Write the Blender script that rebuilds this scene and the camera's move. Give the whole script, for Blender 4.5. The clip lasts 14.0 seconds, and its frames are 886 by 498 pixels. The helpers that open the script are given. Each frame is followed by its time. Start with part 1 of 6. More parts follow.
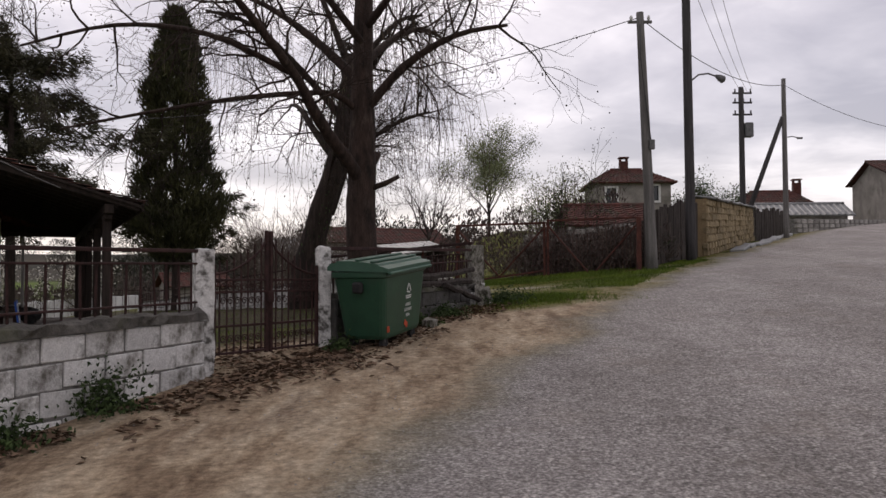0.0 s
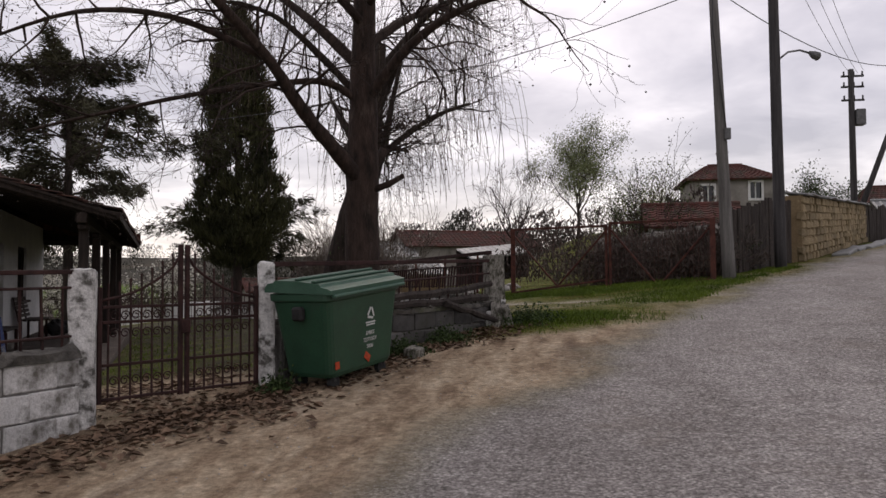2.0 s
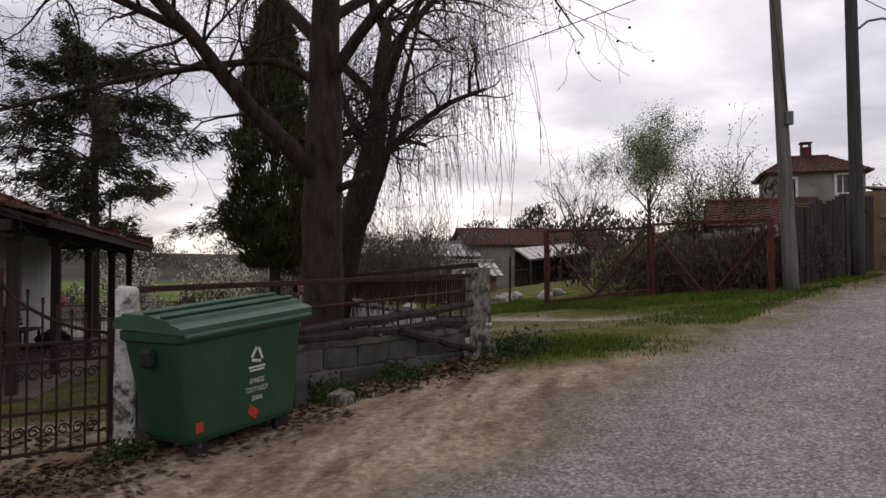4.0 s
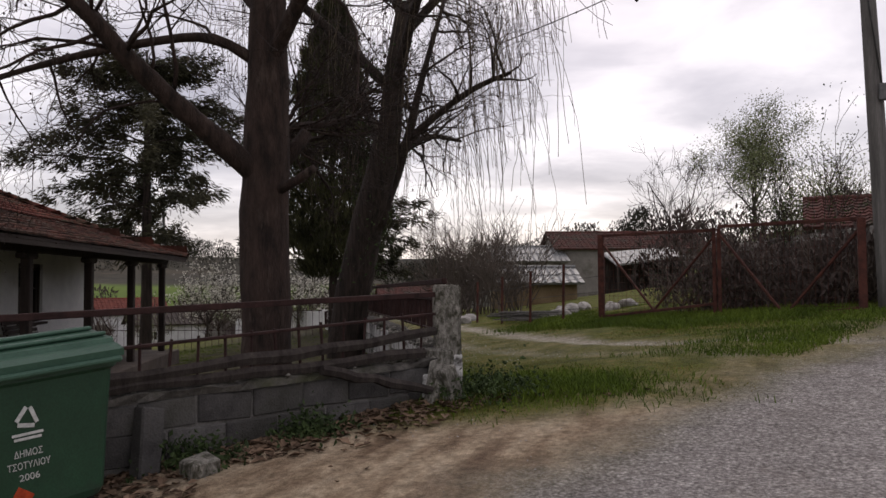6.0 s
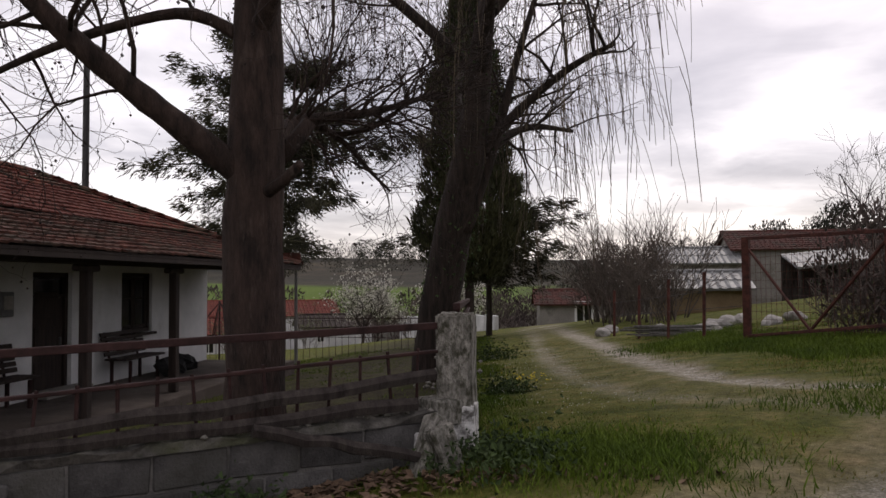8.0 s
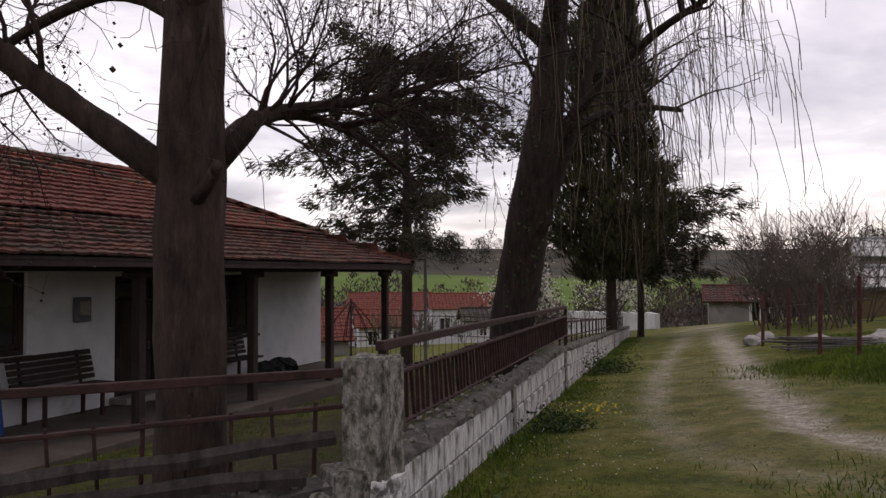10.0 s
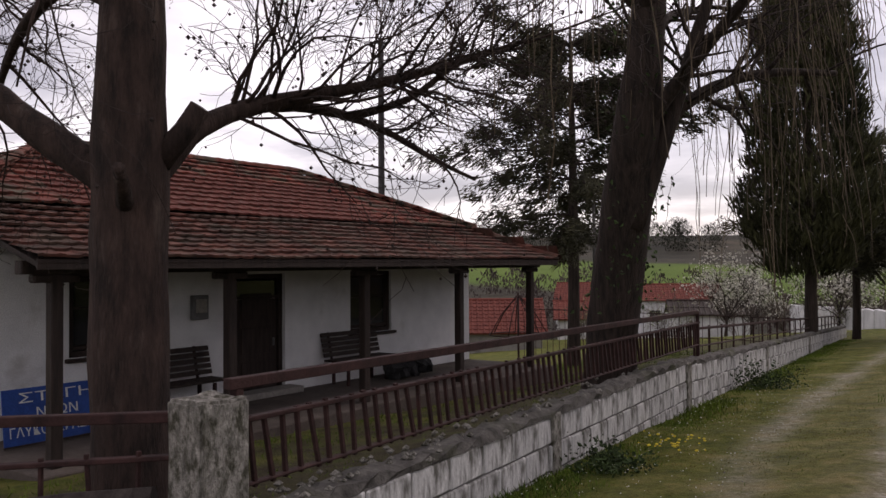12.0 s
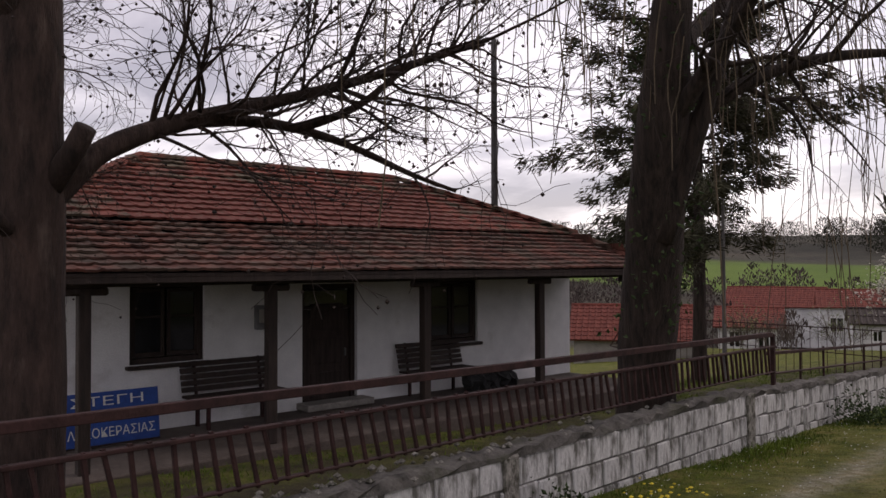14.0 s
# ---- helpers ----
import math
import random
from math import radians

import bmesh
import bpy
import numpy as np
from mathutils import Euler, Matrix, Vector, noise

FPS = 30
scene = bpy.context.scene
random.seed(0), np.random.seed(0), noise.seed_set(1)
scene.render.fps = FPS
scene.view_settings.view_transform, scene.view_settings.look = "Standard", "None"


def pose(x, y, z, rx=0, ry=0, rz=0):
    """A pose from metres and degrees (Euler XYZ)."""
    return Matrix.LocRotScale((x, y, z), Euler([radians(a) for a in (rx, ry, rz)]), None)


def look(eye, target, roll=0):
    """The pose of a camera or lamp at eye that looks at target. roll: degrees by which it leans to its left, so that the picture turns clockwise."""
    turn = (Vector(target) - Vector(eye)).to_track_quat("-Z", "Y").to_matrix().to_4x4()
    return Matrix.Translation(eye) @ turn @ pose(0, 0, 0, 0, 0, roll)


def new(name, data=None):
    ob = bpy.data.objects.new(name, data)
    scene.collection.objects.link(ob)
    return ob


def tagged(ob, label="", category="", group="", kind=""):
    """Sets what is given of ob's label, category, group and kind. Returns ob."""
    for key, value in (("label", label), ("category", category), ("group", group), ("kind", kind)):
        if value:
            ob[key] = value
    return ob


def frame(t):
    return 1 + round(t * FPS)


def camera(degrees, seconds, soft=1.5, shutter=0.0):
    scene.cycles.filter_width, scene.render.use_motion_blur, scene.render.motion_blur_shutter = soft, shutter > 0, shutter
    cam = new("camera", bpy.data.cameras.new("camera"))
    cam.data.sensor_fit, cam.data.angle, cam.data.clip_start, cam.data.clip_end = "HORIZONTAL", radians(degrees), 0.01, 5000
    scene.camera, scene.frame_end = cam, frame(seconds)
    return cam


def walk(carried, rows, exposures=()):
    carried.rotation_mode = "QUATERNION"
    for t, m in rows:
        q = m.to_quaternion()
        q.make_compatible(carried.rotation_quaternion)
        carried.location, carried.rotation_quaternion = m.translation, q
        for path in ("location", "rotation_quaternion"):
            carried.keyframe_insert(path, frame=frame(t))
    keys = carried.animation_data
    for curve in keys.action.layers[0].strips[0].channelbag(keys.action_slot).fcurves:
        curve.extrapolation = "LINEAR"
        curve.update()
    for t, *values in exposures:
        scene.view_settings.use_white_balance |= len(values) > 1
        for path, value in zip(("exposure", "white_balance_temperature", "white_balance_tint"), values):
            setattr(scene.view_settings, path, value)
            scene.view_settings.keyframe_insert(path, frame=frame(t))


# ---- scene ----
cam = camera(58.1, 14.0)
METRES, EYE, TILT, LEAN, TURN = 15.0, 1.55, 0.0, 0.0, 0.0
ROWS = [
    (0.0, 0.0, 0.0, 0.0, 0.01, 2.09, 0.26),
    (0.5, 0.0222, 0.0316, 0.0044, 1.78, 2.02, 0.23),
    (1.0, 0.0434, 0.0674, 0.0092, 3.64, 1.92, 0.16),
    (1.5, 0.0626, 0.0981, 0.0106, 5.5, 2.11, 0.31),
    (2.0, 0.0844, 0.1295, 0.0125, 7.57, 2.24, 0.38),
    (2.5, 0.1033, 0.1649, 0.0171, 9.2, 2.18, 0.34),
    (3.0, 0.1184, 0.1991, 0.0224, 10.52, 2.02, 0.25),
    (5.5, 0.1915, 0.3804, 0.0352, 18.85, 2.25, 0.38),
    (6.0, 0.2049, 0.416, 0.0378, 21.13, 2.31, 0.41),
    (6.5, 0.2139, 0.4504, 0.0387, 23.67, 2.48, 0.57),
    (7.0, 0.222, 0.4838, 0.0418, 26.99, 2.48, 0.49),
    (7.5, 0.2273, 0.523, 0.0467, 30.58, 2.39, 0.35),
    (8.0, 0.2329, 0.5589, 0.0489, 34.03, 2.46, 0.38),
    (10.5, 0.2584, 0.7269, 0.065, 50.9, 1.55, 0.36),
    (11.0, 0.2623, 0.7597, 0.0657, 54.86, 1.29, 0.43),
    (11.5, 0.2657, 0.7911, 0.0691, 59.07, 1.13, 0.36),
    (12.0, 0.266, 0.8217, 0.0725, 63.29, 1.09, 0.36),
    (12.5, 0.2691, 0.8537, 0.0744, 67.43, 1.17, 0.3),
    (13.0, 0.27, 0.8838, 0.075, 70.69, 1.34, 0.32),
    (13.5, 0.2702, 0.913, 0.0793, 73.41, 1.21, 0.19),
    (14.0, 0.2705, 0.9405, 0.0823, 75.86, 1.19, 0.2),
]
walk(cam, [(t, pose(0, 0, EYE, TILT, LEAN, TURN) @ pose(METRES * x, METRES * y, METRES * z, 90 + pitch, roll, yaw)) for t, x, y, z, yaw, pitch, roll in ROWS],
     exposures=[(0.0, 0.0, 6850, 19), (8.0, 0.02, 6850, 19), (10.5, 0.15, 6850, 22), (14.0, 0.2, 6850, 23)])

# ---- sky and light ----
world = bpy.data.worlds.new("overcast")
scene.world = world
world.use_nodes = True
wn, wl = world.node_tree.nodes, world.node_tree.links
wn.clear()
w_out, w_bg = wn.new("ShaderNodeOutputWorld"), wn.new("ShaderNodeBackground")
w_sky = wn.new("ShaderNodeTexSky")
w_sky.sky_type, w_sky.sun_disc = "NISHITA", False
w_sky.sun_elevation, w_sky.sun_rotation = radians(42), radians(-8)
w_co, w_sep = wn.new("ShaderNodeTexCoord"), wn.new("ShaderNodeSeparateXYZ")
wl.new(w_co.outputs["Generated"], w_sep.inputs[0])


def wmath(op, a, b):
    n = wn.new("ShaderNodeMath")
    n.operation = op
    for i, s in enumerate((a, b)):
        if isinstance(s, (int, float)):
            n.inputs[i].default_value = s
        else:
            wl.new(s, n.inputs[i])
    return n.outputs[0]


w_den = wmath("ADD", wmath("MAXIMUM", w_sep.outputs[2], 0.0), 0.13)
w_pos = wn.new("ShaderNodeCombineXYZ")
wl.new(wmath("DIVIDE", w_sep.outputs[0], w_den), w_pos.inputs[0])
wl.new(wmath("DIVIDE", w_sep.outputs[1], w_den), w_pos.inputs[1])
w_n1, w_n2 = wn.new("ShaderNodeTexNoise"), wn.new("ShaderNodeTexNoise")
for n, s, d, r in ((w_n1, 0.62, 6.0, 0.5), (w_n2, 1.9, 5.0, 0.55)):
    n.inputs["Scale"].default_value, n.inputs["Detail"].default_value, n.inputs["Roughness"].default_value = s, d, r
    n.inputs["Distortion"].default_value = 0.4
    wl.new(w_pos.outputs[0], n.inputs["Vector"])
w_sum = wmath("ADD", wmath("MULTIPLY", w_n1.outputs[0], 0.7), wmath("MULTIPLY", w_n2.outputs[0], 0.3))
w_ramp = wn.new("ShaderNodeValToRGB")
wl.new(w_sum, w_ramp.inputs[0])
w_ramp.color_ramp.elements[0].position, w_ramp.color_ramp.elements[0].color = 0.40, (0.36, 0.355, 0.385, 1)
w_ramp.color_ramp.elements[1].position, w_ramp.color_ramp.elements[1].color = 0.585, (0.90, 0.895, 0.90, 1)
w_mid = w_ramp.color_ramp.elements.new(0.49)
w_mid.color = (0.56, 0.555, 0.58, 1)
w_mix = wn.new("ShaderNodeMixRGB")
w_mix.blend_type, w_mix.inputs[0].default_value = "ADD", 0.03
wl.new(w_ramp.outputs[0], w_mix.inputs[1])
wl.new(w_sky.outputs[0], w_mix.inputs[2])
wl.new(w_mix.outputs[0], w_bg.inputs[0])
w_bg.inputs[1].default_value = 1.0
wl.new(w_bg.outputs[0], w_out.inputs[0])

sun = new("sun", bpy.data.lights.new("sun", "SUN"))
sun.data.energy, sun.data.angle, sun.data.color = 0.8, radians(25), (1.0, 0.96, 0.9)
sun.matrix_world = look((-5, 40, 40), (0, 0, 0))

# ---- materials ----


def mat(name, dark, light, scale=6.0, rough=0.85, bump=0.3, fine=40.0, metal=0.0, stain=None, stain_scale=1.3, stain_at=0.58, per_object=0.0, stretch=(1, 1, 1), spec=0.3, island=0.0):
    """Two-scale mottled surface with relief, optional stains and tone that varies from piece to piece."""
    m = bpy.data.materials.new(name)
    m.use_nodes = True
    nt, ln = m.node_tree.nodes, m.node_tree.links
    b = nt["Principled BSDF"]
    b.inputs["Roughness"].default_value, b.inputs["Metallic"].default_value = rough, metal
    b.inputs["Specular IOR Level"].default_value = spec
    co, mp = nt.new("ShaderNodeTexCoord"), nt.new("ShaderNodeMapping")
    mp.inputs["Scale"].default_value = stretch
    ln.new(co.outputs["Object"], mp.inputs[0])

    def tex(s, d=5.0):
        n = nt.new("ShaderNodeTexNoise")
        n.inputs["Scale"].default_value, n.inputs["Detail"].default_value, n.inputs["Roughness"].default_value = s, d, 0.62
        ln.new(mp.outputs[0], n.inputs["Vector"])
        return n.outputs[0]

    def ramp(src, p0, c0, p1, c1):
        r = nt.new("ShaderNodeValToRGB")
        r.color_ramp.elements[0].position, r.color_ramp.elements[0].color = p0, (*c0, 1)
        r.color_ramp.elements[1].position, r.color_ramp.elements[1].color = p1, (*c1, 1)
        ln.new(src, r.inputs[0])
        return r.outputs[0]

    def mixc(kind, fac, a, c):
        x = nt.new("ShaderNodeMixRGB")
        x.blend_type = kind
        if isinstance(fac, float):
            x.inputs[0].default_value = fac
        else:
            ln.new(fac, x.inputs[0])
        for i, s in ((1, a), (2, c)):
            if isinstance(s, tuple):
                x.inputs[i].default_value = (*s, 1)
            else:
                ln.new(s, x.inputs[i])
        return x.outputs[0]

    f = tex(fine, 3.0)
    c = ramp(tex(scale), 0.32, dark, 0.68, light)
    c = mixc("MULTIPLY", 0.55, c, ramp(f, 0.25, (0.45, 0.45, 0.45), 0.7, (1.15, 1.15, 1.15)))
    if stain:
        c = mixc("MIX", ramp(tex(stain_scale, 8.0), stain_at - 0.07, (0, 0, 0), stain_at + 0.08, (1, 1, 1)), c, stain)
    if per_object:
        o = nt.new("ShaderNodeObjectInfo")
        c = mixc("MULTIPLY", per_object, c, ramp(o.outputs["Random"], 0.0, (0.35, 0.35, 0.35), 1.0, (1.3, 1.3, 1.3)))
    if island:
        o = nt.new("ShaderNodeNewGeometry")
        c = mixc("MULTIPLY", island, c, ramp(o.outputs["Random Per Island"], 0.0, (0.3, 0.3, 0.3), 1.0, (1.4, 1.4, 1.4)))
    ln.new(c, b.inputs["Base Color"])
    if bump:
        bp = nt.new("ShaderNodeBump")
        bp.inputs["Strength"].default_value, bp.inputs["Distance"].default_value = bump, 0.02
        ln.new(f, bp.inputs["Height"])
        ln.new(bp.outputs[0], b.inputs["Normal"])
    return m


M_WHITEWASH = mat("whitewashed_block", (0.56, 0.55, 0.535), (0.82, 0.81, 0.79), 5, 0.9, 0.5, 60, stain=(0.15, 0.14, 0.12), stain_scale=3.4, stain_at=0.57, per_object=0.35)
M_GREYBLOCK = mat("grey_concrete_block", (0.060, 0.057, 0.055), (0.165, 0.158, 0.152), 4, 0.95, 0.6, 60, stain=(0.06, 0.058, 0.05), stain_scale=2.0, stain_at=0.54, per_object=0.5)
M_SIDEBLOCK = mat("lime_streaked_block", (0.46, 0.455, 0.44), (0.80, 0.79, 0.77), 3, 0.92, 0.5, 60, stain=(0.12, 0.115, 0.10), stain_scale=4.2, stain_at=0.54, per_object=0.22, stretch=(1.6, 1.6, 0.5))
M_MORTAR = mat("mortar", (0.10, 0.095, 0.085), (0.22, 0.21, 0.20), 9, 0.95, 0.5, 70)
M_COPING = mat("weathered_coping", (0.04, 0.037, 0.033), (0.15, 0.14, 0.125), 7, 0.95, 0.9, 35, stain=(0.07, 0.075, 0.04), stain_at=0.6)
M_POSTWHITE = mat("flaking_whitewash", (0.55, 0.54, 0.52), (0.80, 0.79, 0.77), 6, 0.9, 0.6, 55, stain=(0.10, 0.095, 0.085), stain_scale=9, stain_at=0.535)
M_POSTGREY = mat("lichen_concrete", (0.11, 0.104, 0.088), (0.40, 0.38, 0.335), 24, 0.95, 1.0, 75, stain=(0.055, 0.053, 0.036), stain_scale=20, stain_at=0.54, stretch=(1, 1, 0.55))
M_IRON = mat("brown_painted_iron", (0.022, 0.011, 0.010), (0.058, 0.027, 0.024), 9, 0.75, 0.25, 60, spec=0.2)
M_RUST = mat("rusty_iron", (0.045, 0.017, 0.014), (0.13, 0.045, 0.032), 8, 0.85, 0.5, 60)
M_GREENBIN = mat("green_plastic", (0.014, 0.050, 0.028), (0.022, 0.078, 0.042), 2.5, 0.45, 0.05, 80, stain=(0.03, 0.045, 0.035), stain_scale=3, stain_at=0.66, spec=0.4)
M_BINLID = mat("faded_green_lid", (0.030, 0.085, 0.055), (0.05, 0.12, 0.08), 4, 0.5, 0.05, 80, spec=0.4)
M_BLACK = mat("black_rubber", (0.012, 0.012, 0.012), (0.03, 0.03, 0.03), 9, 0.8, 0.2)
M_PRINT = mat("white_print", (0.5, 0.52, 0.5), (0.65, 0.67, 0.65), 30, 0.7, 0.0)
M_ORANGE = mat("red_reflector", (0.35, 0.04, 0.015), (0.5, 0.07, 0.02), 30, 0.4, 0.0)
M_STUCCO = mat("white_stucco", (0.62, 0.62, 0.62), (0.76, 0.76, 0.75), 2.2, 0.92, 0.25, 70, stain=(0.42, 0.41, 0.39), stain_scale=1.2, stain_at=0.66)
M_TILE = mat("terracotta_tile", (0.095, 0.026, 0.020), (0.225, 0.064, 0.042), 1.5, 0.9, 0.5, 45, stain=(0.075, 0.058, 0.038), stain_scale=2.2, stain_at=0.52, per_object=0.3, island=0.5)
M_TILE_OLD = mat("mossy_tile", (0.060, 0.028, 0.021), (0.15, 0.054, 0.037), 2.5, 0.95, 0.6, 45, stain=(0.075, 0.052, 0.038), stain_scale=1.8, stain_at=0.52, island=0.55)
M_TILE_FAR = mat("red_roof_tile", (0.12, 0.030, 0.022), (0.22, 0.062, 0.044), 3, 0.9, 0.3, 20, island=0.4)
M_DARKWOOD = mat("dark_stained_wood", (0.016, 0.011, 0.009), (0.045, 0.03, 0.024), 3, 0.75, 0.35, 30, stretch=(6, 6, 0.7))
M_OLDWOOD = mat("weathered_wood", (0.022, 0.017, 0.015), (0.075, 0.062, 0.055), 3, 0.95, 0.6, 30, stretch=(5, 5, 0.7))
M_POLE = mat("grey_pole_wood", (0.10, 0.095, 0.09), (0.20, 0.19, 0.18), 3, 0.9, 0.4, 30, stretch=(6, 6, 0.4))
M_POLEDARK = mat("dark_pole_wood", (0.035, 0.033, 0.034), (0.08, 0.075, 0.075), 3, 0.85, 0.4, 30, stretch=(6, 6, 0.4))
M_BARK = mat("grey_brown_bark", (0.016, 0.011, 0.009), (0.066, 0.042, 0.033), 5, 0.95, 1.0, 26, stretch=(2.4, 2.4, 0.6), stain=(0.088, 0.064, 0.052), stain_scale=4.0, stain_at=0.64)
M_BARK2 = mat("furrowed_bark", (0.015, 0.012, 0.010), (0.056, 0.040, 0.032), 6, 0.98, 1.0, 18, stretch=(3, 3, 0.35))
M_TWIG = mat("dark_twig", (0.020, 0.014, 0.012), (0.05, 0.036, 0.03), 6, 0.95, 0.0)
M_STRAND = mat("willow_strand", (0.06, 0.045, 0.03), (0.13, 0.10, 0.06), 6, 0.9, 0.0)
M_NEEDLE = mat("conifer_needle", (0.022, 0.024, 0.014), (0.085, 0.080, 0.040), 0.8, 0.9, 0.0, island=0.6)
M_CYPRESS = mat("cypress_spray", (0.020, 0.024, 0.010), (0.070, 0.070, 0.026), 0.7, 0.9, 0.0, island=0.6)
M_LEAF = mat("young_leaf", (0.12, 0.15, 0.06), (0.28, 0.31, 0.15), 2, 0.8, 0.0, island=0.5)
M_BLOSSOM = mat("white_blossom", (0.5, 0.48, 0.42), (0.8, 0.78, 0.70), 3, 0.8, 0.0, island=0.4)
M_BUSH = mat("dry_bramble", (0.07, 0.057, 0.048), (0.19, 0.155, 0.13), 2, 0.95, 0.0, island=0.5)
M_GREENBUSH = mat("bush_leaf", (0.018, 0.034, 0.010), (0.06, 0.095, 0.028), 2, 0.85, 0.0, island=0.5)
M_GRASS_DRY = mat("yellowed_grass_blade", (0.115, 0.105, 0.018), (0.270, 0.225, 0.070), 0.9, 0.85, 0.0, island=0.6)
M_GRASS = mat("grass_blade", (0.050, 0.092, 0.006), (0.140, 0.200, 0.018), 0.9, 0.85, 0.0, island=0.6)
M_DRYLEAF = mat("dry_leaf", (0.09, 0.055, 0.035), (0.24, 0.16, 0.105), 3, 0.9, 0.0, island=0.6)
M_STONE = mat("yellowish_stone", (0.20, 0.15, 0.085), (0.36, 0.28, 0.165), 2, 0.95, 0.8, 20, per_object=0.5, island=0.5)
M_GREYSTONE = mat("grey_rubble_stone", (0.20, 0.19, 0.175), (0.46, 0.44, 0.41), 2, 0.95, 0.8, 20, per_object=0.5, island=0.6)
M_PLASTER = mat("grey_plaster", (0.20, 0.185, 0.165), (0.32, 0.30, 0.27), 1.0, 0.95, 0.4, 20, stain=(0.14, 0.13, 0.11), stain_at=0.6)
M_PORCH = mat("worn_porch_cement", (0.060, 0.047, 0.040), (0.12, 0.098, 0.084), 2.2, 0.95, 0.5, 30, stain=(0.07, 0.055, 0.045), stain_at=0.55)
M_WHITEWALL = mat("far_white_wall", (0.5, 0.5, 0.5), (0.7, 0.7, 0.69), 1.0, 0.95, 0.3, 20)
M_MUD = mat("ochre_mud_wall", (0.16, 0.11, 0.06), (0.27, 0.20, 0.115), 1.0, 0.95, 0.6, 20)
M_SHEET = mat("galvanised_sheet", (0.17, 0.175, 0.175), (0.30, 0.305, 0.30), 2, 0.55, 0.2, 20, metal=0.3)
M_FRAMEWHITE = mat("white_window_trim", (0.6, 0.6, 0.58), (0.75, 0.75, 0.73), 5, 0.7, 0.1)
M_BLUE = mat("blue_signboard", (0.008, 0.042, 0.20), (0.014, 0.065, 0.28), 3, 0.5, 0.05)
M_WIRE = mat("wire", (0.03, 0.03, 0.03), (0.06, 0.06, 0.06), 8, 0.6, 0.0)
M_LAMP = mat("lamp_grey", (0.09, 0.09, 0.09), (0.17, 0.17, 0.17), 8, 0.5, 0.0, metal=0.3)
M_YELLOW = mat("yellow_flower", (0.5, 0.38, 0.02), (0.75, 0.6, 0.05), 8, 0.8, 0.0)
M_DAISY = mat("daisy_white", (0.6, 0.6, 0.55), (0.8, 0.8, 0.75), 8, 0.8, 0.0)
M_FARWOOD = mat("far_woodland", (0.012, 0.018, 0.010), (0.045, 0.042, 0.028), 0.4, 0.95, 0.0, island=0.5)
M_FARSCRUB = mat("bare_far_scrub", (0.045, 0.034, 0.030), (0.11, 0.085, 0.075), 0.4, 0.95, 0.0, island=0.5)
M_TILE_DARK = mat("dark_roof_tile", (0.060, 0.022, 0.018), (0.135, 0.048, 0.038), 3, 0.9, 0.3, 20, stain=(0.06, 0.045, 0.035), stain_at=0.56, island=0.4)
M_GLASS = bpy.data.materials.new("window_glass")
M_GLASS.use_nodes = True
_g = M_GLASS.node_tree.nodes["Principled BSDF"]
_g.inputs["Base Color"].default_value, _g.inputs["Roughness"].default_value = (0.012, 0.013, 0.015, 1), 0.08

# ---- mesh helpers ----


def mesh_ob(name, bm, material, parent=None, smooth=False):
    me = bpy.data.meshes.new(name)
    bm.to_mesh(me)
    bm.free()
    me.materials.append(material)
    if smooth:
        me.polygons.foreach_set("use_smooth", [True] * len(me.polygons))
    ob = new(name, me)
    ob.parent = parent
    return ob


def part(name, bm, material, parent, label="", smooth=False):
    ob = mesh_ob(name, bm, material, parent, smooth)
    if label:
        ob["label"] = label
    return ob


def shared(name, me, parent, m):
    ob = new(name, me)
    ob.parent = parent
    ob.matrix_basis = m
    return ob


def thing(name, label, category, at=(0, 0, 0), rz=0.0, group="", kind=""):
    ob = new(name)
    ob.matrix_basis = pose(*at, 0, 0, rz)
    return tagged(ob, label, category, group, kind)


def pymesh(name, verts, faces, material, parent=None, smooth=False):
    me = bpy.data.meshes.new(name)
    me.from_pydata(verts, [], faces)
    me.materials.append(material)
    if smooth:
        me.polygons.foreach_set("use_smooth", [True] * len(me.polygons))
    ob = new(name, me)
    ob.parent = parent
    return ob


def add_box(bm, c, s, m=None, bevel=0.0, jitter=0.0, rng=random):
    """A box centred at c with sizes s, optionally turned by m, with bevelled and uneven corners."""
    r = bmesh.ops.create_cube(bm, size=1.0)
    vs = r["verts"]
    for v in vs:
        v.co = Vector((v.co.x * s[0], v.co.y * s[1], v.co.z * s[2]))
        if jitter:
            v.co += Vector((rng.uniform(-1, 1), rng.uniform(-1, 1), rng.uniform(-1, 1))) * jitter
    if bevel:
        es = list({e for v in vs for e in v.link_edges})
        r = bmesh.ops.bevel(bm, geom=es, offset=bevel, segments=1, affect="EDGES")
        vs = list({v for f in r["faces"] for v in f.verts} | {v for v in vs if v.is_valid})
    for v in vs:
        v.co = (m @ v.co if m else v.co) + Vector(c)
    return vs


def box_bm(c, s, bevel=0.0, jitter=0.0, m=None, rng=random):
    bm = bmesh.new()
    add_box(bm, c, s, m, bevel, jitter, rng)
    return bm


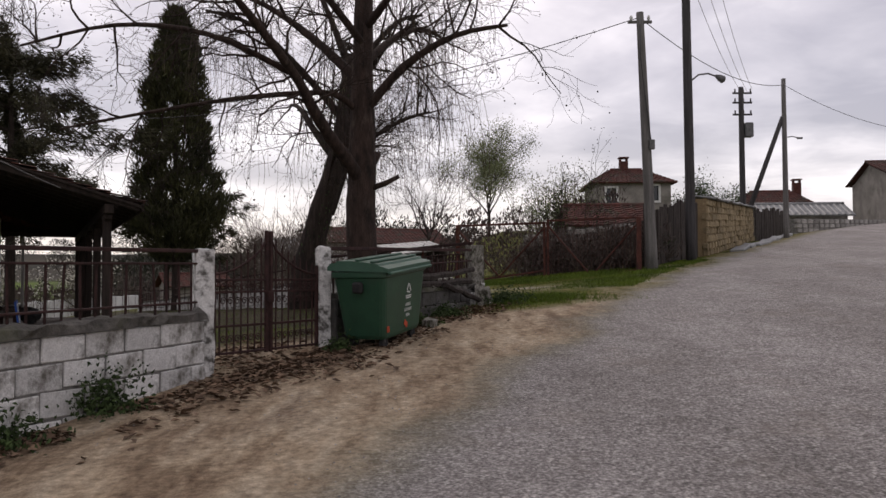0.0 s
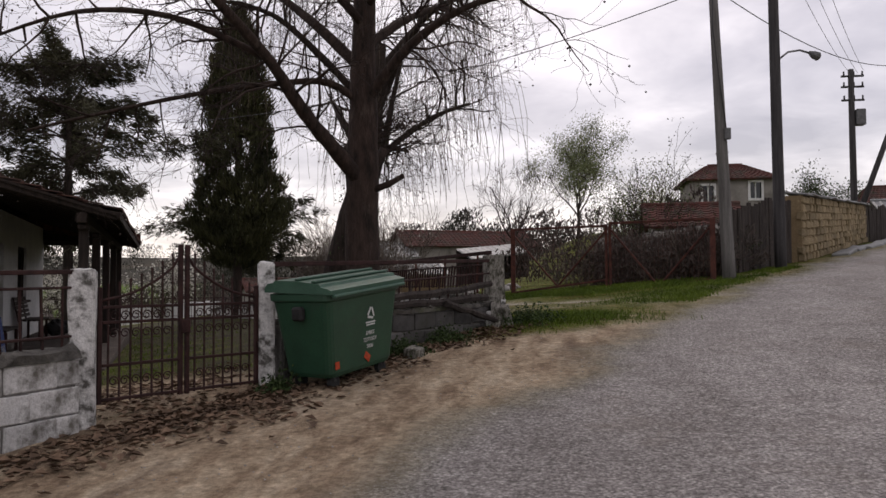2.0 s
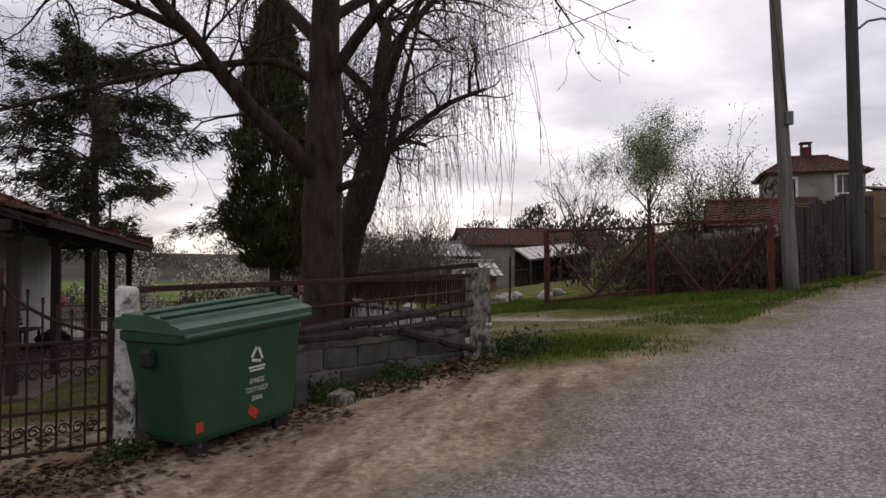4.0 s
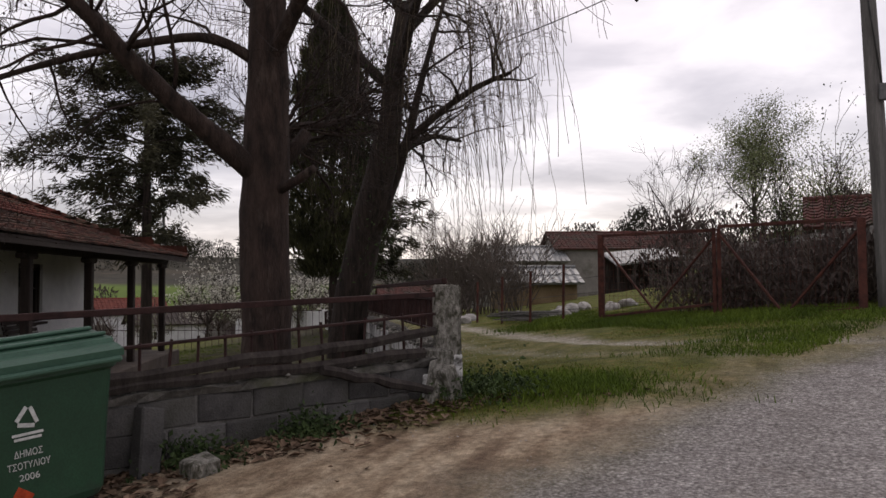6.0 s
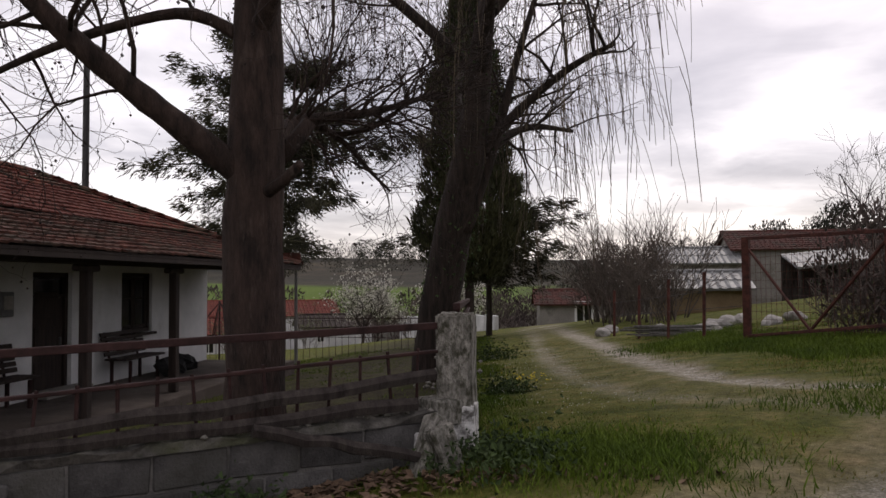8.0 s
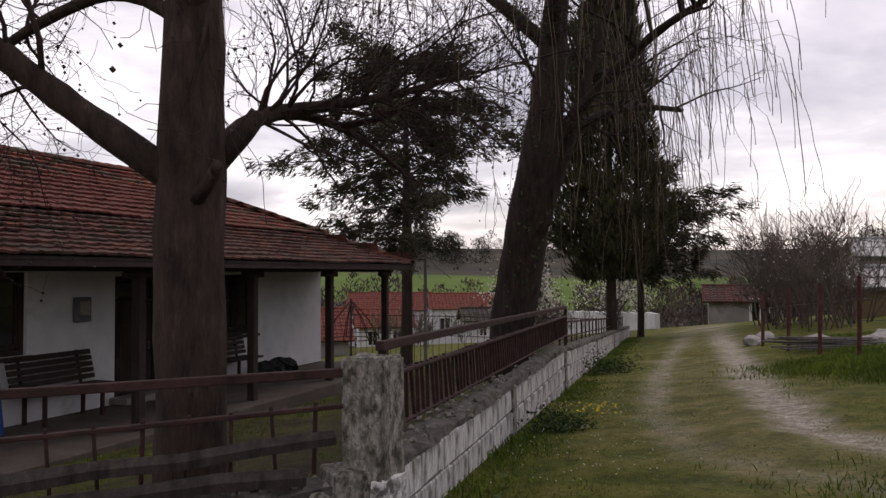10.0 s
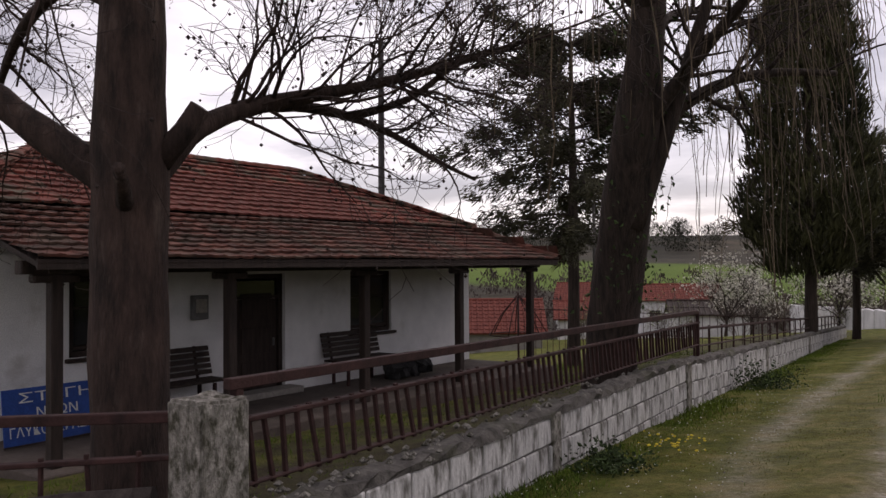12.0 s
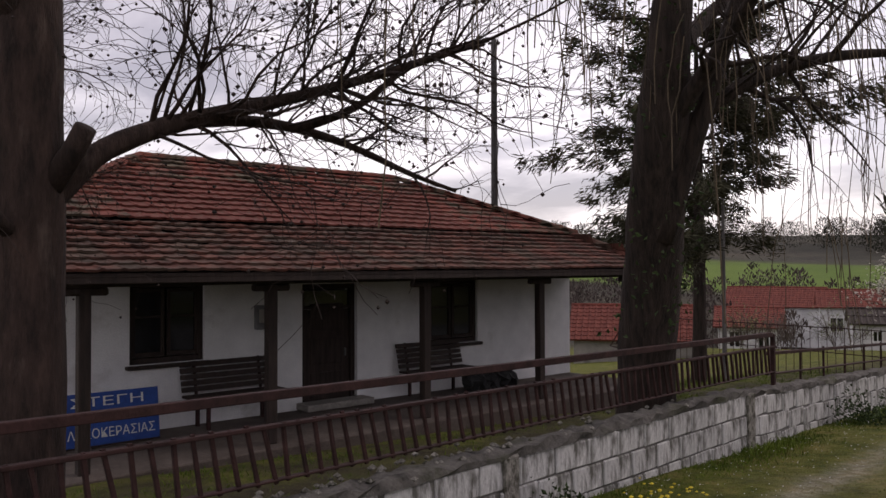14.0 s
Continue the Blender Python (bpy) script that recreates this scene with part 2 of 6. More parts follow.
def tube_data(path, radii, sides, verts, faces, cap=True):
    """Appends a tube along path to verts and faces."""
    n0 = len(verts)
    up = Vector((0.31, 0.17, 0.93))
    for i, p in enumerate(path):
        d = (path[min(i + 1, len(path) - 1)] - path[max(i - 1, 0)])
        if d.length < 1e-6:
            d = Vector((0, 0, 1))
        a = d.cross(up)
        if a.length < 1e-4:
            a = d.cross(Vector((1, 0, 0)))
        a.normalize()
        b = d.normalized().cross(a)
        for k in range(sides):
            w = 2 * math.pi * k / sides
            verts.append(p + (a * math.cos(w) + b * math.sin(w)) * radii[i])
    for i in range(len(path) - 1):
        for k in range(sides):
            q = n0 + i * sides
            faces.append((q + k, q + (k + 1) % sides, q + sides + (k + 1) % sides, q + sides + k))
    if cap:
        faces.append(tuple(n0 + k for k in reversed(range(sides))))
        faces.append(tuple(n0 + (len(path) - 1) * sides + k for k in range(sides)))


def tube(name, path, radii, material, parent, sides=8, smooth=True, label=""):
    v, f = [], []
    path = [Vector(p) for p in path]
    if not isinstance(radii, (list, tuple)):
        radii = [radii] * len(path)
    tube_data(path, radii, sides, v, f)
    ob = pymesh(name, v, f, material, parent, smooth)
    if label:
        ob["label"] = label
    return ob


def bar_between(name, a, b, w, h, material, parent, bevel=0.004, label=""):
    """A straight bar of section w (sideways) by h (upright) from a to b."""
    a, b = Vector(a), Vector(b)
    d = b - a
    m = d.to_track_quat("Y", "Z").to_matrix()
    bm = box_bm((a + b) / 2, (w, d.length, h), bevel, 0.0, m)
    return part(name, bm, material, parent, label)


# ---- lie of the land ----


def smooth01(a):
    a = min(1.0, max(0.0, a))
    return a * a * (3 - 2 * a)


def ground(x, y):
    """Height of the land: the road climbs ahead, the lane and the yard fall away to the side into a valley with hills beyond."""
    d = -0.8 * (x - 1.0) + 0.6 * (y - 13.0)
    yy = y if y < 42 else 42 + (y - 42) * 0.25
    z = 0.06 + 0.083 * yy + 0.035 * min(x, 25.0)
    z -= 0.095 * max(0.0, d) if d < 40 else 0.095 * 40 + 0.03 * (d - 40)
    r = math.hypot(x, y)
    far = smooth01((r - 45) / 60)
    valley = -5.0 + 0.5 * math.sin(x * 0.03) + (11.0 * smooth01((r - 130) / 300) + 15.0 * smooth01((r - 350) / 250))
    valley += 2.0 * smooth01((r - 130) / 200) * math.sin(math.atan2(x, y) * 5.0 + 0.6)
    valley += 13.0 * math.exp(-((x + 9) ** 2 + (y - 122) ** 2) / 700.0)
    right = smooth01((x * 0.75 - y * 0.25 + 8) / 22)
    rise = 4.2 * math.exp(-((x - 5) / 7.5) ** 2 - ((y - 60) / 9) ** 2)
    return rise + z * (1 - far) + (valley * (1 - right) + 5.0 * right) * far


def edge_x(y):
    """The road's edge on the yard's side."""
    q = min(max(0.0, y - 11), 9)
    return 0.42 * (y - 5.8) + 0.012 * q * q + 0.2 * max(0.0, y - 20)


def seg_dist(x, y, line):
    best = 1e9
    for (ax, ay), (bx, by) in zip(line, line[1:]):
        dx, dy = bx - ax, by - ay
        k = min(1, max(0, ((x - ax) * dx + (y - ay) * dy) / (dx * dx + dy * dy)))
        best = min(best, math.hypot(x - ax - k * dx, y - ay - k * dy))
    return best


LANE_L = [(3.0, 14.6), (0.9, 15.5), (-0.45, 17.1), (-2.2, 19.9), (-4.3, 23.6), (-8.3, 31.0), (-14, 41)]
LANE_R = [(4.6, 15.3), (3.3, 15.6), (2.3, 15.8), (1.25, 16.6), (0.5, 17.8), (-0.6, 19.5), (-2.3, 22.5), (-6.0, 28.9), (-12.5, 40.5)]


def spaced(lo, hi, fine_lo, fine_hi, fine, grow):
    """Grid lines: close together between fine_lo and fine_hi, ever wider outside."""
    mid = list(np.arange(fine_lo, fine_hi, fine))
    up, s = [fine_hi], fine
    while up[-1] < hi:
        s *= grow
        up.append(up[-1] + s)
    down, s = [fine_lo], fine
    while down[-1] > lo:
        s *= grow
        down.append(down[-1] - s)
    return down[:0:-1] + mid + up


def cover(gx, gy):
    """Shares of asphalt, bare earth and lane gravel at a place, and two noise values."""
    nz = noise.noise((gx * 0.7, gy * 0.7, 0.0))
    n2 = noise.noise((gx * 2.6, gy * 2.6, 3.0))
    e = gx - edge_x(gy) + 0.34 * nz + 0.16 * n2 + 0.10 * noise.noise((gx * 7.0, gy * 7.0, 1.0))
    road = smooth01(e / 1.0 + 0.5) * (1 - smooth01((gx - edge_x(gy) - 7.2 + 0.5 * nz) / 0.6)) if gy < 90 else 0
    sh = smooth01((12.4 - gy + 0.5 * nz) / 0.9 + 0.35 * (gx - 1.0)) * smooth01((gx - (-2.3 + 0.455 * (gy - 8.0))) / 0.4 + 0.3)
    sh = max(sh, 0.9 * smooth01(1.5 - math.hypot(gx + 2.7, gy - 9.3) / 1.3 + 0.5 * nz))
    rim = smooth01(1.3 - abs(e + 0.2) / 0.8 + 0.5 * n2) * smooth01((gy - 11) / 2) * 0.42
    dirt = max(sh, rim) * (1 - road) * (1 - smooth01((gx - edge_x(gy) - 6.5) / 1.5))
    near = smooth01((19.0 - gy) / 4.0)
    d_l, d_r = seg_dist(gx, gy, LANE_L), seg_dist(gx, gy, LANE_R)
    left = (0.62 - 0.34 * near) * smooth01(1.0 - d_l / 0.30 + 0.4 * n2)
    right = (1.15 - 0.2 * near) * smooth01(1.1 - d_r / (0.36 - 0.12 * near) + 0.4 * n2)
    dirt = max(dirt, (1 - road) * 0.16 * smooth01(1.5 - max(d_l, d_r) / 1.3 + 0.5 * nz + 0.5 * n2))
    lane = max(left, right) * (1 - road) * (0.9 + 0.5 * nz)
    return road, dirt, min(1, max(0, lane)), nz, n2


def along(x, y, a, b):
    """Noise drawn out along the road, for wheel ruts in the earth."""
    u, v = 0.92 * x - 0.39 * y, 0.39 * x + 0.92 * y
    return noise.noise((u * a, v * b, 7.0))


def yard_soil_shade(x, y):
    """Share of dark bare earth, moss and painted-in shade in the walled yard."""
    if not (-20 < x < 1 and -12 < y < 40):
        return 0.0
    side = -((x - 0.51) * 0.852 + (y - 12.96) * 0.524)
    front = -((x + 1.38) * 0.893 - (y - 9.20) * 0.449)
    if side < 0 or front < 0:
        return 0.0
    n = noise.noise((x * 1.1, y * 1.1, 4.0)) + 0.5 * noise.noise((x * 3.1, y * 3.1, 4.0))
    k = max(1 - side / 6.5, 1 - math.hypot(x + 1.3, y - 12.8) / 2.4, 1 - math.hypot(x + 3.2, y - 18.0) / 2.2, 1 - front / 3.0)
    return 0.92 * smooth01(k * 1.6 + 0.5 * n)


GX = spaced(-900, 700, -9, 9, 0.12, 1.10)
GY = spaced(-120, 1100, 1.5, 26, 0.12, 1.10)
g_verts, g_road, g_dirt, g_gravel, g_field, g_green, g_soil_shade = [], [], [], [], [], [], []
for gy in GY:
    for gx in GX:
        road, dirt, lane, nz, n2 = cover(gx, gy)
        r = math.hypot(gx, gy)
        z = ground(gx, gy)
        if r < 60:
            n3 = noise.noise((gx * 5.5, gy * 5.5, 9.0))
            z += (0.016 * nz + 0.010 * n2 + 0.007 * n3) * (1 - road) - 0.02 * lane + 0.05 * max(0, nz) * (1 - road) * (1 - dirt) * (1 - lane)
            z -= 0.012 * road
            z += (0.004 * n2 + 0.005 * n3) * road
            z += dirt * (0.012 * along(gx, gy, 2.2, 0.45) + 0.010 * along(gx, gy, 5.5, 1.3))
        g_verts.append((gx, gy, z))
        g_road.append(road)
        g_dirt.append(dirt)
        g_gravel.append(lane)
        g_soil_shade.append(yard_soil_shade(gx, gy))
        g_field.append(smooth01((r - 55) / 25))
        az = math.degrees(math.atan2(gx, gy))
        rr = r + 25 * math.sin(az * 0.12) + 40 * noise.noise((az * 0.05, 0, 1))
        g_green.append(smooth01((rr - 185) / 12) * (1 - smooth01((rr - 320) / 12)) * smooth01((-24 - az) / 3) * (1 - 0.9 * smooth01((-86 - az) / 3)))
nx = len(GX)
g_faces = [(j * nx + i, j * nx + i + 1, (j + 1) * nx + i + 1, (j + 1) * nx + i) for j in range(len(GY) - 1) for i in range(nx - 1)]

M_GROUND = bpy.data.materials.new("ground_cover")
M_GROUND.use_nodes = True
gn, gl = M_GROUND.node_tree.nodes, M_GROUND.node_tree.links
gb = gn["Principled BSDF"]
gb.inputs["Roughness"].default_value, gb.inputs["Specular IOR Level"].default_value = 0.95, 0.15
g_co = gn.new("ShaderNodeTexCoord")


def g_noise(s, d=6.0, rough=0.6):
    n = gn.new("ShaderNodeTexNoise")
    n.inputs["Scale"].default_value, n.inputs["Detail"].default_value, n.inputs["Roughness"].default_value = s, d, rough
    gl.new(g_co.outputs["Object"], n.inputs["Vector"])
    return n.outputs[0]


def g_ramp(src, *stops):
    r = gn.new("ShaderNodeValToRGB")
    el = r.color_ramp.elements
    while len(el) < len(stops):
        el.new(0.5)
    for q, (p, c) in zip(el, stops):
        q.position, q.color = p, (*c, 1)
    gl.new(src, r.inputs[0])
    return r.outputs[0]


def g_mix(fac, a, b, kind="MIX"):
    x = gn.new("ShaderNodeMixRGB")
    x.blend_type = kind
    if isinstance(fac, float):
        x.inputs[0].default_value = fac
    else:
        gl.new(fac, x.inputs[0])
    gl.new(a, x.inputs[1])
    gl.new(b, x.inputs[2])
    return x.outputs[0]


def g_attr(name):
    n = gn.new("ShaderNodeAttribute")
    n.attribute_name = name
    return n.outputs["Fac"]


grit = g_noise(48, 4.0, 0.7)
grit2 = g_noise(17, 6.0, 0.7)
big = g_noise(0.55, 5.0)
mid_n = g_noise(3.0, 6.0)
speck = g_noise(9.0, 8.0, 0.75)
g_vor = gn.new("ShaderNodeTexVoronoi")
g_vor.inputs["Scale"].default_value, g_vor.inputs["Randomness"].default_value = 30.0, 1.0
gl.new(g_co.outputs["Object"], g_vor.inputs["Vector"])
chips = g_vor.outputs["Distance"]
g_map = gn.new("ShaderNodeMapping")
g_map.inputs["Rotation"].default_value, g_map.inputs["Scale"].default_value = (0, 0, radians(24)), (2.4, 0.8, 1.0)
gl.new(g_co.outputs["Object"], g_map.inputs[0])


def g_drawn(s, d, rough, bend):
    n = gn.new("ShaderNodeTexNoise")
    n.inputs["Scale"].default_value, n.inputs["Detail"].default_value, n.inputs["Roughness"].default_value = s, d, rough
    n.inputs["Distortion"].default_value = bend
    gl.new(g_map.outputs[0], n.inputs["Vector"])
    return n.outputs[0]


rut = g_drawn(1.1, 10.0, 0.66, 0.3)
track = g_drawn(0.33, 4.0, 0.5, 0.2)
c_asphalt = g_mix(0.85, g_ramp(mid_n, (0.3, (0.33, 0.308, 0.296)), (0.7, (0.445, 0.420, 0.405))), g_ramp(grit, (0.34, (0.36, 0.36, 0.36)), (0.5, (0.95, 0.95, 0.95)), (0.66, (1.65, 1.65, 1.65))), "MULTIPLY")
c_asphalt = g_mix(0.8, c_asphalt, g_ramp(grit2, (0.34, (0.62, 0.61, 0.60)), (0.64, (1.30, 1.30, 1.30))), "MULTIPLY")
c_asphalt = g_mix(0.5, c_asphalt, g_ramp(chips, (0.05, (1.45, 1.45, 1.43)), (0.3, (1.0, 1.0, 1.0)), (0.62, (0.45, 0.44, 0.43))), "MULTIPLY")
c_asphalt = g_mix(0.55, c_asphalt, g_ramp(track, (0.36, (0.74, 0.72, 0.70)), (0.64, (1.18, 1.18, 1.18))), "MULTIPLY")
c_asphalt = g_mix(g_ramp(g_noise(0.9, 8.0, 0.7), (0.53, (0, 0, 0)), (0.72, (0.55, 0.55, 0.55))), c_asphalt, g_ramp(grit2, (0.3, (0.16, 0.13, 0.105)), (0.7, (0.34, 0.295, 0.25))))
c_dirt = g_mix(0.75, g_ramp(rut, (0.34, (0.20, 0.138, 0.090)), (0.43, (0.31, 0.230, 0.155)), (0.52, (0.44, 0.345, 0.240)), (0.66, (0.53, 0.440, 0.325))), g_ramp(speck, (0.32, (0.55, 0.53, 0.51)), (0.62, (1.22, 1.22, 1.22))), "MULTIPLY")
c_dirt = g_mix(0.75, c_dirt, g_ramp(grit2, (0.32, (0.48, 0.47, 0.46)), (0.66, (1.38, 1.38, 1.38))), "MULTIPLY")
c_dirt = g_mix(g_ramp(g_drawn(0.55, 8.0, 0.68, 0.3), (0.54, (0, 0, 0)), (0.68, (0.65, 0.65, 0.65))), c_dirt, g_ramp(grit2, (0.3, (0.075, 0.045, 0.030)), (0.7, (0.19, 0.125, 0.085))))
c_grass = g_mix(0.8, g_ramp(mid_n, (0.3, (0.048, 0.066, 0.008)), (0.5, (0.105, 0.118, 0.018)), (0.68, (0.185, 0.160, 0.048))), g_ramp(grit2, (0.25, (0.4, 0.4, 0.4)), (0.75, (1.35, 1.35, 1.35))), "MULTIPLY")
# Earth and moss tones, dark enough to stand in for yard shade too.
c_soil_shade = g_mix(0.8, g_ramp(mid_n, (0.34, (0.030, 0.022, 0.016)), (0.52, (0.050, 0.042, 0.024)), (0.68, (0.040, 0.052, 0.012))), g_ramp(grit2, (0.25, (0.5, 0.5, 0.5)), (0.75, (1.4, 1.4, 1.4))), "MULTIPLY")
c_gravel = g_mix(0.8, g_ramp(speck, (0.3, (0.15, 0.13, 0.085)), (0.5, (0.36, 0.325, 0.26)), (0.66, (0.62, 0.585, 0.51))), g_ramp(grit, (0.3, (0.35, 0.35, 0.35)), (0.7, (1.5, 1.5, 1.5))), "MULTIPLY")
c_field = g_mix(0.8, g_ramp(g_noise(0.02, 6.0), (0.35, (0.020, 0.021, 0.014)), (0.55, (0.045, 0.040, 0.028)), (0.70, (0.075, 0.062, 0.042))), g_ramp(g_noise(0.25, 5.0), (0.3, (0.5, 0.5, 0.5)), (0.7, (1.3, 1.3, 1.3))), "MULTIPLY")
c_green = g_ramp(g_noise(0.03, 4.0), (0.3, (0.060, 0.105, 0.014)), (0.7, (0.10, 0.15, 0.022)))
gc = g_mix(g_attr("field"), c_grass, c_field)
gc = g_mix(g_attr("green"), gc, c_green)
gc = g_mix(g_attr("soil_shade"), gc, c_soil_shade)
gc = g_mix(g_attr("dirt"), gc, c_dirt)
gc = g_mix(g_attr("gravel"), gc, c_gravel)
gc = g_mix(g_attr("road"), gc, c_asphalt)
gl.new(gc, gb.inputs["Base Color"])
g_bump = gn.new("ShaderNodeBump")
g_bump.inputs["Strength"].default_value, g_bump.inputs["Distance"].default_value = 1.0, 0.06
g_h = g_mix(0.5, grit, grit2)
gl.new(g_h, g_bump.inputs["Height"])
gl.new(g_bump.outputs[0], gb.inputs["Normal"])

land = pymesh("ground", g_verts, g_faces, M_GROUND, None, True)
tagged(land, "sloping village ground with worn asphalt road, bare earth shoulder and grass", "ground", kind="structure")
for key, vals in (("road", g_road), ("dirt", g_dirt), ("gravel", g_gravel), ("field", g_field), ("green", g_green), ("soil_shade", g_soil_shade)):
    at = land.data.attributes.new(key, "FLOAT", "POINT")
    at.data.foreach_set("value", vals)

# ---- walls round the yard ----
P1, P2, PC = Vector((-2.32, 7.72, 0)), Vector((-1.38, 9.20, 0)), Vector((0.51, 12.96, 0))
BL, BH, BT = 0.42, 0.208, 0.2


def block_mesh(name, l, h, t, material, seed):
    rng = random.Random(seed)
    bm = box_bm((0, 0, 0), (l, t, h), 0.009, 0.004, None, rng)
    me = bpy.data.meshes.new(name)
    bm.to_mesh(me)
    bm.free()
    me.materials.append(material)
    return me


def block_wall(name, label, a, b, top_a, top_b, rows, material, seed, coping=0.05, cop_over=0.02, step=1.0):
    """A wall of concrete blocks from a to b in level runs that step with the slope, with mortar core and rough coping."""
    rng = random.Random(seed)
    a, b = Vector((a.x, a.y, 0)), Vector((b.x, b.y, 0))
    d = b - a
    n = d.length
    ang = math.degrees(math.atan2(d.y, d.x))
    w = thing(name, label, "wall", (a.x, a.y, 0), ang, kind="structure")
    fulls = [block_mesh("block", BL - 0.014, BH - 0.014, BT, material, seed + i) for i in range(4)]
    halves = [block_mesh("half_block", BL / 2 - 0.014, BH - 0.014, BT, material, seed + 9 + i) for i in range(2)]
    slope = math.atan2(top_b - top_a, n)
    core = bmesh.new()
    length = math.hypot(n, top_b - top_a)
    mid = Vector((n / 2, 0, (top_a + top_b) / 2 - rows * BH / 2 - 0.15))
    tilt = pose(0, 0, 0, 0, -math.degrees(slope), 0).to_3x3()
    add_box(core, mid, (length, BT - 0.03, rows * BH + 0.3), tilt)
    part("mortar_core", core, M_MORTAR, w)
    for r in range(rows):
        s = 0.0 if r % 2 == 0 else -BL / 2
        while s < n - 0.05:
            s0, s1 = max(s, 0), min(s + BL, n)
            if s1 - s0 > 0.1:
                me = rng.choice(fulls) if s1 - s0 > 0.3 else rng.choice(halves)
                c = (s0 + s1) / 2
                z = top_a + (top_b - top_a) * c / n - (r + 0.5) * BH
                shared("block", me, w, pose(c, rng.uniform(-0.006, 0.006), z, 0, -math.degrees(slope) + rng.uniform(-0.5, 0.5), rng.choice((0, 180)) + rng.uniform(-0.6, 0.6)))
            s += BL
    # coping, cast in uneven lengths
    v = int(n / 0.12)
    verts, faces = [], []
    for i in range(v + 1):
        s = n * i / v
        z = top_a + (top_b - top_a) * s / n
        hw = BT / 2 + cop_over
        for (yy, zz) in ((-hw, 0.0), (-hw, coping), (-hw * 0.4, coping * 1.25), (hw * 0.4, coping * 1.25), (hw, coping), (hw, 0.0)):
            verts.append((s, yy + rng.uniform(-0.026, 0.026), z + zz + (rng.uniform(-0.022, 0.022) if zz else 0.0)))
    for i in range(v):
        for k in range(5):
            q = i * 6 + k
            faces.append((q, q + 1, q + 7, q + 6))
        q = i * 6
        faces.append((q + 5, q, q + 6, q + 11))
    faces += [tuple(range(5, -1, -1)), tuple(v * 6 + k for k in range(6))]
    cp = pymesh("coping", verts, faces, M_COPING, w, False)
    cp["label"] = "rough weathered cement coping"
    return w


def pillar(name, label, at, z0, z1, w, material, lean=0.0, rz=25.0):
    t = thing(name, label, "pillar", (at.x, at.y, z0 - 0.25), rz)
    rng = random.Random(int(at.y * 100))
    bm = bmesh.new()
    h = z1 - z0 + 0.25
    add_box(bm, (0, 0, h / 2), (w, w, h))
    bmesh.ops.bevel(bm, geom=bm.edges[:], offset=0.014, segments=2, affect="EDGES")
    bmesh.ops.subdivide_edges(bm, edges=[e for e in bm.edges if e.calc_length() > 0.08], cuts=5, use_grid_fill=True)
    for v in bm.verts:
        k = noise.noise(v.co * 9 + Vector((at.x, at.y, 0))) * 0.013
        v.co += Vector((v.co.x, v.co.y, 0)) * (k / max(w, 0.1) * 2)
        v.co.x += lean * v.co.z
        if v.co.z > h - 0.03:
            v.co.z += noise.noise(v.co * 14) * 0.02
    part("shaft", bm, material, t)
    return t


DF = (PC - P2).normalized()
block_wall("wall_front_white", "low whitewashed concrete block wall beside the road", Vector((-4.45, 2.4, 0)), P1 - Vector((0.04, 0.11, 0)), 1.05, 1.17, 4, M_WHITEWASH, 11, coping=0.075, cop_over=0.035)
block_wall("wall_front_grey", "dirty grey concrete block wall beside the road", P2 + DF * 0.12, PC - DF * 0.14, 1.32, 1.39, 4, M_GREYBLOCK, 31)
S_DIR = Vector((-0.524, 0.852, 0))
S1, S2 = PC + S_DIR * 9.0, PC + S_DIR * 27.0
S_MID = PC + S_DIR * 7.3
block_wall("wall_lane_near", "lime-streaked concrete block wall along the grassy lane", PC + S_DIR * 0.14, S_MID, 1.47, 1.43, 4, M_SIDEBLOCK, 51, cop_over=0.0)
block_wall("wall_lane_far", "lime-streaked concrete block wall along the grassy lane", S_MID + S_DIR * 0.012, S2, 1.40, 0.46, 4, M_SIDEBLOCK, 71, cop_over=0.0)
for k, (sp, zt, zl) in enumerate(((3.4, 1.47, 0.5), (7.3, 1.44, 0.4), (12.5, 1.17, 0.1), (18.0, 0.91, -0.2))):
    q = PC + S_DIR * sp
    pier = thing("wall_pier", "cast cement pier between stretches of the block wall", "pier", (q.x, q.y, zl), math.degrees(math.atan2(S_DIR.y, S_DIR.x)), group="cement piers in the lane wall")
    part("shaft", box_bm((0, 0, (zt - zl) / 2), (0.17, BT + 0.034, zt - zl), 0.012, 0.006, None, random.Random(k)), M_POSTGREY, pier)
pillar("gate_pillar", "square pillar with flaking whitewash beside the iron gate", P1, 0.66, 1.84, 0.19, M_POSTWHITE)
pillar("gate_pillar", "slim square pillar with flaking whitewash beside the green bin", P2, 0.70, 1.92, 0.15, M_POSTWHITE)
pillar("corner_pillar", "lichen-grown grey concrete pillar at the wall's corner", PC, 1.05, 2.08, 0.24, M_POSTGREY)
part("whitewashed_foot", box_bm((0, 0, 0.36), (0.262, 0.262, 0.62), 0.012, 0.006), M_POSTWHITE, bpy.data.objects["corner_pillar"], "whitewashed foot of the pillar")

# ---- the clubhouse ----
H_O = Vector((-9.212, 16.235, 0))
H_RZ = 116.98
# house frame: x along the front (away from the road), y outwards is negative y
FLOOR = 0.55
house = thing("clubhouse", "single-storey white rendered house with tiled roof and timber porch", "house", (H_O.x, H_O.y, 0), H_RZ)
WL, WR, WB, WT = -5.45, 5.08, 5.6, 2.78


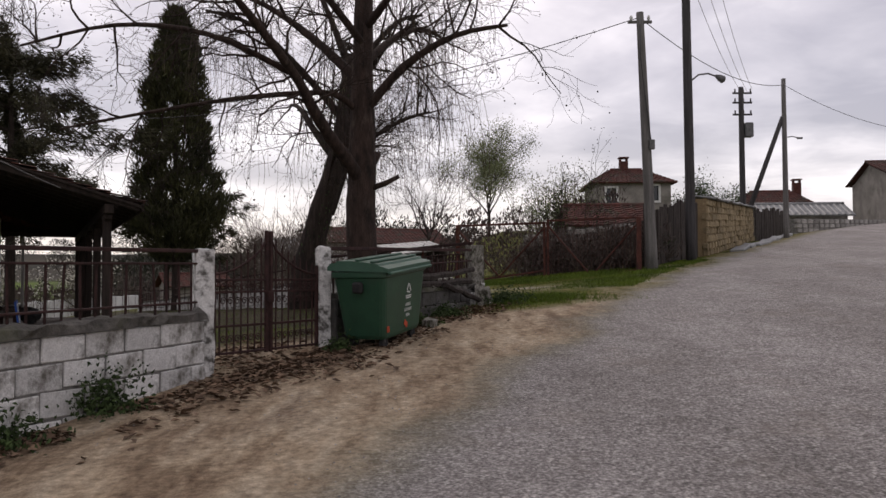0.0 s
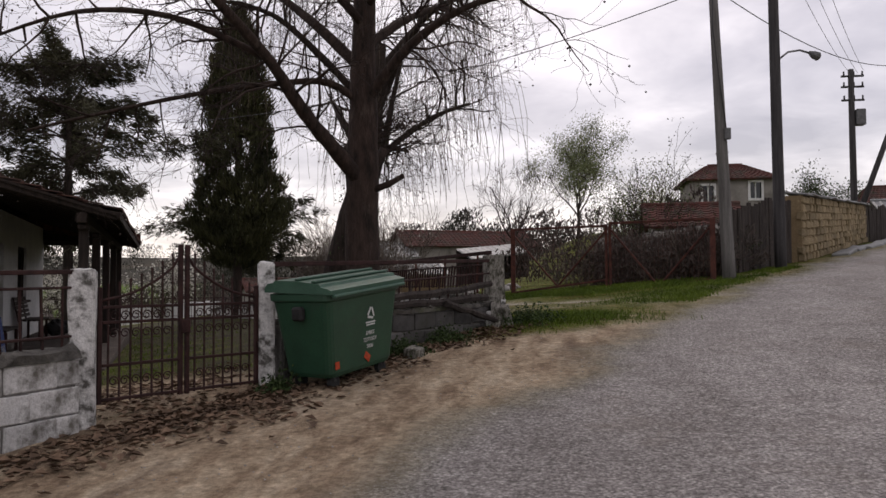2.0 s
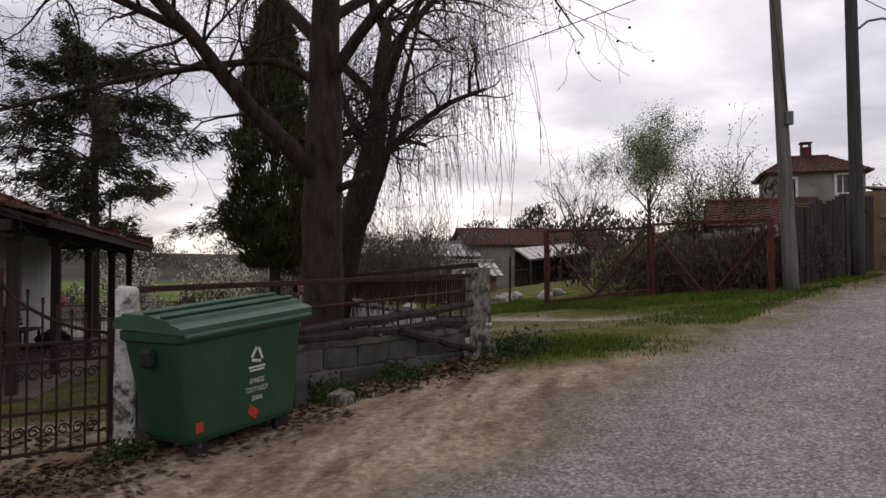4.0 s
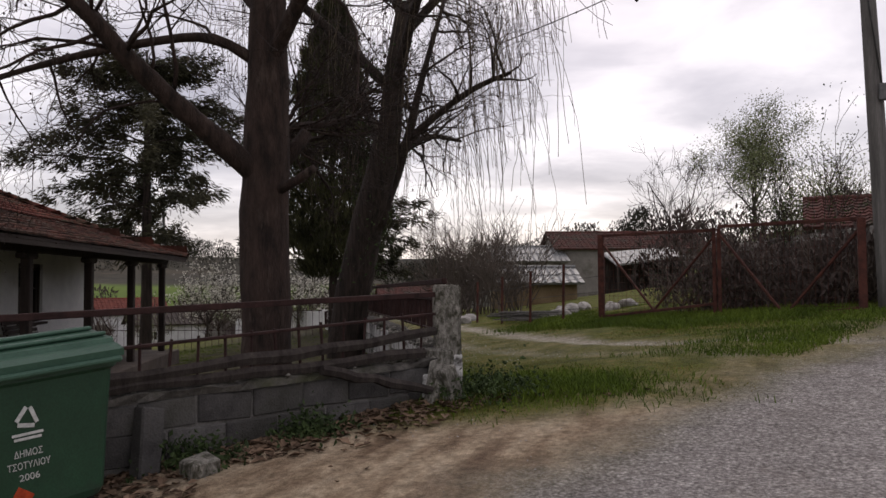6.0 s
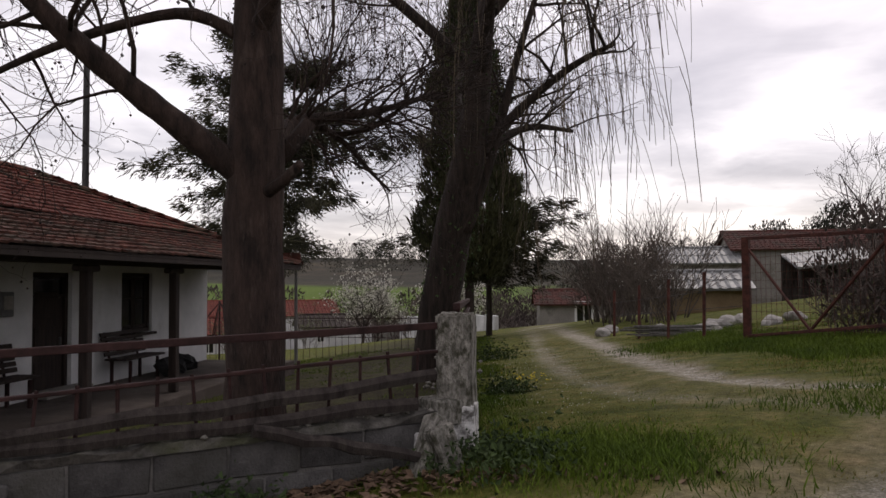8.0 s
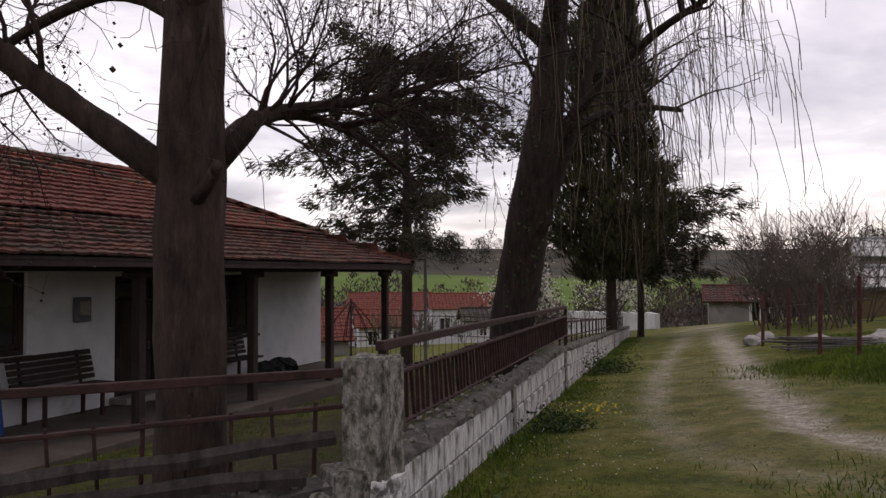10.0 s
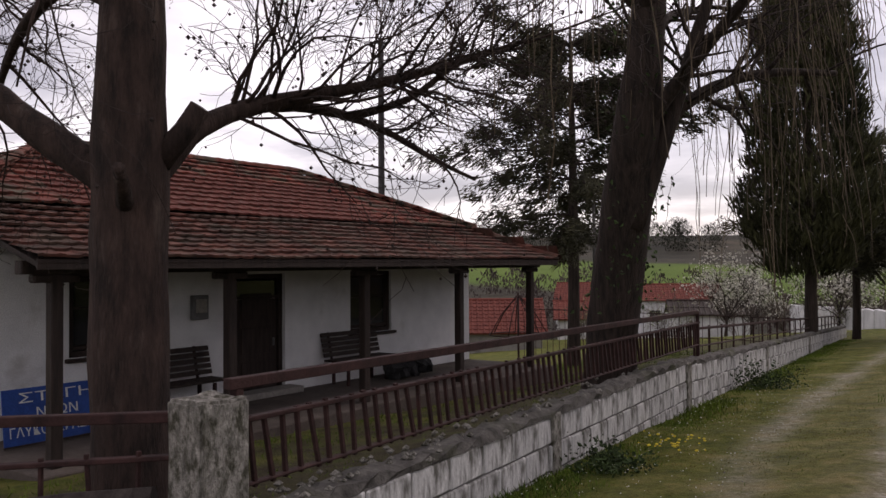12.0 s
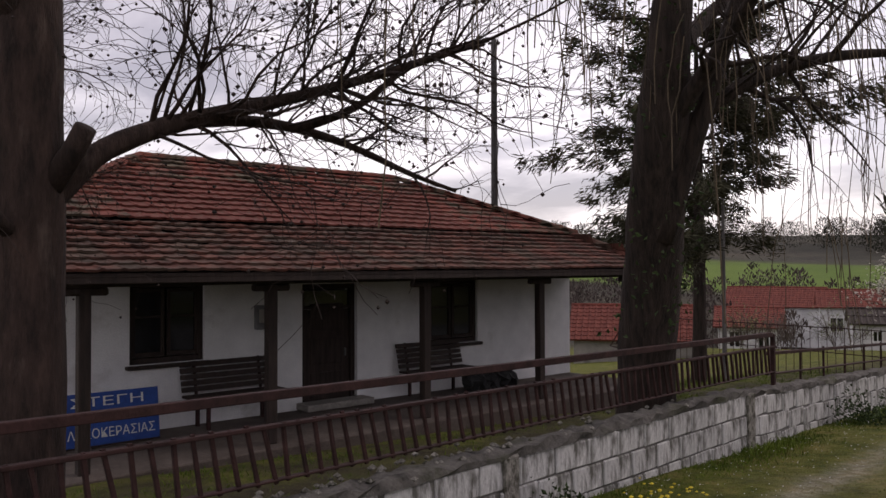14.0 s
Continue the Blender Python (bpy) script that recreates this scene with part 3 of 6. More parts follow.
def wall_with_holes(name, x0, x1, z0, z1, t, holes, material, parent, m=None):
    """A wall in the x-z plane with real openings through it; holes are (xa, xb, za, zb)."""
    xs = sorted({x0, x1, *[h[0] for h in holes], *[h[1] for h in holes]})
    zs = sorted({z0, z1, *[h[2] for h in holes], *[h[3] for h in holes]})
    verts, faces, idx = [], [], {}

    def vid(x, y, z):
        k = (round(x, 4), round(y, 4), round(z, 4))
        if k not in idx:
            idx[k] = len(verts)
            verts.append(m @ Vector((x, y, z)) if m else Vector((x, y, z)))
        return idx[k]

    solid = {}
    for i in range(len(xs) - 1):
        for k in range(len(zs) - 1):
            cx, cz = (xs[i] + xs[i + 1]) / 2, (zs[k] + zs[k + 1]) / 2
            solid[i, k] = not any(h[0] < cx < h[1] and h[2] < cz < h[3] for h in holes)
    for (i, k), s in solid.items():
        if not s:
            continue
        a, b, c, d = xs[i], xs[i + 1], zs[k], zs[k + 1]
        faces.append((vid(a, 0, c), vid(b, 0, c), vid(b, 0, d), vid(a, 0, d)))
        faces.append((vid(a, t, c), vid(a, t, d), vid(b, t, d), vid(b, t, c)))
        for (di, dk, p, q) in ((-1, 0, (a, c), (a, d)), (1, 0, (b, d), (b, c)), (0, -1, (b, c), (a, c)), (0, 1, (a, d), (b, d))):
            if not solid.get((i + di, k + dk), False):
                faces.append((vid(p[0], 0, p[1]), vid(p[0], t, p[1]), vid(q[0], t, q[1]), vid(q[0], 0, q[1])))
    return pymesh(name, verts, faces, material, parent)


HOLES = [(-4.03, -2.97, 1.45, 2.56), (-1.36, -0.32, FLOOR, 2.50), (1.26, 2.42, 1.37, 2.52)]
wall_with_holes("front_wall", WL, WR, -0.4, 3.12, 0.35, HOLES, M_STUCCO, house)
for nm, bx in (("side_wall", (WR - 0.175, (0.35 + WB) / 2, (WT - 0.4) / 2)), ("side_wall", (WL + 0.175, (0.35 + WB) / 2, (WT - 0.4) / 2))):
    part(nm, box_bm(bx, (0.35, WB - 0.35, WT + 0.4), 0.004), M_STUCCO, house)
part("back_wall", box_bm(((WL + WR) / 2, WB + 0.175, (WT - 0.4) / 2), (WR - WL, 0.35, WT + 0.4), 0.004), M_STUCCO, house)
part("ceiling", box_bm(((WL + WR) / 2, WB / 2, WT + 0.03), (WR - WL - 0.1, WB, 0.05)), M_STUCCO, house)
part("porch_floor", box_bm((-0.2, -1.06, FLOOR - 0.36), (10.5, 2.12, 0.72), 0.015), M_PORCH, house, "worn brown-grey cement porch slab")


def window_unit(x0, x1, z0, z1):
    cx, w, h = (x0 + x1) / 2, x1 - x0, z1 - z0
    fr = bmesh.new()
    for c, s in (((x0 + 0.035, 0.10, (z0 + z1) / 2), (0.07, 0.09, h)), ((x1 - 0.035, 0.10, (z0 + z1) / 2), (0.07, 0.09, h)), ((cx, 0.10, z1 - 0.035), (w - 0.142, 0.09, 0.07)), ((cx, 0.10, z0 + 0.04), (w - 0.142, 0.09, 0.08))):
        add_box(fr, c, s, None, 0.006)
    f = part("window", fr, M_DARKWOOD, house, "dark wooden window frame")
    for sx in (-1, 1):
        s0 = cx + sx * (w / 4 - 0.02)
        sw, sh = w / 2 - 0.075, h - 0.17
        cas = bmesh.new()
        zc = (z0 + z1) / 2 + 0.005
        for c, s in (((s0 - sw / 2 + 0.025, 0.11, zc), (0.05, 0.05, sh)), ((s0 + sw / 2 - 0.025, 0.11, zc), (0.05, 0.05, sh)), ((s0, 0.11, zc + sh / 2 - 0.025), (sw - 0.102, 0.05, 0.05)), ((s0, 0.11, zc - sh / 2 + 0.03), (sw - 0.102, 0.05, 0.06)), ((s0, 0.112, zc + 0.08), (sw - 0.102, 0.035, 0.03))):
            add_box(cas, c, s, None, 0.004)
        part("casement", cas, M_DARKWOOD, f)
        part("pane", box_bm((s0, 0.115, zc), (sw - 0.08, 0.006, sh - 0.08)), M_GLASS, f)
    part("window_sill", box_bm((cx, -0.02, z0 - 0.03), (w + 0.12, 0.14, 0.05), 0.008), M_DARKWOOD, house)


window_unit(*HOLES[0])
window_unit(*HOLES[2])
dx0, dx1, dz0, dz1 = HOLES[1]
db = bmesh.new()
for c, s in (((dx0 + 0.04, 0.12, (dz0 + dz1) / 2), (0.08, 0.1, dz1 - dz0)), ((dx1 - 0.04, 0.12, (dz0 + dz1) / 2), (0.08, 0.1, dz1 - dz0)), (((dx0 + dx1) / 2, 0.12, dz1 - 0.04), (dx1 - dx0 - 0.162, 0.1, 0.08)), (((dx0 + dx1) / 2, 0.12, 2.12), (dx1 - dx0 - 0.162, 0.09, 0.05))):
    add_box(db, c, s, None, 0.006)
part("door_frame", db, M_DARKWOOD, house)
door = part("door", box_bm(((dx0 + dx1) / 2, 0.14, (dz0 + 2.09) / 2), (dx1 - dx0 - 0.17, 0.05, 2.085 - dz0), 0.004), M_DARKWOOD, house, "dark brown wooden door")
for k in range(3):
    part("door_panel", box_bm(((dx0 + dx1) / 2, 0.108, dz0 + 0.32 + k * 0.55), (0.62, 0.016, 0.42), 0.006), M_DARKWOOD, door)
part("door_handle", box_bm((dx1 - 0.18, 0.09, 1.38), (0.03, 0.04, 0.13), 0.008), M_LAMP, door)
part("fanlight_pane", box_bm(((dx0 + dx1) / 2, 0.13, 2.265), (dx1 - dx0 - 0.18, 0.006, 0.24)), M_GLASS, house)
part("threshold", box_bm(((dx0 + dx1) / 2, -0.16, FLOOR + 0.055), (1.25, 0.36, 0.10), 0.01), M_PLASTER, house)
meter = part("meter_box", box_bm((-2.06, -0.05, 2.02), (0.27, 0.1, 0.36), 0.012), M_LAMP, house, "small grey electricity meter box")
part("meter_lid", box_bm((-2.06, -0.106, 2.04), (0.2, 0.012, 0.2), 0.005), M_PLASTER, meter)

# porch posts, plates and rafters
POST_V = 1.81
for px in (-5.17, -2.91, -0.37, 2.14, 4.63):
    part("porch_post", box_bm((px, -POST_V, (FLOOR + 2.56) / 2), (0.13, 0.13, 2.56 - FLOOR), 0.012), M_DARKWOOD, house)
    part("post_corbel", box_bm((px, -POST_V, 2.515), (0.5, 0.125, 0.09), 0.02), M_DARKWOOD, house)
part("porch_plate", box_bm((-0.3, -POST_V, 2.63), (10.5, 0.14, 0.14), 0.01), M_DARKWOOD, house)
E_V, E_Z, J_V, J_Z = 2.31, 2.68, 0.05, 3.37   # porch eave; joint with the main roof
for k in range(18):
    rx = -5.5 + k * (10.3 / 17)
    bar_between("rafter", (rx, -E_V + 0.05, E_Z - 0.03), (rx, -J_V, J_Z - 0.09), 0.07, 0.09, M_DARKWOOD, house)
bar_between("fascia", (-5.6, -E_V + 0.02, E_Z - 0.02), (4.92, -E_V + 0.02, E_Z - 0.02), 0.03, 0.11, M_DARKWOOD, house)


def tile_mesh(name, w, l, material, seed):
    """One interlocking clay tile, curved across, 14 faces."""
    rng = random.Random(seed)
    verts, faces = [], []
    prof = [(-0.5, 0.0), (-0.42, 0.012), (-0.30, 0.013), (-0.22, 0.003), (0.30, 0.002), (0.5, 0.012)]
    for end in (0, 1):
        for th in (0, 1):
            for (x, z) in prof:
                verts.append((x * w + rng.uniform(-0.003, 0.003), end * l, z - th * 0.03 + (0.0 if end else 0.05) + rng.uniform(-0.003, 0.003)))
    n = len(prof)
    for k in range(n - 1):
        faces.append((k, k + 1, 2 * n + k + 1, 2 * n + k))
        faces.append((k + 1, k, n + k, n + k + 1))
    me = bpy.data.meshes.new(name)
    me.from_pydata(verts, [], faces)
    me.materials.append(material)
    return me


def tiled_slope(parent, corners, material, seed, single_box=None, w=0.235, l=0.33, sag=0.0):
    """Tiles laid in courses on the quad (eave left, eave right, top right, top left); joined, the near stretch as single pieces."""
    a, b, c, d = [Vector(p) for p in corners]
    rng = random.Random(seed)
    up = ((d + c) / 2 - (a + b) / 2)
    ax = (b - a).normalized()
    nrm = ax.cross(up).normalized()
    upn = nrm.cross(ax)
    slope_len = (d - a).dot(upn)
    courses = int(slope_len / (l * 0.86)) + 1
    protos = [tile_mesh("tile", w, l, material, seed + i) for i in range(4)]
    bv, bf = [], []
    singles = 0
    for r in range(courses):
        s = r * slope_len / courses
        k = s / slope_len
        la, lb = a.lerp(d, k), b.lerp(c, k)
        x0, x1 = (la - a).dot(ax), (lb - a).dot(ax)
        cnt = max(1, int((x1 - x0) / (w * 0.93)))
        for i in range(cnt):
            x = x0 + (i + 0.5) * (x1 - x0) / cnt
            dip = sag * math.sin(math.pi * k) + 0.02 * noise.noise((x * 0.5, s * 0.6, seed))
            p = a + ax * x + upn * s + nrm * (0.03 + dip + rng.uniform(-0.004, 0.006))
            rot = Matrix((ax, upn, nrm)).transposed() @ pose(0, 0, 0, rng.uniform(-1.5, 0.5), rng.uniform(-1.5, 1.5), rng.uniform(-1.8, 1.8)).to_3x3()
            me = rng.choice(protos)
            if single_box and single_box[0] < x < single_box[1] and single_box[2] <= r < single_box[3] and singles < 300:
                m = rot.to_4x4()
                m.translation = p
                shared("tile", me, parent, m)
                singles += 1
            else:
                o = len(bv)
                bv += [p + rot @ q.co for q in me.vertices]
                bf += [tuple(o + q for q in f.vertices) for f in me.polygons]
    ob = pymesh("tiling", bv, bf, material, parent)
    ob["kind"] = "stuff"
    return ob


def slope_board(parent, corners, t, material, name="roof_boarding"):
    a, b, c, d = [Vector(p) for p in corners]
    n = (b - a).cross(d - a).normalized() * t
    v = [a, b, c, d, a - n, b - n, c - n, d - n]
    return pymesh(name, v, [(0, 1, 2, 3), (7, 6, 5, 4), (0, 4, 5, 1), (1, 5, 6, 2), (2, 6, 7, 3), (3, 7, 4, 0)], material, parent)


roof = part("roof", box_bm((-0.2, 2.95, WT + 0.09), (10.4, 5.2, 0.04)), M_DARKWOOD, house)
RZ, RV = 4.62, 2.75
RID_L, RID_R = -2.9, 2.55
porch_q = [(-5.6, -E_V, E_Z), (4.92, -E_V, E_Z), (5.05, -J_V, J_Z), (-5.6, -J_V, J_Z)]
main_q = [(-5.62, -0.13, 3.38), (5.12, -0.13, 3.38), (RID_R, RV, RZ), (RID_L, RV, RZ)]
back_q = [(5.12, 5.9, 3.2), (-5.62, 5.9, 3.2), (RID_L, RV, RZ), (RID_R, RV, RZ)]
right_q = [(5.12, -0.13, 3.38), (5.12, 5.9, 3.2), (RID_R + 0.02, RV + 0.02, RZ), (RID_R, RV, RZ)]
left_q = [(-5.62, 5.9, 3.2), (-5.62, -0.13, 3.38), (RID_L, RV, RZ), (RID_L - 0.02, RV + 0.02, RZ)]
porch_r = [(4.93, -E_V, E_Z), (5.5, 5.9, 2.75), (5.1, 5.9, 3.2), (5.06, -J_V, J_Z)]
for q in (porch_q, main_q, back_q, right_q, left_q, porch_r):
    slope_board(roof, q, 0.035, M_DARKWOOD)
tiled_slope(roof, main_q, M_TILE, 5, (1.5, 8.0, 0, 8), sag=-0.03)
tiled_slope(roof, porch_q, M_TILE_OLD, 6, None, sag=-0.02)
tiled_slope(roof, right_q, M_TILE, 7)
tiled_slope(roof, left_q, M_TILE, 8)
tiled_slope(roof, porch_r, M_TILE_OLD, 9)


def ridge_tiles(parent, a, b, seed, material=M_TILE):
    a, b = Vector(a), Vector(b)
    n = int((b - a).length / 0.3)
    rng = random.Random(seed)
    d = (b - a).normalized()
    sd = d.cross(Vector((0, 0, 1))).normalized()
    up = sd.cross(d)
    for i in range(n):
        p, q = a.lerp(b, i / n), a.lerp(b, (i + 1.15) / n)
        verts, faces = [], []
        for (c, rr) in ((p, 0.115), (q, 0.10)):
            for k in range(7):
                w = math.pi * k / 6
                verts.append(c + sd * math.cos(w) * rr + up * (math.sin(w) * rr * 0.8 + 0.02 + rng.uniform(-0.006, 0.006)))
        for k in range(6):
            faces.append((k, k + 1, 8 + k, 7 + k))
        pymesh("ridge_tile", verts, faces, material, parent)


ridge_tiles(roof, (RID_L, RV, RZ + 0.02), (RID_R, RV, RZ + 0.02), 1)
ridge_tiles(roof, (5.14, -0.15, 3.41), (RID_R, RV, RZ + 0.02), 2)
ridge_tiles(roof, (4.93, -E_V, E_Z + 0.03), (5.07, -J_V, J_Z + 0.03), 3, M_TILE_OLD)
ridge_tiles(roof, (-5.62, -0.13, 3.43), (RID_L, RV, RZ + 0.02), 4)

# ---- things on the porch ----


def bench(u, label):
    b = thing("bench", label, "bench", group="benches on the porch")
    b.matrix_basis = pose(H_O.x, H_O.y, 0, 0, 0, H_RZ) @ pose(u, -0.36, FLOOR)
    for k in range(5):
        part("seat_slat", box_bm((0, -0.16 + k * 0.085, 0.43), (1.45, 0.07, 0.035), 0.006), M_DARKWOOD, b)
    for k in range(5):
        part("back_slat", box_bm((0, 0.215 + k * 0.022, 0.52 + k * 0.085), (1.45, 0.03, 0.07), 0.006, 0, pose(0, 0, 0, -14).to_3x3()), M_DARKWOOD, b)
    for sx in (-0.5, 0.5):
        part("leg", box_bm((sx, -0.15, 0.20), (0.05, 0.05, 0.40), 0.006), M_IRON, b)
        part("leg", box_bm((sx, 0.20, 0.20), (0.05, 0.05, 0.40), 0.006), M_IRON, b)
        bar_between("back_brace", (sx, 0.235, 0.38), (sx, 0.345, 0.90), 0.04, 0.03, M_IRON, b)
    return b


bench(-2.64, "dark slatted wooden bench against the white wall")
bench(1.16, "dark slatted wooden bench under the window")

sign = thing("signboard", "blue signboard with white hand-painted capitals leaning at a porch post", "sign")
sign.matrix_basis = pose(H_O.x, H_O.y, 0, 0, 0, H_RZ) @ pose(-4.5, -0.60, FLOOR + 0.36, -8, 0, 0) @ Matrix.Scale(0.80, 4)
part("board", box_bm((0, 0, 0), (1.58, 0.03, 0.80), 0.004), M_BLUE, sign)


def lettering(text, parent, at, size, material, name="lettering", rot=(90, 0, 0), spread=1.0, width=None):
    cu = bpy.data.curves.new(name, "FONT")
    cu.body, cu.size, cu.align_x, cu.align_y, cu.extrude = text, size, "CENTER", "CENTER", 0.0015
    cu.space_character = spread
    tmp = bpy.data.objects.new(name, cu)
    scene.collection.objects.link(tmp)
    me = bpy.data.meshes.new_from_object(tmp.evaluated_get(bpy.context.evaluated_depsgraph_get()))
    bpy.data.objects.remove(tmp)
    me.materials.clear()
    me.materials.append(material)
    ob = new(name, me)
    ob.parent = parent
    sx = 1.0
    if width:
        xs = [v.co.x for v in me.vertices] or [0, 1]
        sx = width / max(0.01, max(xs) - min(xs))
    ob.matrix_basis = pose(*at, *rot) @ Matrix.Diagonal((sx, 1, 1, 1))
    return ob


for txt, z, s, wd in (("ΣΤΕΓΗ", 0.25, 0.20, 1.10), ("ΝΕΩΝ", 0.02, 0.20, 0.62), ("ΓΛΥΚΟΚΕΡΑΣΙΑΣ", -0.23, 0.20, 1.42)):
    lettering(txt, sign, (0, -0.018, z), s, M_PRINT, width=wd)
part("strut", box_bm((0.1, 0.12, -0.2), (0.04, 0.03, 0.85), 0.004, 0, pose(0, 0, 0, 17).to_3x3()), M_DARKWOOD, sign)
part("foot_rail", box_bm((0, 0.01, -0.415), (1.58, 0.05, 0.03), 0.004), M_DARKWOOD, sign)

heap = thing("dark_heap", "heap of dark rags and sacking on the porch floor", "heap")
heap.matrix_basis = pose(H_O.x, H_O.y, 0, 0, 0, H_RZ) @ pose(2.1, -0.7, FLOOR)
for k in range(6):
    rr = random.Random(k)
    hb = bmesh.new()
    r = bmesh.ops.create_icosphere(hb, subdivisions=2, radius=0.17)
    for v in r["verts"]:
        v.co = Vector((v.co.x * 1.3, v.co.y, v.co.z * 0.85)) * (1 + 0.35 * noise.noise(v.co * 9 + Vector((k, 0, 0)))) + Vector((-0.4 + 0.15 * k, rr.uniform(-0.1, 0.1), 0.14 + rr.uniform(0, 0.10)))
    part("sack", hb, M_BLACK, heap)

# ---- green waste container ----
bin_ = thing("waste_container", "large green plastic waste container on castors beside the wall", "waste container", (-0.70, 9.40, 0.79), math.degrees(math.atan2(1.15, 0.47)))
bin_.matrix_basis = bin_.matrix_basis @ pose(0, 0, 0, 0, -5.5, 0) @ Matrix.Diagonal((0.89, 0.92, 0.965, 1))
# local x along its length, front at negative y
BLN, BDP, BHT = 1.26, 0.72, 0.86
bb = bmesh.new()
rings = []
for (z, l, d) in ((0.13, 1.06, 0.52), (0.17, 1.10, 0.56), (0.55, 1.18, 0.64), (0.84, 1.25, 0.71), (0.86, 1.30, 0.76), (0.92, 1.30, 0.76)):
    ring = []
    rad = 0.07
    for cx, cy, a0 in ((1, 1, 0), (-1, 1, 90), (-1, -1, 180), (1, -1, 270)):
        for k in range(4):
            w = radians(a0 + k * 30)
            ring.append(bb.verts.new((cx * (l / 2 - rad) + rad * math.cos(w), cy * (d / 2 - rad) + rad * math.sin(w), z)))
    rings.append(ring)
for r0, r1 in zip(rings, rings[1:]):
    for k in range(16):
        bb.faces.new((r0[k], r0[(k + 1) % 16], r1[(k + 1) % 16], r1[k]))
bb.faces.new(rings[0][::-1])
bb.faces.new(rings[-1])
bbody = part("body", bb, M_GREENBIN, bin_, smooth=False)
for k in range(4):
    part("side_rib", box_bm((-0.45 + k * 0.3, 0.31, 0.5), (0.04, 0.05, 0.6), 0.01, 0, pose(0, 0, 0, -6).to_3x3()), M_GREENBIN, bbody)
lid = bmesh.new()
prev = None
prof = [(-0.42, 0.915), (-0.425, 0.955), (-0.36, 0.975), (-0.30, 0.985), (-0.285, 1.01), (0.0, 1.045), (0.26, 1.05), (0.285, 1.03), (0.36, 1.02), (0.40, 0.98), (0.40, 0.94)]
ring0 = [lid.verts.new((-0.66, y, z)) for y, z in prof]
ring1 = [lid.verts.new((0.66, y, z)) for y, z in prof]
for k in range(len(prof) - 1):
    lid.faces.new((ring0[k], ring0[k + 1], ring1[k + 1], ring1[k]))
lid.faces.new(ring0[::-1])
lid.faces.new(ring1)
lid.faces.new((ring0[-1], ring0[0], ring1[0], ring1[-1]))
lb = part("lid", lid, M_BINLID, bin_, "faded green ribbed lid")
part("lid_ridge", box_bm((0, -0.20, 1.035), (1.30, 0.05, 0.022), 0.008), M_BINLID, lb)
part("lid_ridge", box_bm((0, 0.0, 1.057), (1.30, 0.05, 0.022), 0.008), M_BINLID, lb)
part("front_grip", box_bm((0, -0.425, 0.90), (1.28, 0.05, 0.035), 0.012), M_BINLID, lb)
for sx in (-1, 1):
    part("lifting_lug", box_bm((sx * 0.65, 0.0, 0.74), (0.08, 0.13, 0.13), 0.02), M_BLACK, bin_)
    for sy in (-1, 1):
        cst = part("castor_fork", box_bm((sx * 0.42, sy * 0.2, 0.115), (0.06, 0.05, 0.09), 0.01), M_LAMP, bin_)
        wv, wf = [], []
        tube_data([Vector((sx * 0.42, sy * 0.2 - 0.025, 0.075)), Vector((sx * 0.42, sy * 0.2 + 0.025, 0.075))], [0.075, 0.075], 14, wv, wf)
        pymesh("wheel", wv, wf, M_BLACK, cst)
FRONT_TILT = 90 - math.degrees(math.atan2(0.075, 0.67))


def bin_y(z):
    return -(0.28 + (z - 0.17) * 0.075 / 0.67) - 0.006


for txt, z, s, wd in (("ΔΗΜΟΣ", 0.47, 0.052, 0.155), ("ΤΣΟΤΥΛΙΟΥ", 0.405, 0.052, 0.235), ("2006", 0.34, 0.052, 0.11)):
    lettering(txt, bbody, (0.10, bin_y(z), z), s, M_PRINT, rot=(180 - FRONT_TILT, 0, 0), width=wd)
emb = bmesh.new()
for k in range(3):
    w = radians(90 + 120 * k)
    p, q = Vector((math.cos(w), math.sin(w))) * 0.06, Vector((math.cos(w + radians(100)), math.sin(w + radians(100)))) * 0.06
    md, dv = (p + q) / 2, q - p
    add_box(emb, (0.10 + md.x, bin_y(0.66 + md.y), 0.66 + md.y), (dv.length, 0.003, 0.022), pose(0, 0, 0, 0, -math.degrees(math.atan2(dv.y, dv.x)), 0).to_3x3())
for k in range(2):
    add_box(emb, (0.10, bin_y(0.575 - k * 0.024), 0.575 - k * 0.024), (0.17 - 0.02 * k, 0.003, 0.014))
part("recycling_mark", emb, M_PRINT, bbody)
part("reflector", box_bm((0.06, bin_y(0.24), 0.24), (0.10, 0.004, 0.07), 0.001, 0, pose(0, 0, 0, 0, 35, 0).to_3x3()), M_ORANGE, bbody)
part("reflector", box_bm((-0.46, bin_y(0.24), 0.24), (0.07, 0.004, 0.07), 0.001), M_ORANGE, bbody)

# ---- iron gate between the two whitewashed pillars ----
gate = thing("iron_gate", "two-leaf brown wrought iron gate with scrolls, closed", "gate", (P1.x, P1.y, 0), math.degrees(math.atan2(P2.y - P1.y, P2.x - P1.x)))
GW = (P2 - P1).length


def scroll(parent, c, r):
    pts = [Vector((c[0] + math.cos(w) * r * (1 - k / 22), c[1], c[2] + math.sin(w) * r * (1 - k / 22))) for k, w in ((k, k * 0.55) for k in range(16))]
    tube("scroll", pts, 0.006, M_IRON, parent, 4)


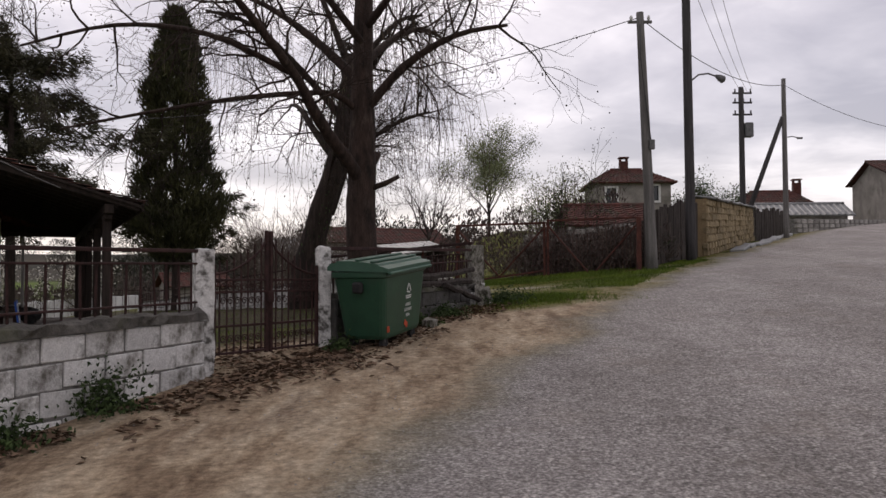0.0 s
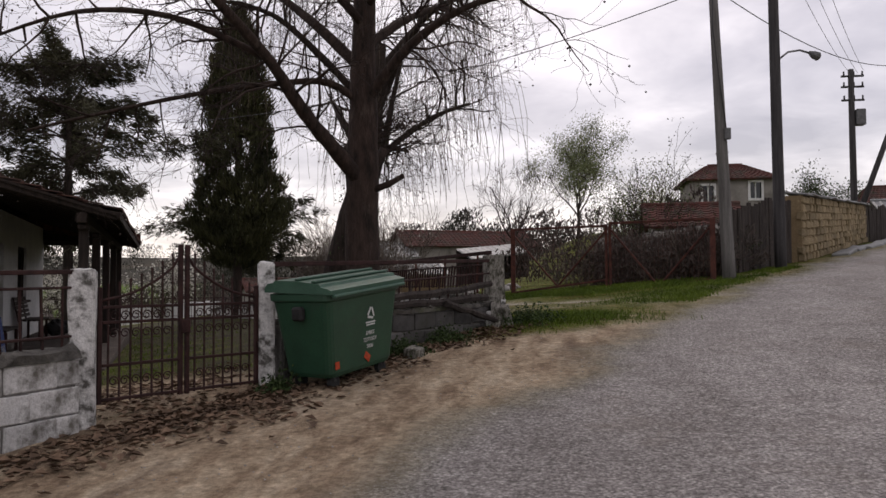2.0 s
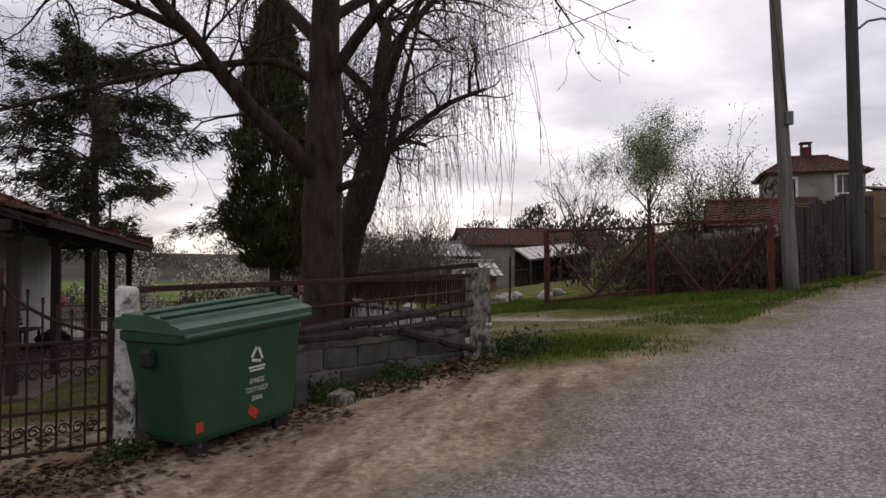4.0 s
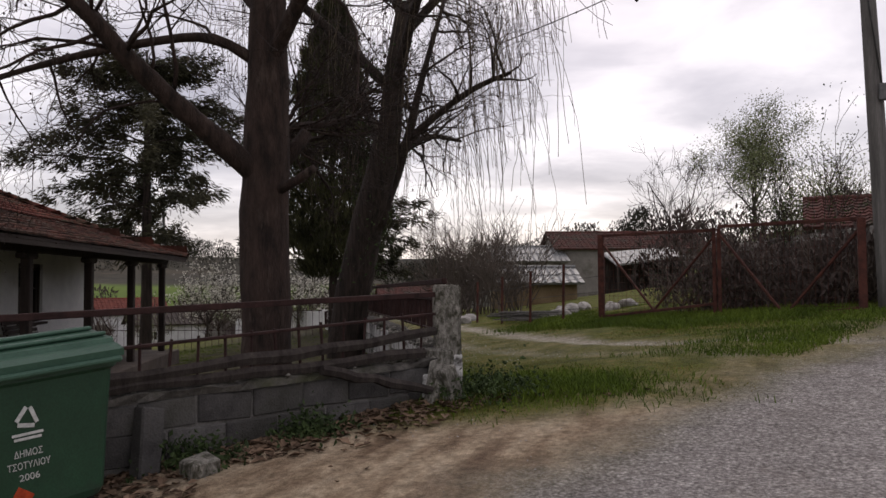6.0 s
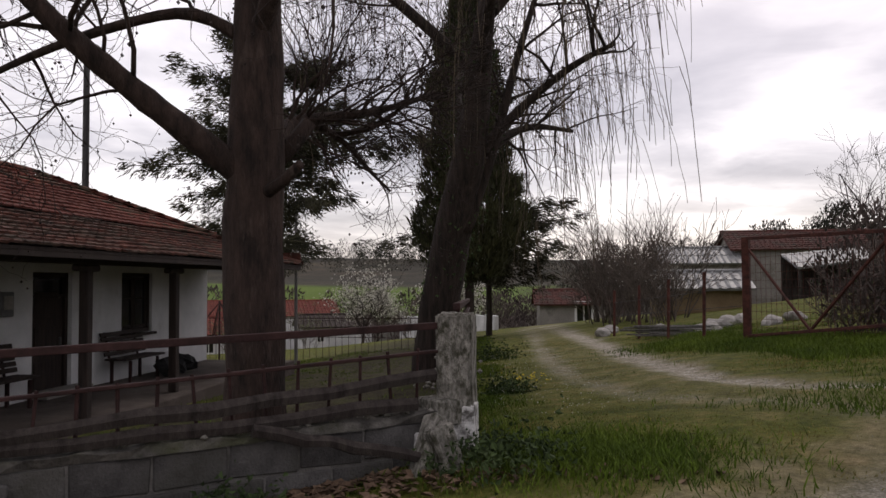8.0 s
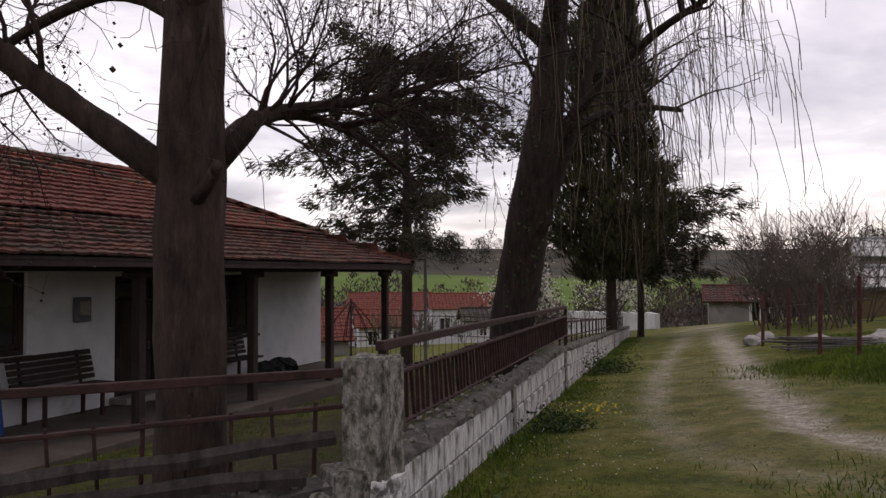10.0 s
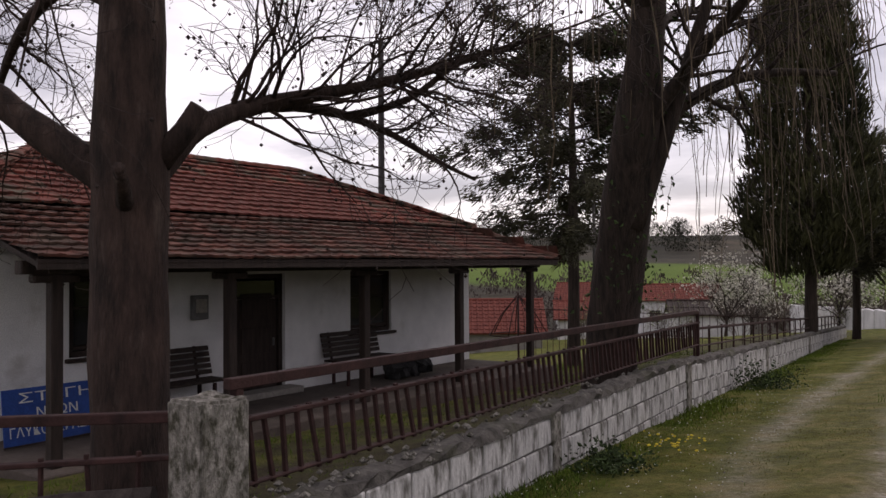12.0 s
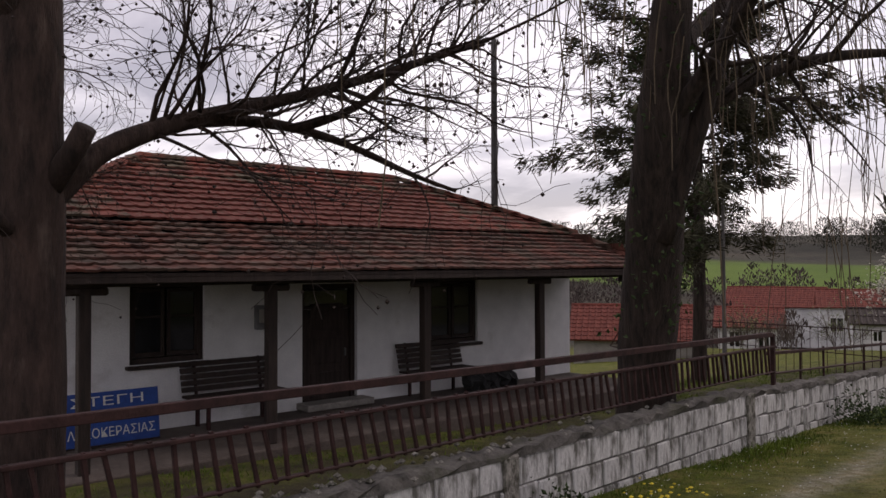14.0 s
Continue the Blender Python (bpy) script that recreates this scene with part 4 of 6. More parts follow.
for lo, hi in ((0.11, GW / 2 - 0.012), (GW / 2 + 0.012, GW - 0.10)):
    zb = 0.78
    hinge_left = lo < 0.5
    lf = part("gate_leaf", box_bm(((lo + hi) / 2, 0, zb + 0.03), (hi - lo - 0.085, 0.028, 0.024), 0.003), M_IRON, gate)
    for x in (lo + 0.02, hi - 0.02):
        tall = 2.06 if (x > lo + 0.1) == hinge_left else 1.70
        part("stile", box_bm((x, 0, (zb + tall) / 2), (0.036, 0.036, tall - zb), 0.004), M_IRON, lf)
    for z in (zb + 0.30, 1.42, 1.54):
        part("rail", box_bm(((lo + hi) / 2, 0, z), (hi - lo - 0.085, 0.028, 0.024), 0.003), M_IRON, lf)
    n = 7
    tops = []
    for k in range(n):
        f = (k + 1) / (n + 1)
        x = lo + (hi - lo) * f
        g = f if hinge_left else 1 - f
        top = 1.60 + 0.34 * g * g
        tops.append(Vector((x, 0, top)))
        b = bmesh.new()
        add_box(b, (x, 0.0, (zb + top + 0.09) / 2), (0.013, 0.013, top + 0.09 - zb - 0.02))
        add_box(b, (x, 0, top + 0.10), (0.022, 0.010, 0.05), None, 0.006)
        part("bar", b, M_IRON, lf)
    tube("top_bow", [Vector((lo + 0.02, 0, 1.585 if hinge_left else 1.97)), *tops, Vector((hi - 0.02, 0, 1.97 if hinge_left else 1.585))], 0.013, M_IRON, lf, 6)
    for k in range(n - 1):
        x = lo + (hi - lo) * (k + 1.5) / (n + 1)
        for zc in (1.33, 1.47, zb + 0.17):
            scroll(lf, (x, 0, zc), 0.042)
part("latch", box_bm((GW / 2, -0.03, 1.36), (0.09, 0.03, 0.12), 0.008), M_IRON, gate)


def fence_run(name, label, a, b, rails, bars, spacing, bar_top, bar_bot, lean=0.0, seed=0, flat=0.05, bar_w=0.018, posts=()):
    """Iron fence between a and b (plan): rails as (offset start, z at a, z at b, height), upright bars between two slanting lines."""
    d = (b - a)
    n = d.length
    f = thing(name, label, "fence", (a.x, a.y, 0), math.degrees(math.atan2(d.y, d.x)))
    rng = random.Random(seed)
    for s0, s1, z0, z1, h in rails:
        bar_between("rail", (s0, 0, z0), (s1, 0, z1), flat, h, M_IRON, f)
    if bars:
        cnt = int((bars[1] - bars[0]) / spacing)
        for k in range(cnt + 1):
            s = bars[0] + (bars[1] - bars[0]) * k / cnt
            q = s / n
            zt, zb = bar_top[0] + (bar_top[1] - bar_top[0]) * q, bar_bot[0] + (bar_bot[1] - bar_bot[0]) * q
            l = lean + rng.uniform(-0.015, 0.015)
            bar_between("bar", (s + l, rng.uniform(-0.008, 0.008), zb), (s - l, 0, zt + rng.uniform(-0.01, 0.01)), bar_w, bar_w, M_IRON, f, 0.002)
    for s, z0, z1 in posts:
        bar_between("post", (s, 0, z0), (s, 0, z1), 0.045, 0.045, M_IRON, f)
    return f


PW = Vector((-4.45, 2.4, 0))
nW = (P1 - PW).length
fence_run("wall_fence", "brown iron fence with upright bars on the whitewashed wall", PW, P1, [(0, nW - 0.1, 1.72, 1.82, 0.035), (0, nW - 0.1, 1.62, 1.70, 0.02), (0, nW - 0.1, 1.26, 1.33, 0.02)], (0.1, nW - 0.18), 0.165, (1.62, 1.70), (1.16, 1.24), posts=((1.5, 1.0, 1.74), (3.4, 1.0, 1.76)), seed=1)
nF = (PC - P2).length
front = fence_run("wall_fence", "leaning brown iron fence with gaps above the grey wall", P2, PC, [(0.08, nF - 0.12, 1.90, 2.00, 0.045), (0.08, nF - 0.12, 1.63, 1.83, 0.022)], (0.2, nF - 0.3), 0.2, (1.66, 1.86), (1.36, 1.50), posts=(), seed=2)
side = fence_run("wall_fence", "brown iron fence of leaning pickets above the lane wall", PC, S1, [(0.1, 8.1, 2.12, 2.00, 0.05), (0.2, 8.2, 1.95, 1.86, 0.022), (0.2, 8.2, 1.66, 1.58, 0.012)], (0.25, 8.15), 0.105, (1.97, 1.86), (1.64, 1.56), lean=0.03, seed=3, bar_w=0.022, posts=((0.16, 1.3, 2.1), (8.15, 1.2, 2.0)))
fence_run("wall_fence", "low brown pipe rail fence behind the lane wall", S1 + Vector((-0.12, -0.07, 0)), S2 + Vector((-0.12, -0.07, 0)), [(-0.7, 17.8, 1.76, 0.86, 0.035), (-0.7, 17.8, 1.52, 0.62, 0.02)], (-0.5, 17.6), 0.8, (1.76, 0.86), (1.20, 0.20), seed=4, bar_w=0.026)

# broken timbers and concrete stubs along the grey wall
f_rz = math.degrees(math.atan2(DF.y, DF.x))


def old_beam(a, b, w, label, seed):
    t = thing("timber", label, "timber", (P2.x, P2.y, 0), f_rz)
    rng = random.Random(seed)
    a, b = Vector(a), Vector(b)
    pts = [a.lerp(b, k / 8) + Vector((0, rng.uniform(-0.012, 0.012), rng.uniform(-0.015, 0.015))) for k in range(9)]
    v, f = [], []
    tube_data(pts, [w * rng.uniform(0.85, 1.12) for _ in pts], 6, v, f)
    pymesh("beam", v, f, M_OLDWOOD, t)
    return t


old_beam((1.05, -0.10, 1.49), (4.0, -0.06, 1.67), 0.05, "weathered round timber lying along the grey wall", 1)
old_beam((0.6, -0.10, 1.43), (3.85, -0.10, 1.50), 0.048, "weathered round timber lying on the wall's coping", 2)
old_beam((2.75, -0.18, 1.45), (3.95, -0.32, 1.17), 0.042, "broken timber hanging over the wall's edge", 3)


def stub(s, off, z0, h, w, tilt, roll, material, label):
    t = thing("concrete_stub", label, "rubble")
    t.matrix_basis = pose(P2.x, P2.y, 0, 0, 0, f_rz) @ pose(s, off, z0, roll, tilt, 8)
    rng = random.Random(int(s * 100))
    bm = bmesh.new()
    add_box(bm, (0, 0, h / 2), (w, w * 0.8, h), None, 0.012, 0.012, rng)
    part("broken_block", bm, material, t)


stub(1.35, -0.30, 0.72, 0.62, 0.16, 12, -14, M_GREYBLOCK, "broken concrete post leaning against the grey wall")
stub(1.62, -0.52, 0.78, 0.24, 0.2, -4, 6, M_POSTGREY, "short broken concrete block on the earth")
stub(3.72, -0.34, 0.98, 0.52, 0.15, 30, -12, M_POSTGREY, "broken concrete post leaning beside the corner pillar")
stub(3.98, -0.36, 1.0, 0.40, 0.17, -14, -8, M_POSTGREY, "chunk of broken concrete by the corner pillar")
stub(4.1, -0.02, 1.36, 0.16, 0.3, 3, 2, M_POSTGREY, "rough lump of grey concrete on the wall's end")
stub(3.96, -0.10, 1.06, 0.26, 0.26, 2, 3, M_POSTWHITE, "whitewashed lump of broken wall beside the corner pillar")
stub(2.1, -0.42, 0.82, 0.12, 0.22, 8, 12, M_POSTGREY, "flat lump of broken concrete on the earth")

# ---- poles and wires ----


def pole(name, label, at, z0, z1, r0, r1, lean, material, sides=10):
    t = thing(name, label, "utility pole", (at[0], at[1], z0 - 0.3))
    h = z1 - z0 + 0.3
    tube("shaft", [(lean[0] * k / 8, lean[1] * k / 8, h * k / 8) for k in range(9)], [r0 + (r1 - r0) * k / 8 for k in range(9)], material, t, sides)
    return t, h


p1, h1 = pole("utility_pole", "weathered grey timber utility pole leaning slightly", (4.76, 18.1), 1.75, 7.62, 0.135, 0.085, (-0.22, 0.0), M_POLE)
part("crossarm", box_bm((-0.22, 0, h1 - 0.22), (0.55, 0.06, 0.06), 0.006), M_POLE, p1)
for sx in (-0.2, 0.2):
    tube("insulator", [(-0.22 + sx, 0, h1 - 0.19), (-0.22 + sx, 0, h1 - 0.13), (-0.22 + sx, 0, h1 - 0.07)], [0.02, 0.04, 0.025], M_FRAMEWHITE, p1, 8)
part("junction_box", box_bm((-0.02, -0.14, 3.1), (0.12, 0.10, 0.22), 0.01), M_LAMP, p1)
tube("conduit", [(-0.04, -0.14, 3.2), (-0.16, -0.15, 4.2), (-0.26, -0.14, 5.2), (-0.24, -0.1, h1 - 0.3)], 0.012, M_WIRE, p1, 5)
p2, h2 = pole("street_lamp_pole", "tall dark timber pole with a street lamp on a bent arm", (6.28, 20.15), 1.95, 10.2, 0.13, 0.10, (-0.05, 0.0), M_POLEDARK)
tube("lamp_arm", [(0.0, 0, 4.85), (0.25, 0, 5.05), (0.5, 0, 5.08), (0.72, 0, 5.0)], 0.022, M_LAMP, p2, 6)
lampv, lampf = [], []
tube_data([Vector((0.68, 0, 5.03)), Vector((0.78, 0, 4.97)), Vector((0.88, 0, 4.92)), Vector((0.92, 0, 4.9))], [0.03, 0.085, 0.10, 0.05], 10, lampv, lampf)
pymesh("lamp_head", lampv, lampf, M_LAMP, p2, True)
for k, z in enumerate((7.5, 7.9)):
    part("crossarm", box_bm((0, 0, z), (1.0, 0.06, 0.06), 0.006), M_POLEDARK, p2)
p3, h3 = pole("transformer_pole", "dark timber pole carrying a small transformer box", (12.45, 33.0), 3.2, 9.45, 0.13, 0.10, (0.0, 0.0), M_POLEDARK)
part("transformer", box_bm((0.28, 0, 4.75), (0.34, 0.34, 0.6), 0.03), M_LAMP, p3)
for z in (5.4, 5.9, 6.3):
    part("crossarm", box_bm((0.05, 0, z), (0.8, 0.07, 0.07), 0.006), M_POLEDARK, p3)
    for sx in (-0.3, 0.05, 0.35):
        tube("insulator", [(0.05 + sx, 0, z + 0.03), (0.05 + sx, 0, z + 0.18)], [0.035, 0.03], M_POLEDARK, p3, 6)
p4, h4 = pole("braced_pole", "grey timber pole with a slanting brace and small lamp", (13.8, 32.0), 3.0, 9.55, 0.115, 0.085, (0, 0), M_POLE)
tube("brace", [(-1.65, 0.6, 0.5), (-0.05, 0.02, 5.3)], [0.11, 0.09], M_POLEDARK, p4, 8)
tube("lamp_arm", [(0, 0, 4.45), (0.3, 0, 4.5), (0.55, 0, 4.45)], 0.02, M_LAMP, p4, 6)
part("lamp_head", box_bm((0.62, 0, 4.43), (0.22, 0.12, 0.07), 0.02), M_LAMP, p4)
p5, h5 = pole("utility_pole", "dark slim utility pole behind the clubhouse", (-16.4, 20.7), -0.4, 8.9, 0.11, 0.08, (0, 0), M_POLEDARK)
part("crossarm", box_bm((0, 0, h5 - 0.12), (0.12, 0.3, 0.05), 0.006), M_POLEDARK, p5)
p6, h6 = pole("lamp_post", "slim grey lamp post beside the garden", (-13.6, 25.8), -0.5, 4.6, 0.055, 0.04, (0, 0), M_POLE)
part("lamp_head", box_bm((-0.15, 0, h6), (0.34, 0.12, 0.06), 0.02), M_LAMP, p6)


def wire(a, b, sag, r=0.012, label="overhead wire between poles"):
    w = thing("overhead_wire", label, "wire", group="overhead wires")
    a, b = Vector(a), Vector(b)
    tube("strand", [a.lerp(b, k / 14) - Vector((0, 0, sag * 4 * (k / 14) * (1 - k / 14))) for k in range(15)], r, M_WIRE, w, 4)


wire((4.5, 18.1, 7.5), (-9.0, 23.0, 6.2), 0.5)
wire((4.6, 18.1, 7.45), (13.8, 32.0, 9.3), 0.5)
wire((13.8, 32.0, 9.3), (27.0, 44.0, 9.6), 0.5)
for k in range(3):
    wire((6.28 + 0.3 * k, 20.15, 9.4 + 0.25 * k), (12.5 + 0.2 * k, 33.0, 9.2 + 0.1 * k), 0.3, 0.008)
    wire((6.28 + 0.3 * k, 20.15, 9.4 + 0.25 * k), (22.0, 12.0 + k, 10.5), 0.5, 0.008)
wire((-3.4, 4.4, 2.7), (-5.0, 10.4, 2.75), 0.03, 0.008, "thin wire to the porch eave")

# ---- rusty frame gate across the field ----
rg = thing("field_gate", "tall rusty iron frame gate with diagonal braces and wire mesh", "gate")
R0, R1, R2 = Vector((0.40, 21.55, 0)), Vector((2.52, 19.82, 0)), Vector((4.45, 18.12, 0))


def rp(p, z):
    return Vector((p.x, p.y, z))


for p, zb, zt, w in ((R0, 1.2, 2.98, 0.11), (R1, 1.3, 2.95, 0.06), (R1 + (R1 - R0).normalized() * 0.1, 1.3, 2.93, 0.06), (R2, 1.5, 2.92, 0.10)):
    bar_between("post", rp(p, zb), rp(p, zt), w, w, M_RUST, rg)
for a, b in ((R0, R1), (R1 + (R1 - R0).normalized() * 0.1, R2)):
    bar_between("top_rail", rp(a, 2.96), rp(b, 2.91), 0.05, 0.05, M_RUST, rg)
    bar_between("bottom_rail", rp(a, 1.42), rp(b, 1.72), 0.045, 0.045, M_RUST, rg)
    m0 = a.lerp(b, 0.5)
    bar_between("brace", rp(a, 2.85), rp(m0, 1.58), 0.035, 0.035, M_RUST, rg)
    bar_between("brace", rp(b, 2.80), rp(m0, 1.58), 0.035, 0.035, M_RUST, rg)
    mv, mf = [], []
    for k in range(1, 24):
        q = a.lerp(b, k / 24)
        tube_data([rp(q, 1.45), rp(q, 2.92)], [0.003, 0.003], 3, mv, mf, False)
    for k in range(1, 12):
        tube_data([rp(a, 1.45 + k * 0.12), rp(b, 1.50 + k * 0.12)], [0.003, 0.003], 3, mv, mf, False)
    mesh = pymesh("wire_mesh", mv, mf, M_RUST, rg)
    mesh["kind"] = "stuff"
fp = thing("wire_fence", "old wire fence on rusty thin posts beside the field gate", "fence")
for k in range(4):
    q = R0 + Vector((-1.05, 1.15, 0)) * (k + 1) * 0.95
    bar_between("post", (q.x, q.y, ground(q.x, q.y) - 0.2), (q.x + 0.03, q.y, 2.45 - 0.12 * k), 0.05, 0.05, M_RUST, fp)
for z in (1.6, 1.9, 2.2):
    q = R0 + Vector((-1.05, 1.15, 0)) * 3.8
    tube("wire_line", [(R0.x, R0.y, z), (q.x, q.y, z - 0.4)], 0.005, M_WIRE, fp, 3)

# ---- trees ----


class Tree:
    """Grows limbs and twigs from hand-placed boughs."""

    def __init__(self, seed, owner=None, bark=None):
        self.rng, self.owner, self.bark = random.Random(seed), owner, bark
        self.rmin = 0.0021
        self.lv, self.lf, self.tv, self.tf, self.tips = [], [], [], [], []

    def bough(self, pts, r0, r1, depth, sides=7):
        pts = [Vector(p) for p in pts]
        n = len(pts)
        fine = []
        for i in range(n - 1):
            p0, p1, p2, p3 = pts[max(i - 1, 0)], pts[i], pts[i + 1], pts[min(i + 2, n - 1)]
            for k in range(4):
                t = k / 4
                fine.append(0.5 * ((2 * p1) + (p2 - p0) * t + (2 * p0 - 5 * p1 + 4 * p2 - p3) * t * t + (3 * p1 - p0 - 3 * p2 + p3) * t ** 3))
        fine.append(pts[-1])
        m = len(fine)
        v, f = [], []
        tube_data(fine, [(r0 + (r1 - r0) * k / (m - 1)) * self.rng.uniform(0.93, 1.07) for k in range(m)], sides + 2, v, f)
        pymesh("limb", v, f, self.bark, self.owner, True)
        return fine

    def grow(self, p, d, length, r, depth, up=0.0, droop=0.0, spread=0.75, kids=(3, 5), wig=0.25, start=0.25):
        rng = self.rng
        steps = 6 if depth > 1 else 5
        if depth == 0:
            wig *= 1.5
        pts, q, d = [p.copy()], p.copy(), d.normalized()
        for k in range(steps):
            d = (d + Vector((rng.uniform(-wig, wig), rng.uniform(-wig, wig), rng.uniform(-wig, wig) + up - droop * (k / steps)))).normalized()
            q = q + d * (length / steps)
            pts.append(q.copy())
        radii = [max(self.rmin, r * (1 - 0.75 * k / steps)) for k in range(steps + 1)]
        if depth >= 2:
            tube_data(pts, radii, 5, self.lv, self.lf)
        else:
            tube_data(pts, radii, 3, self.tv, self.tf, False)
        if depth == 0:
            self.tips.append((pts[-1], d.copy()))
            return
        for _ in range(rng.randint(*kids)):
            f = rng.uniform(start, 1.0)
            i = min(int(f * steps), steps - 1)
            base = pts[i].lerp(pts[i + 1], f * steps - i)
            dd = (pts[i + 1] - pts[i]).normalized()
            side = dd.cross(Vector((rng.gauss(0, 1), rng.gauss(0, 1), rng.gauss(0, 1)))).normalized()
            nd = dd + side * spread * rng.uniform(0.7, 1.4)
            self.grow(base, nd, length * rng.uniform(0.45, 0.75), max(radii[i] * 0.55, 0.003), depth - 1, up, droop, spread, kids, wig, 0.15)

    def dress(self, pts, r, length, depth, count, first=0.2, **kw):
        rng = self.rng
        for _ in range(count):
            f = rng.uniform(first, 1.0)
            i = min(int(f * (len(pts) - 1)), len(pts) - 2)
            dd = (pts[i + 1] - pts[i]).normalized()
            side = dd.cross(Vector((rng.gauss(0, 1), rng.gauss(0, 1), rng.gauss(0, 1) + 0.6))).normalized()
            self.grow(pts[i], dd * 0.6 + side, length * rng.uniform(0.6, 1.2), r * rng.uniform(0.6, 1.0), depth, **kw)

    def finish(self, tree, limb_mat, twig_mat):
        pymesh("branchwork", self.lv, self.lf, limb_mat, tree, True)["kind"] = "stuff"
        pymesh("twig_haze", self.tv, self.tf, twig_mat, tree, False)["kind"] = "stuff"


def trunk_mesh(parent, pts, radii, material, seed, flare=1.5, sides=16):
    """A trunk with root flare, ridges and lumps."""
    v, f = [], []
    pts = [Vector(p) for p in pts]
    fine, rad = [], []
    for i in range(len(pts) - 1):
        for k in range(5):
            fine.append(pts[i].lerp(pts[i + 1], k / 5))
            rad.append(radii[i] + (radii[i + 1] - radii[i]) * k / 5)
    fine.append(pts[-1])
    rad.append(radii[-1])
    rad = [r * (1 + (flare - 1) * math.exp(-k * 1.1)) for k, r in enumerate(rad)]
    tube_data(fine, rad, sides, v, f)
    for i in range(len(v)):
        c = fine[min(i // sides, len(fine) - 1)]
        k = 1 + 0.10 * noise.noise(v[i] * 2.2 + Vector((seed, 0, 0))) + 0.05 * noise.noise(Vector((v[i].x * 9, v[i].y * 9, v[i].z * 2)))
        v[i] = Vector((c.x + (v[i].x - c.x) * k, c.y + (v[i].y - c.y) * k, v[i].z))
    return pymesh("trunk", v, f, material, parent, True)


def blobs(name, points, size, material, parent, rng, flat=1.0, kind="stuff"):
    """Small octahedral bits (seed balls, buds, blossoms)."""
    v, f = [], []
    for p in points:
        s = size * rng.uniform(0.7, 1.3)
        o = len(v)
        v += [p + Vector(q) * s for q in ((1, 0, 0), (-1, 0, 0), (0, 1, 0), (0, -1, 0), (0, 0, flat), (0, 0, -flat))]
        f += [(o + a, o + b, o + c) for a, b, c in ((0, 2, 4), (2, 1, 4), (1, 3, 4), (3, 0, 4), (2, 0, 5), (1, 2, 5), (3, 1, 5), (0, 3, 5))]
    ob = pymesh(name, v, f, material, parent)
    ob["kind"] = kind
    return ob


def leaves(name, centres, size, per, spread, material, parent, rng, hang=0.0):
    """Many small bent leaves round the centres."""
    v, f = [], []
    for c in centres:
        for _ in range(per):
            p = c + Vector((rng.gauss(0, spread), rng.gauss(0, spread), rng.gauss(0, spread)))
            a = Vector((rng.gauss(0, 1), rng.gauss(0, 1), rng.gauss(0, 1) - hang)).normalized()
            b = a.cross(Vector((rng.gauss(0, 1), rng.gauss(0, 1), rng.gauss(0, 1)))).normalized()
            s = size * rng.uniform(0.6, 1.4)
            n = a.cross(b) * s * 0.2
            o = len(v)
            v += [p, p + a * s * 0.5 + b * s * 0.28 + n, p + a * s, p + a * s * 0.5 - b * s * 0.28 + n]
            f += [(o, o + 1, o + 2), (o, o + 2, o + 3)]
    ob = pymesh(name, v, f, material, parent)
    ob["kind"] = "stuff"
    return ob


# plane tree inside the fence
T1 = Vector((-1.30, 12.82, 0))
t1 = thing("plane_tree", "tall bare plane tree with thick grey-brown trunk and seed balls", "tree", (T1.x, T1.y, 0))
trunk_mesh(t1, [(0, 0, 0.5), (0.0, 0, 1.6), (-0.02, 0, 2.8), (0.0, 0.0, 3.4), (0.0, 0.02, 5.0), (0.06, 0.05, 7.0), (0.1, 0.1, 9.0)], [0.255, 0.235, 0.24, 0.225, 0.17, 0.13, 0.08], M_BARK, 1.0, 1.35)
g1 = Tree(3, t1, M_BARK)
g1.rmin = 0.0024
b = g1.bough([(-0.02, -0.05, 3.12), (-0.24, -0.50, 3.47), (-0.44, -0.82, 3.75), (-0.62, -1.22, 4.08), (-0.80, -1.60, 4.45), (-1.25, -2.30, 5.05), (-1.75, -3.0, 5.6), (-2.3, -3.7, 6.1)], 0.118, 0.03, 3, 9)
g1.dress(b, 0.026, 1.5, 2, 26, 0.3, droop=0.10, up=0.04, kids=(4, 6), wig=0.36)
b = g1.bough([(0.0, 0.10, 3.16), (-0.14, 0.36, 3.49), (-0.34, 0.68, 3.70), (-0.44, 1.0, 3.82), (-0.40, 1.4, 3.92), (-0.32, 1.8, 4.02), (-0.32, 2.4, 4.22), (-0.40, 3.1, 4.5)], 0.092, 0.02, 3, 8)
g1.dress(b, 0.018, 1.25, 2, 40, 0.3, droop=0.06, up=0.06, kids=(4, 6), wig=0.36)
b = g1.bough([(-0.43, 0.92, 3.79), (-0.58, 1.3, 3.84), (-0.68, 1.7, 3.81), (-0.78, 2.1, 3.71), (-0.90, 2.6, 3.52), (-1.0, 3.0, 3.4)], 0.05, 0.014, 3)
g1.dress(b, 0.014, 0.75, 1, 18, 0.1, droop=0.10, kids=(4, 6), wig=0.36)
b = g1.bough([(-0.68, 1.7, 3.81), (-0.45, 2.1, 3.95), (-0.30, 2.5, 4.25), (-0.2, 3.0, 4.4)], 0.035, 0.012, 3)
g1.dress(b, 0.013, 0.8, 1, 12, 0.15, droop=0.06, kids=(4, 6), wig=0.36)
b = g1.bough([(0.0, 0.0, 4.2), (-0.4, -0.3, 4.46), (-1.0, -0.55, 4.42), (-2.0, -0.75, 4.28), (-3.2, -0.9, 4.05), (-4.4, -1.0, 3.8)], 0.06, 0.016, 3)
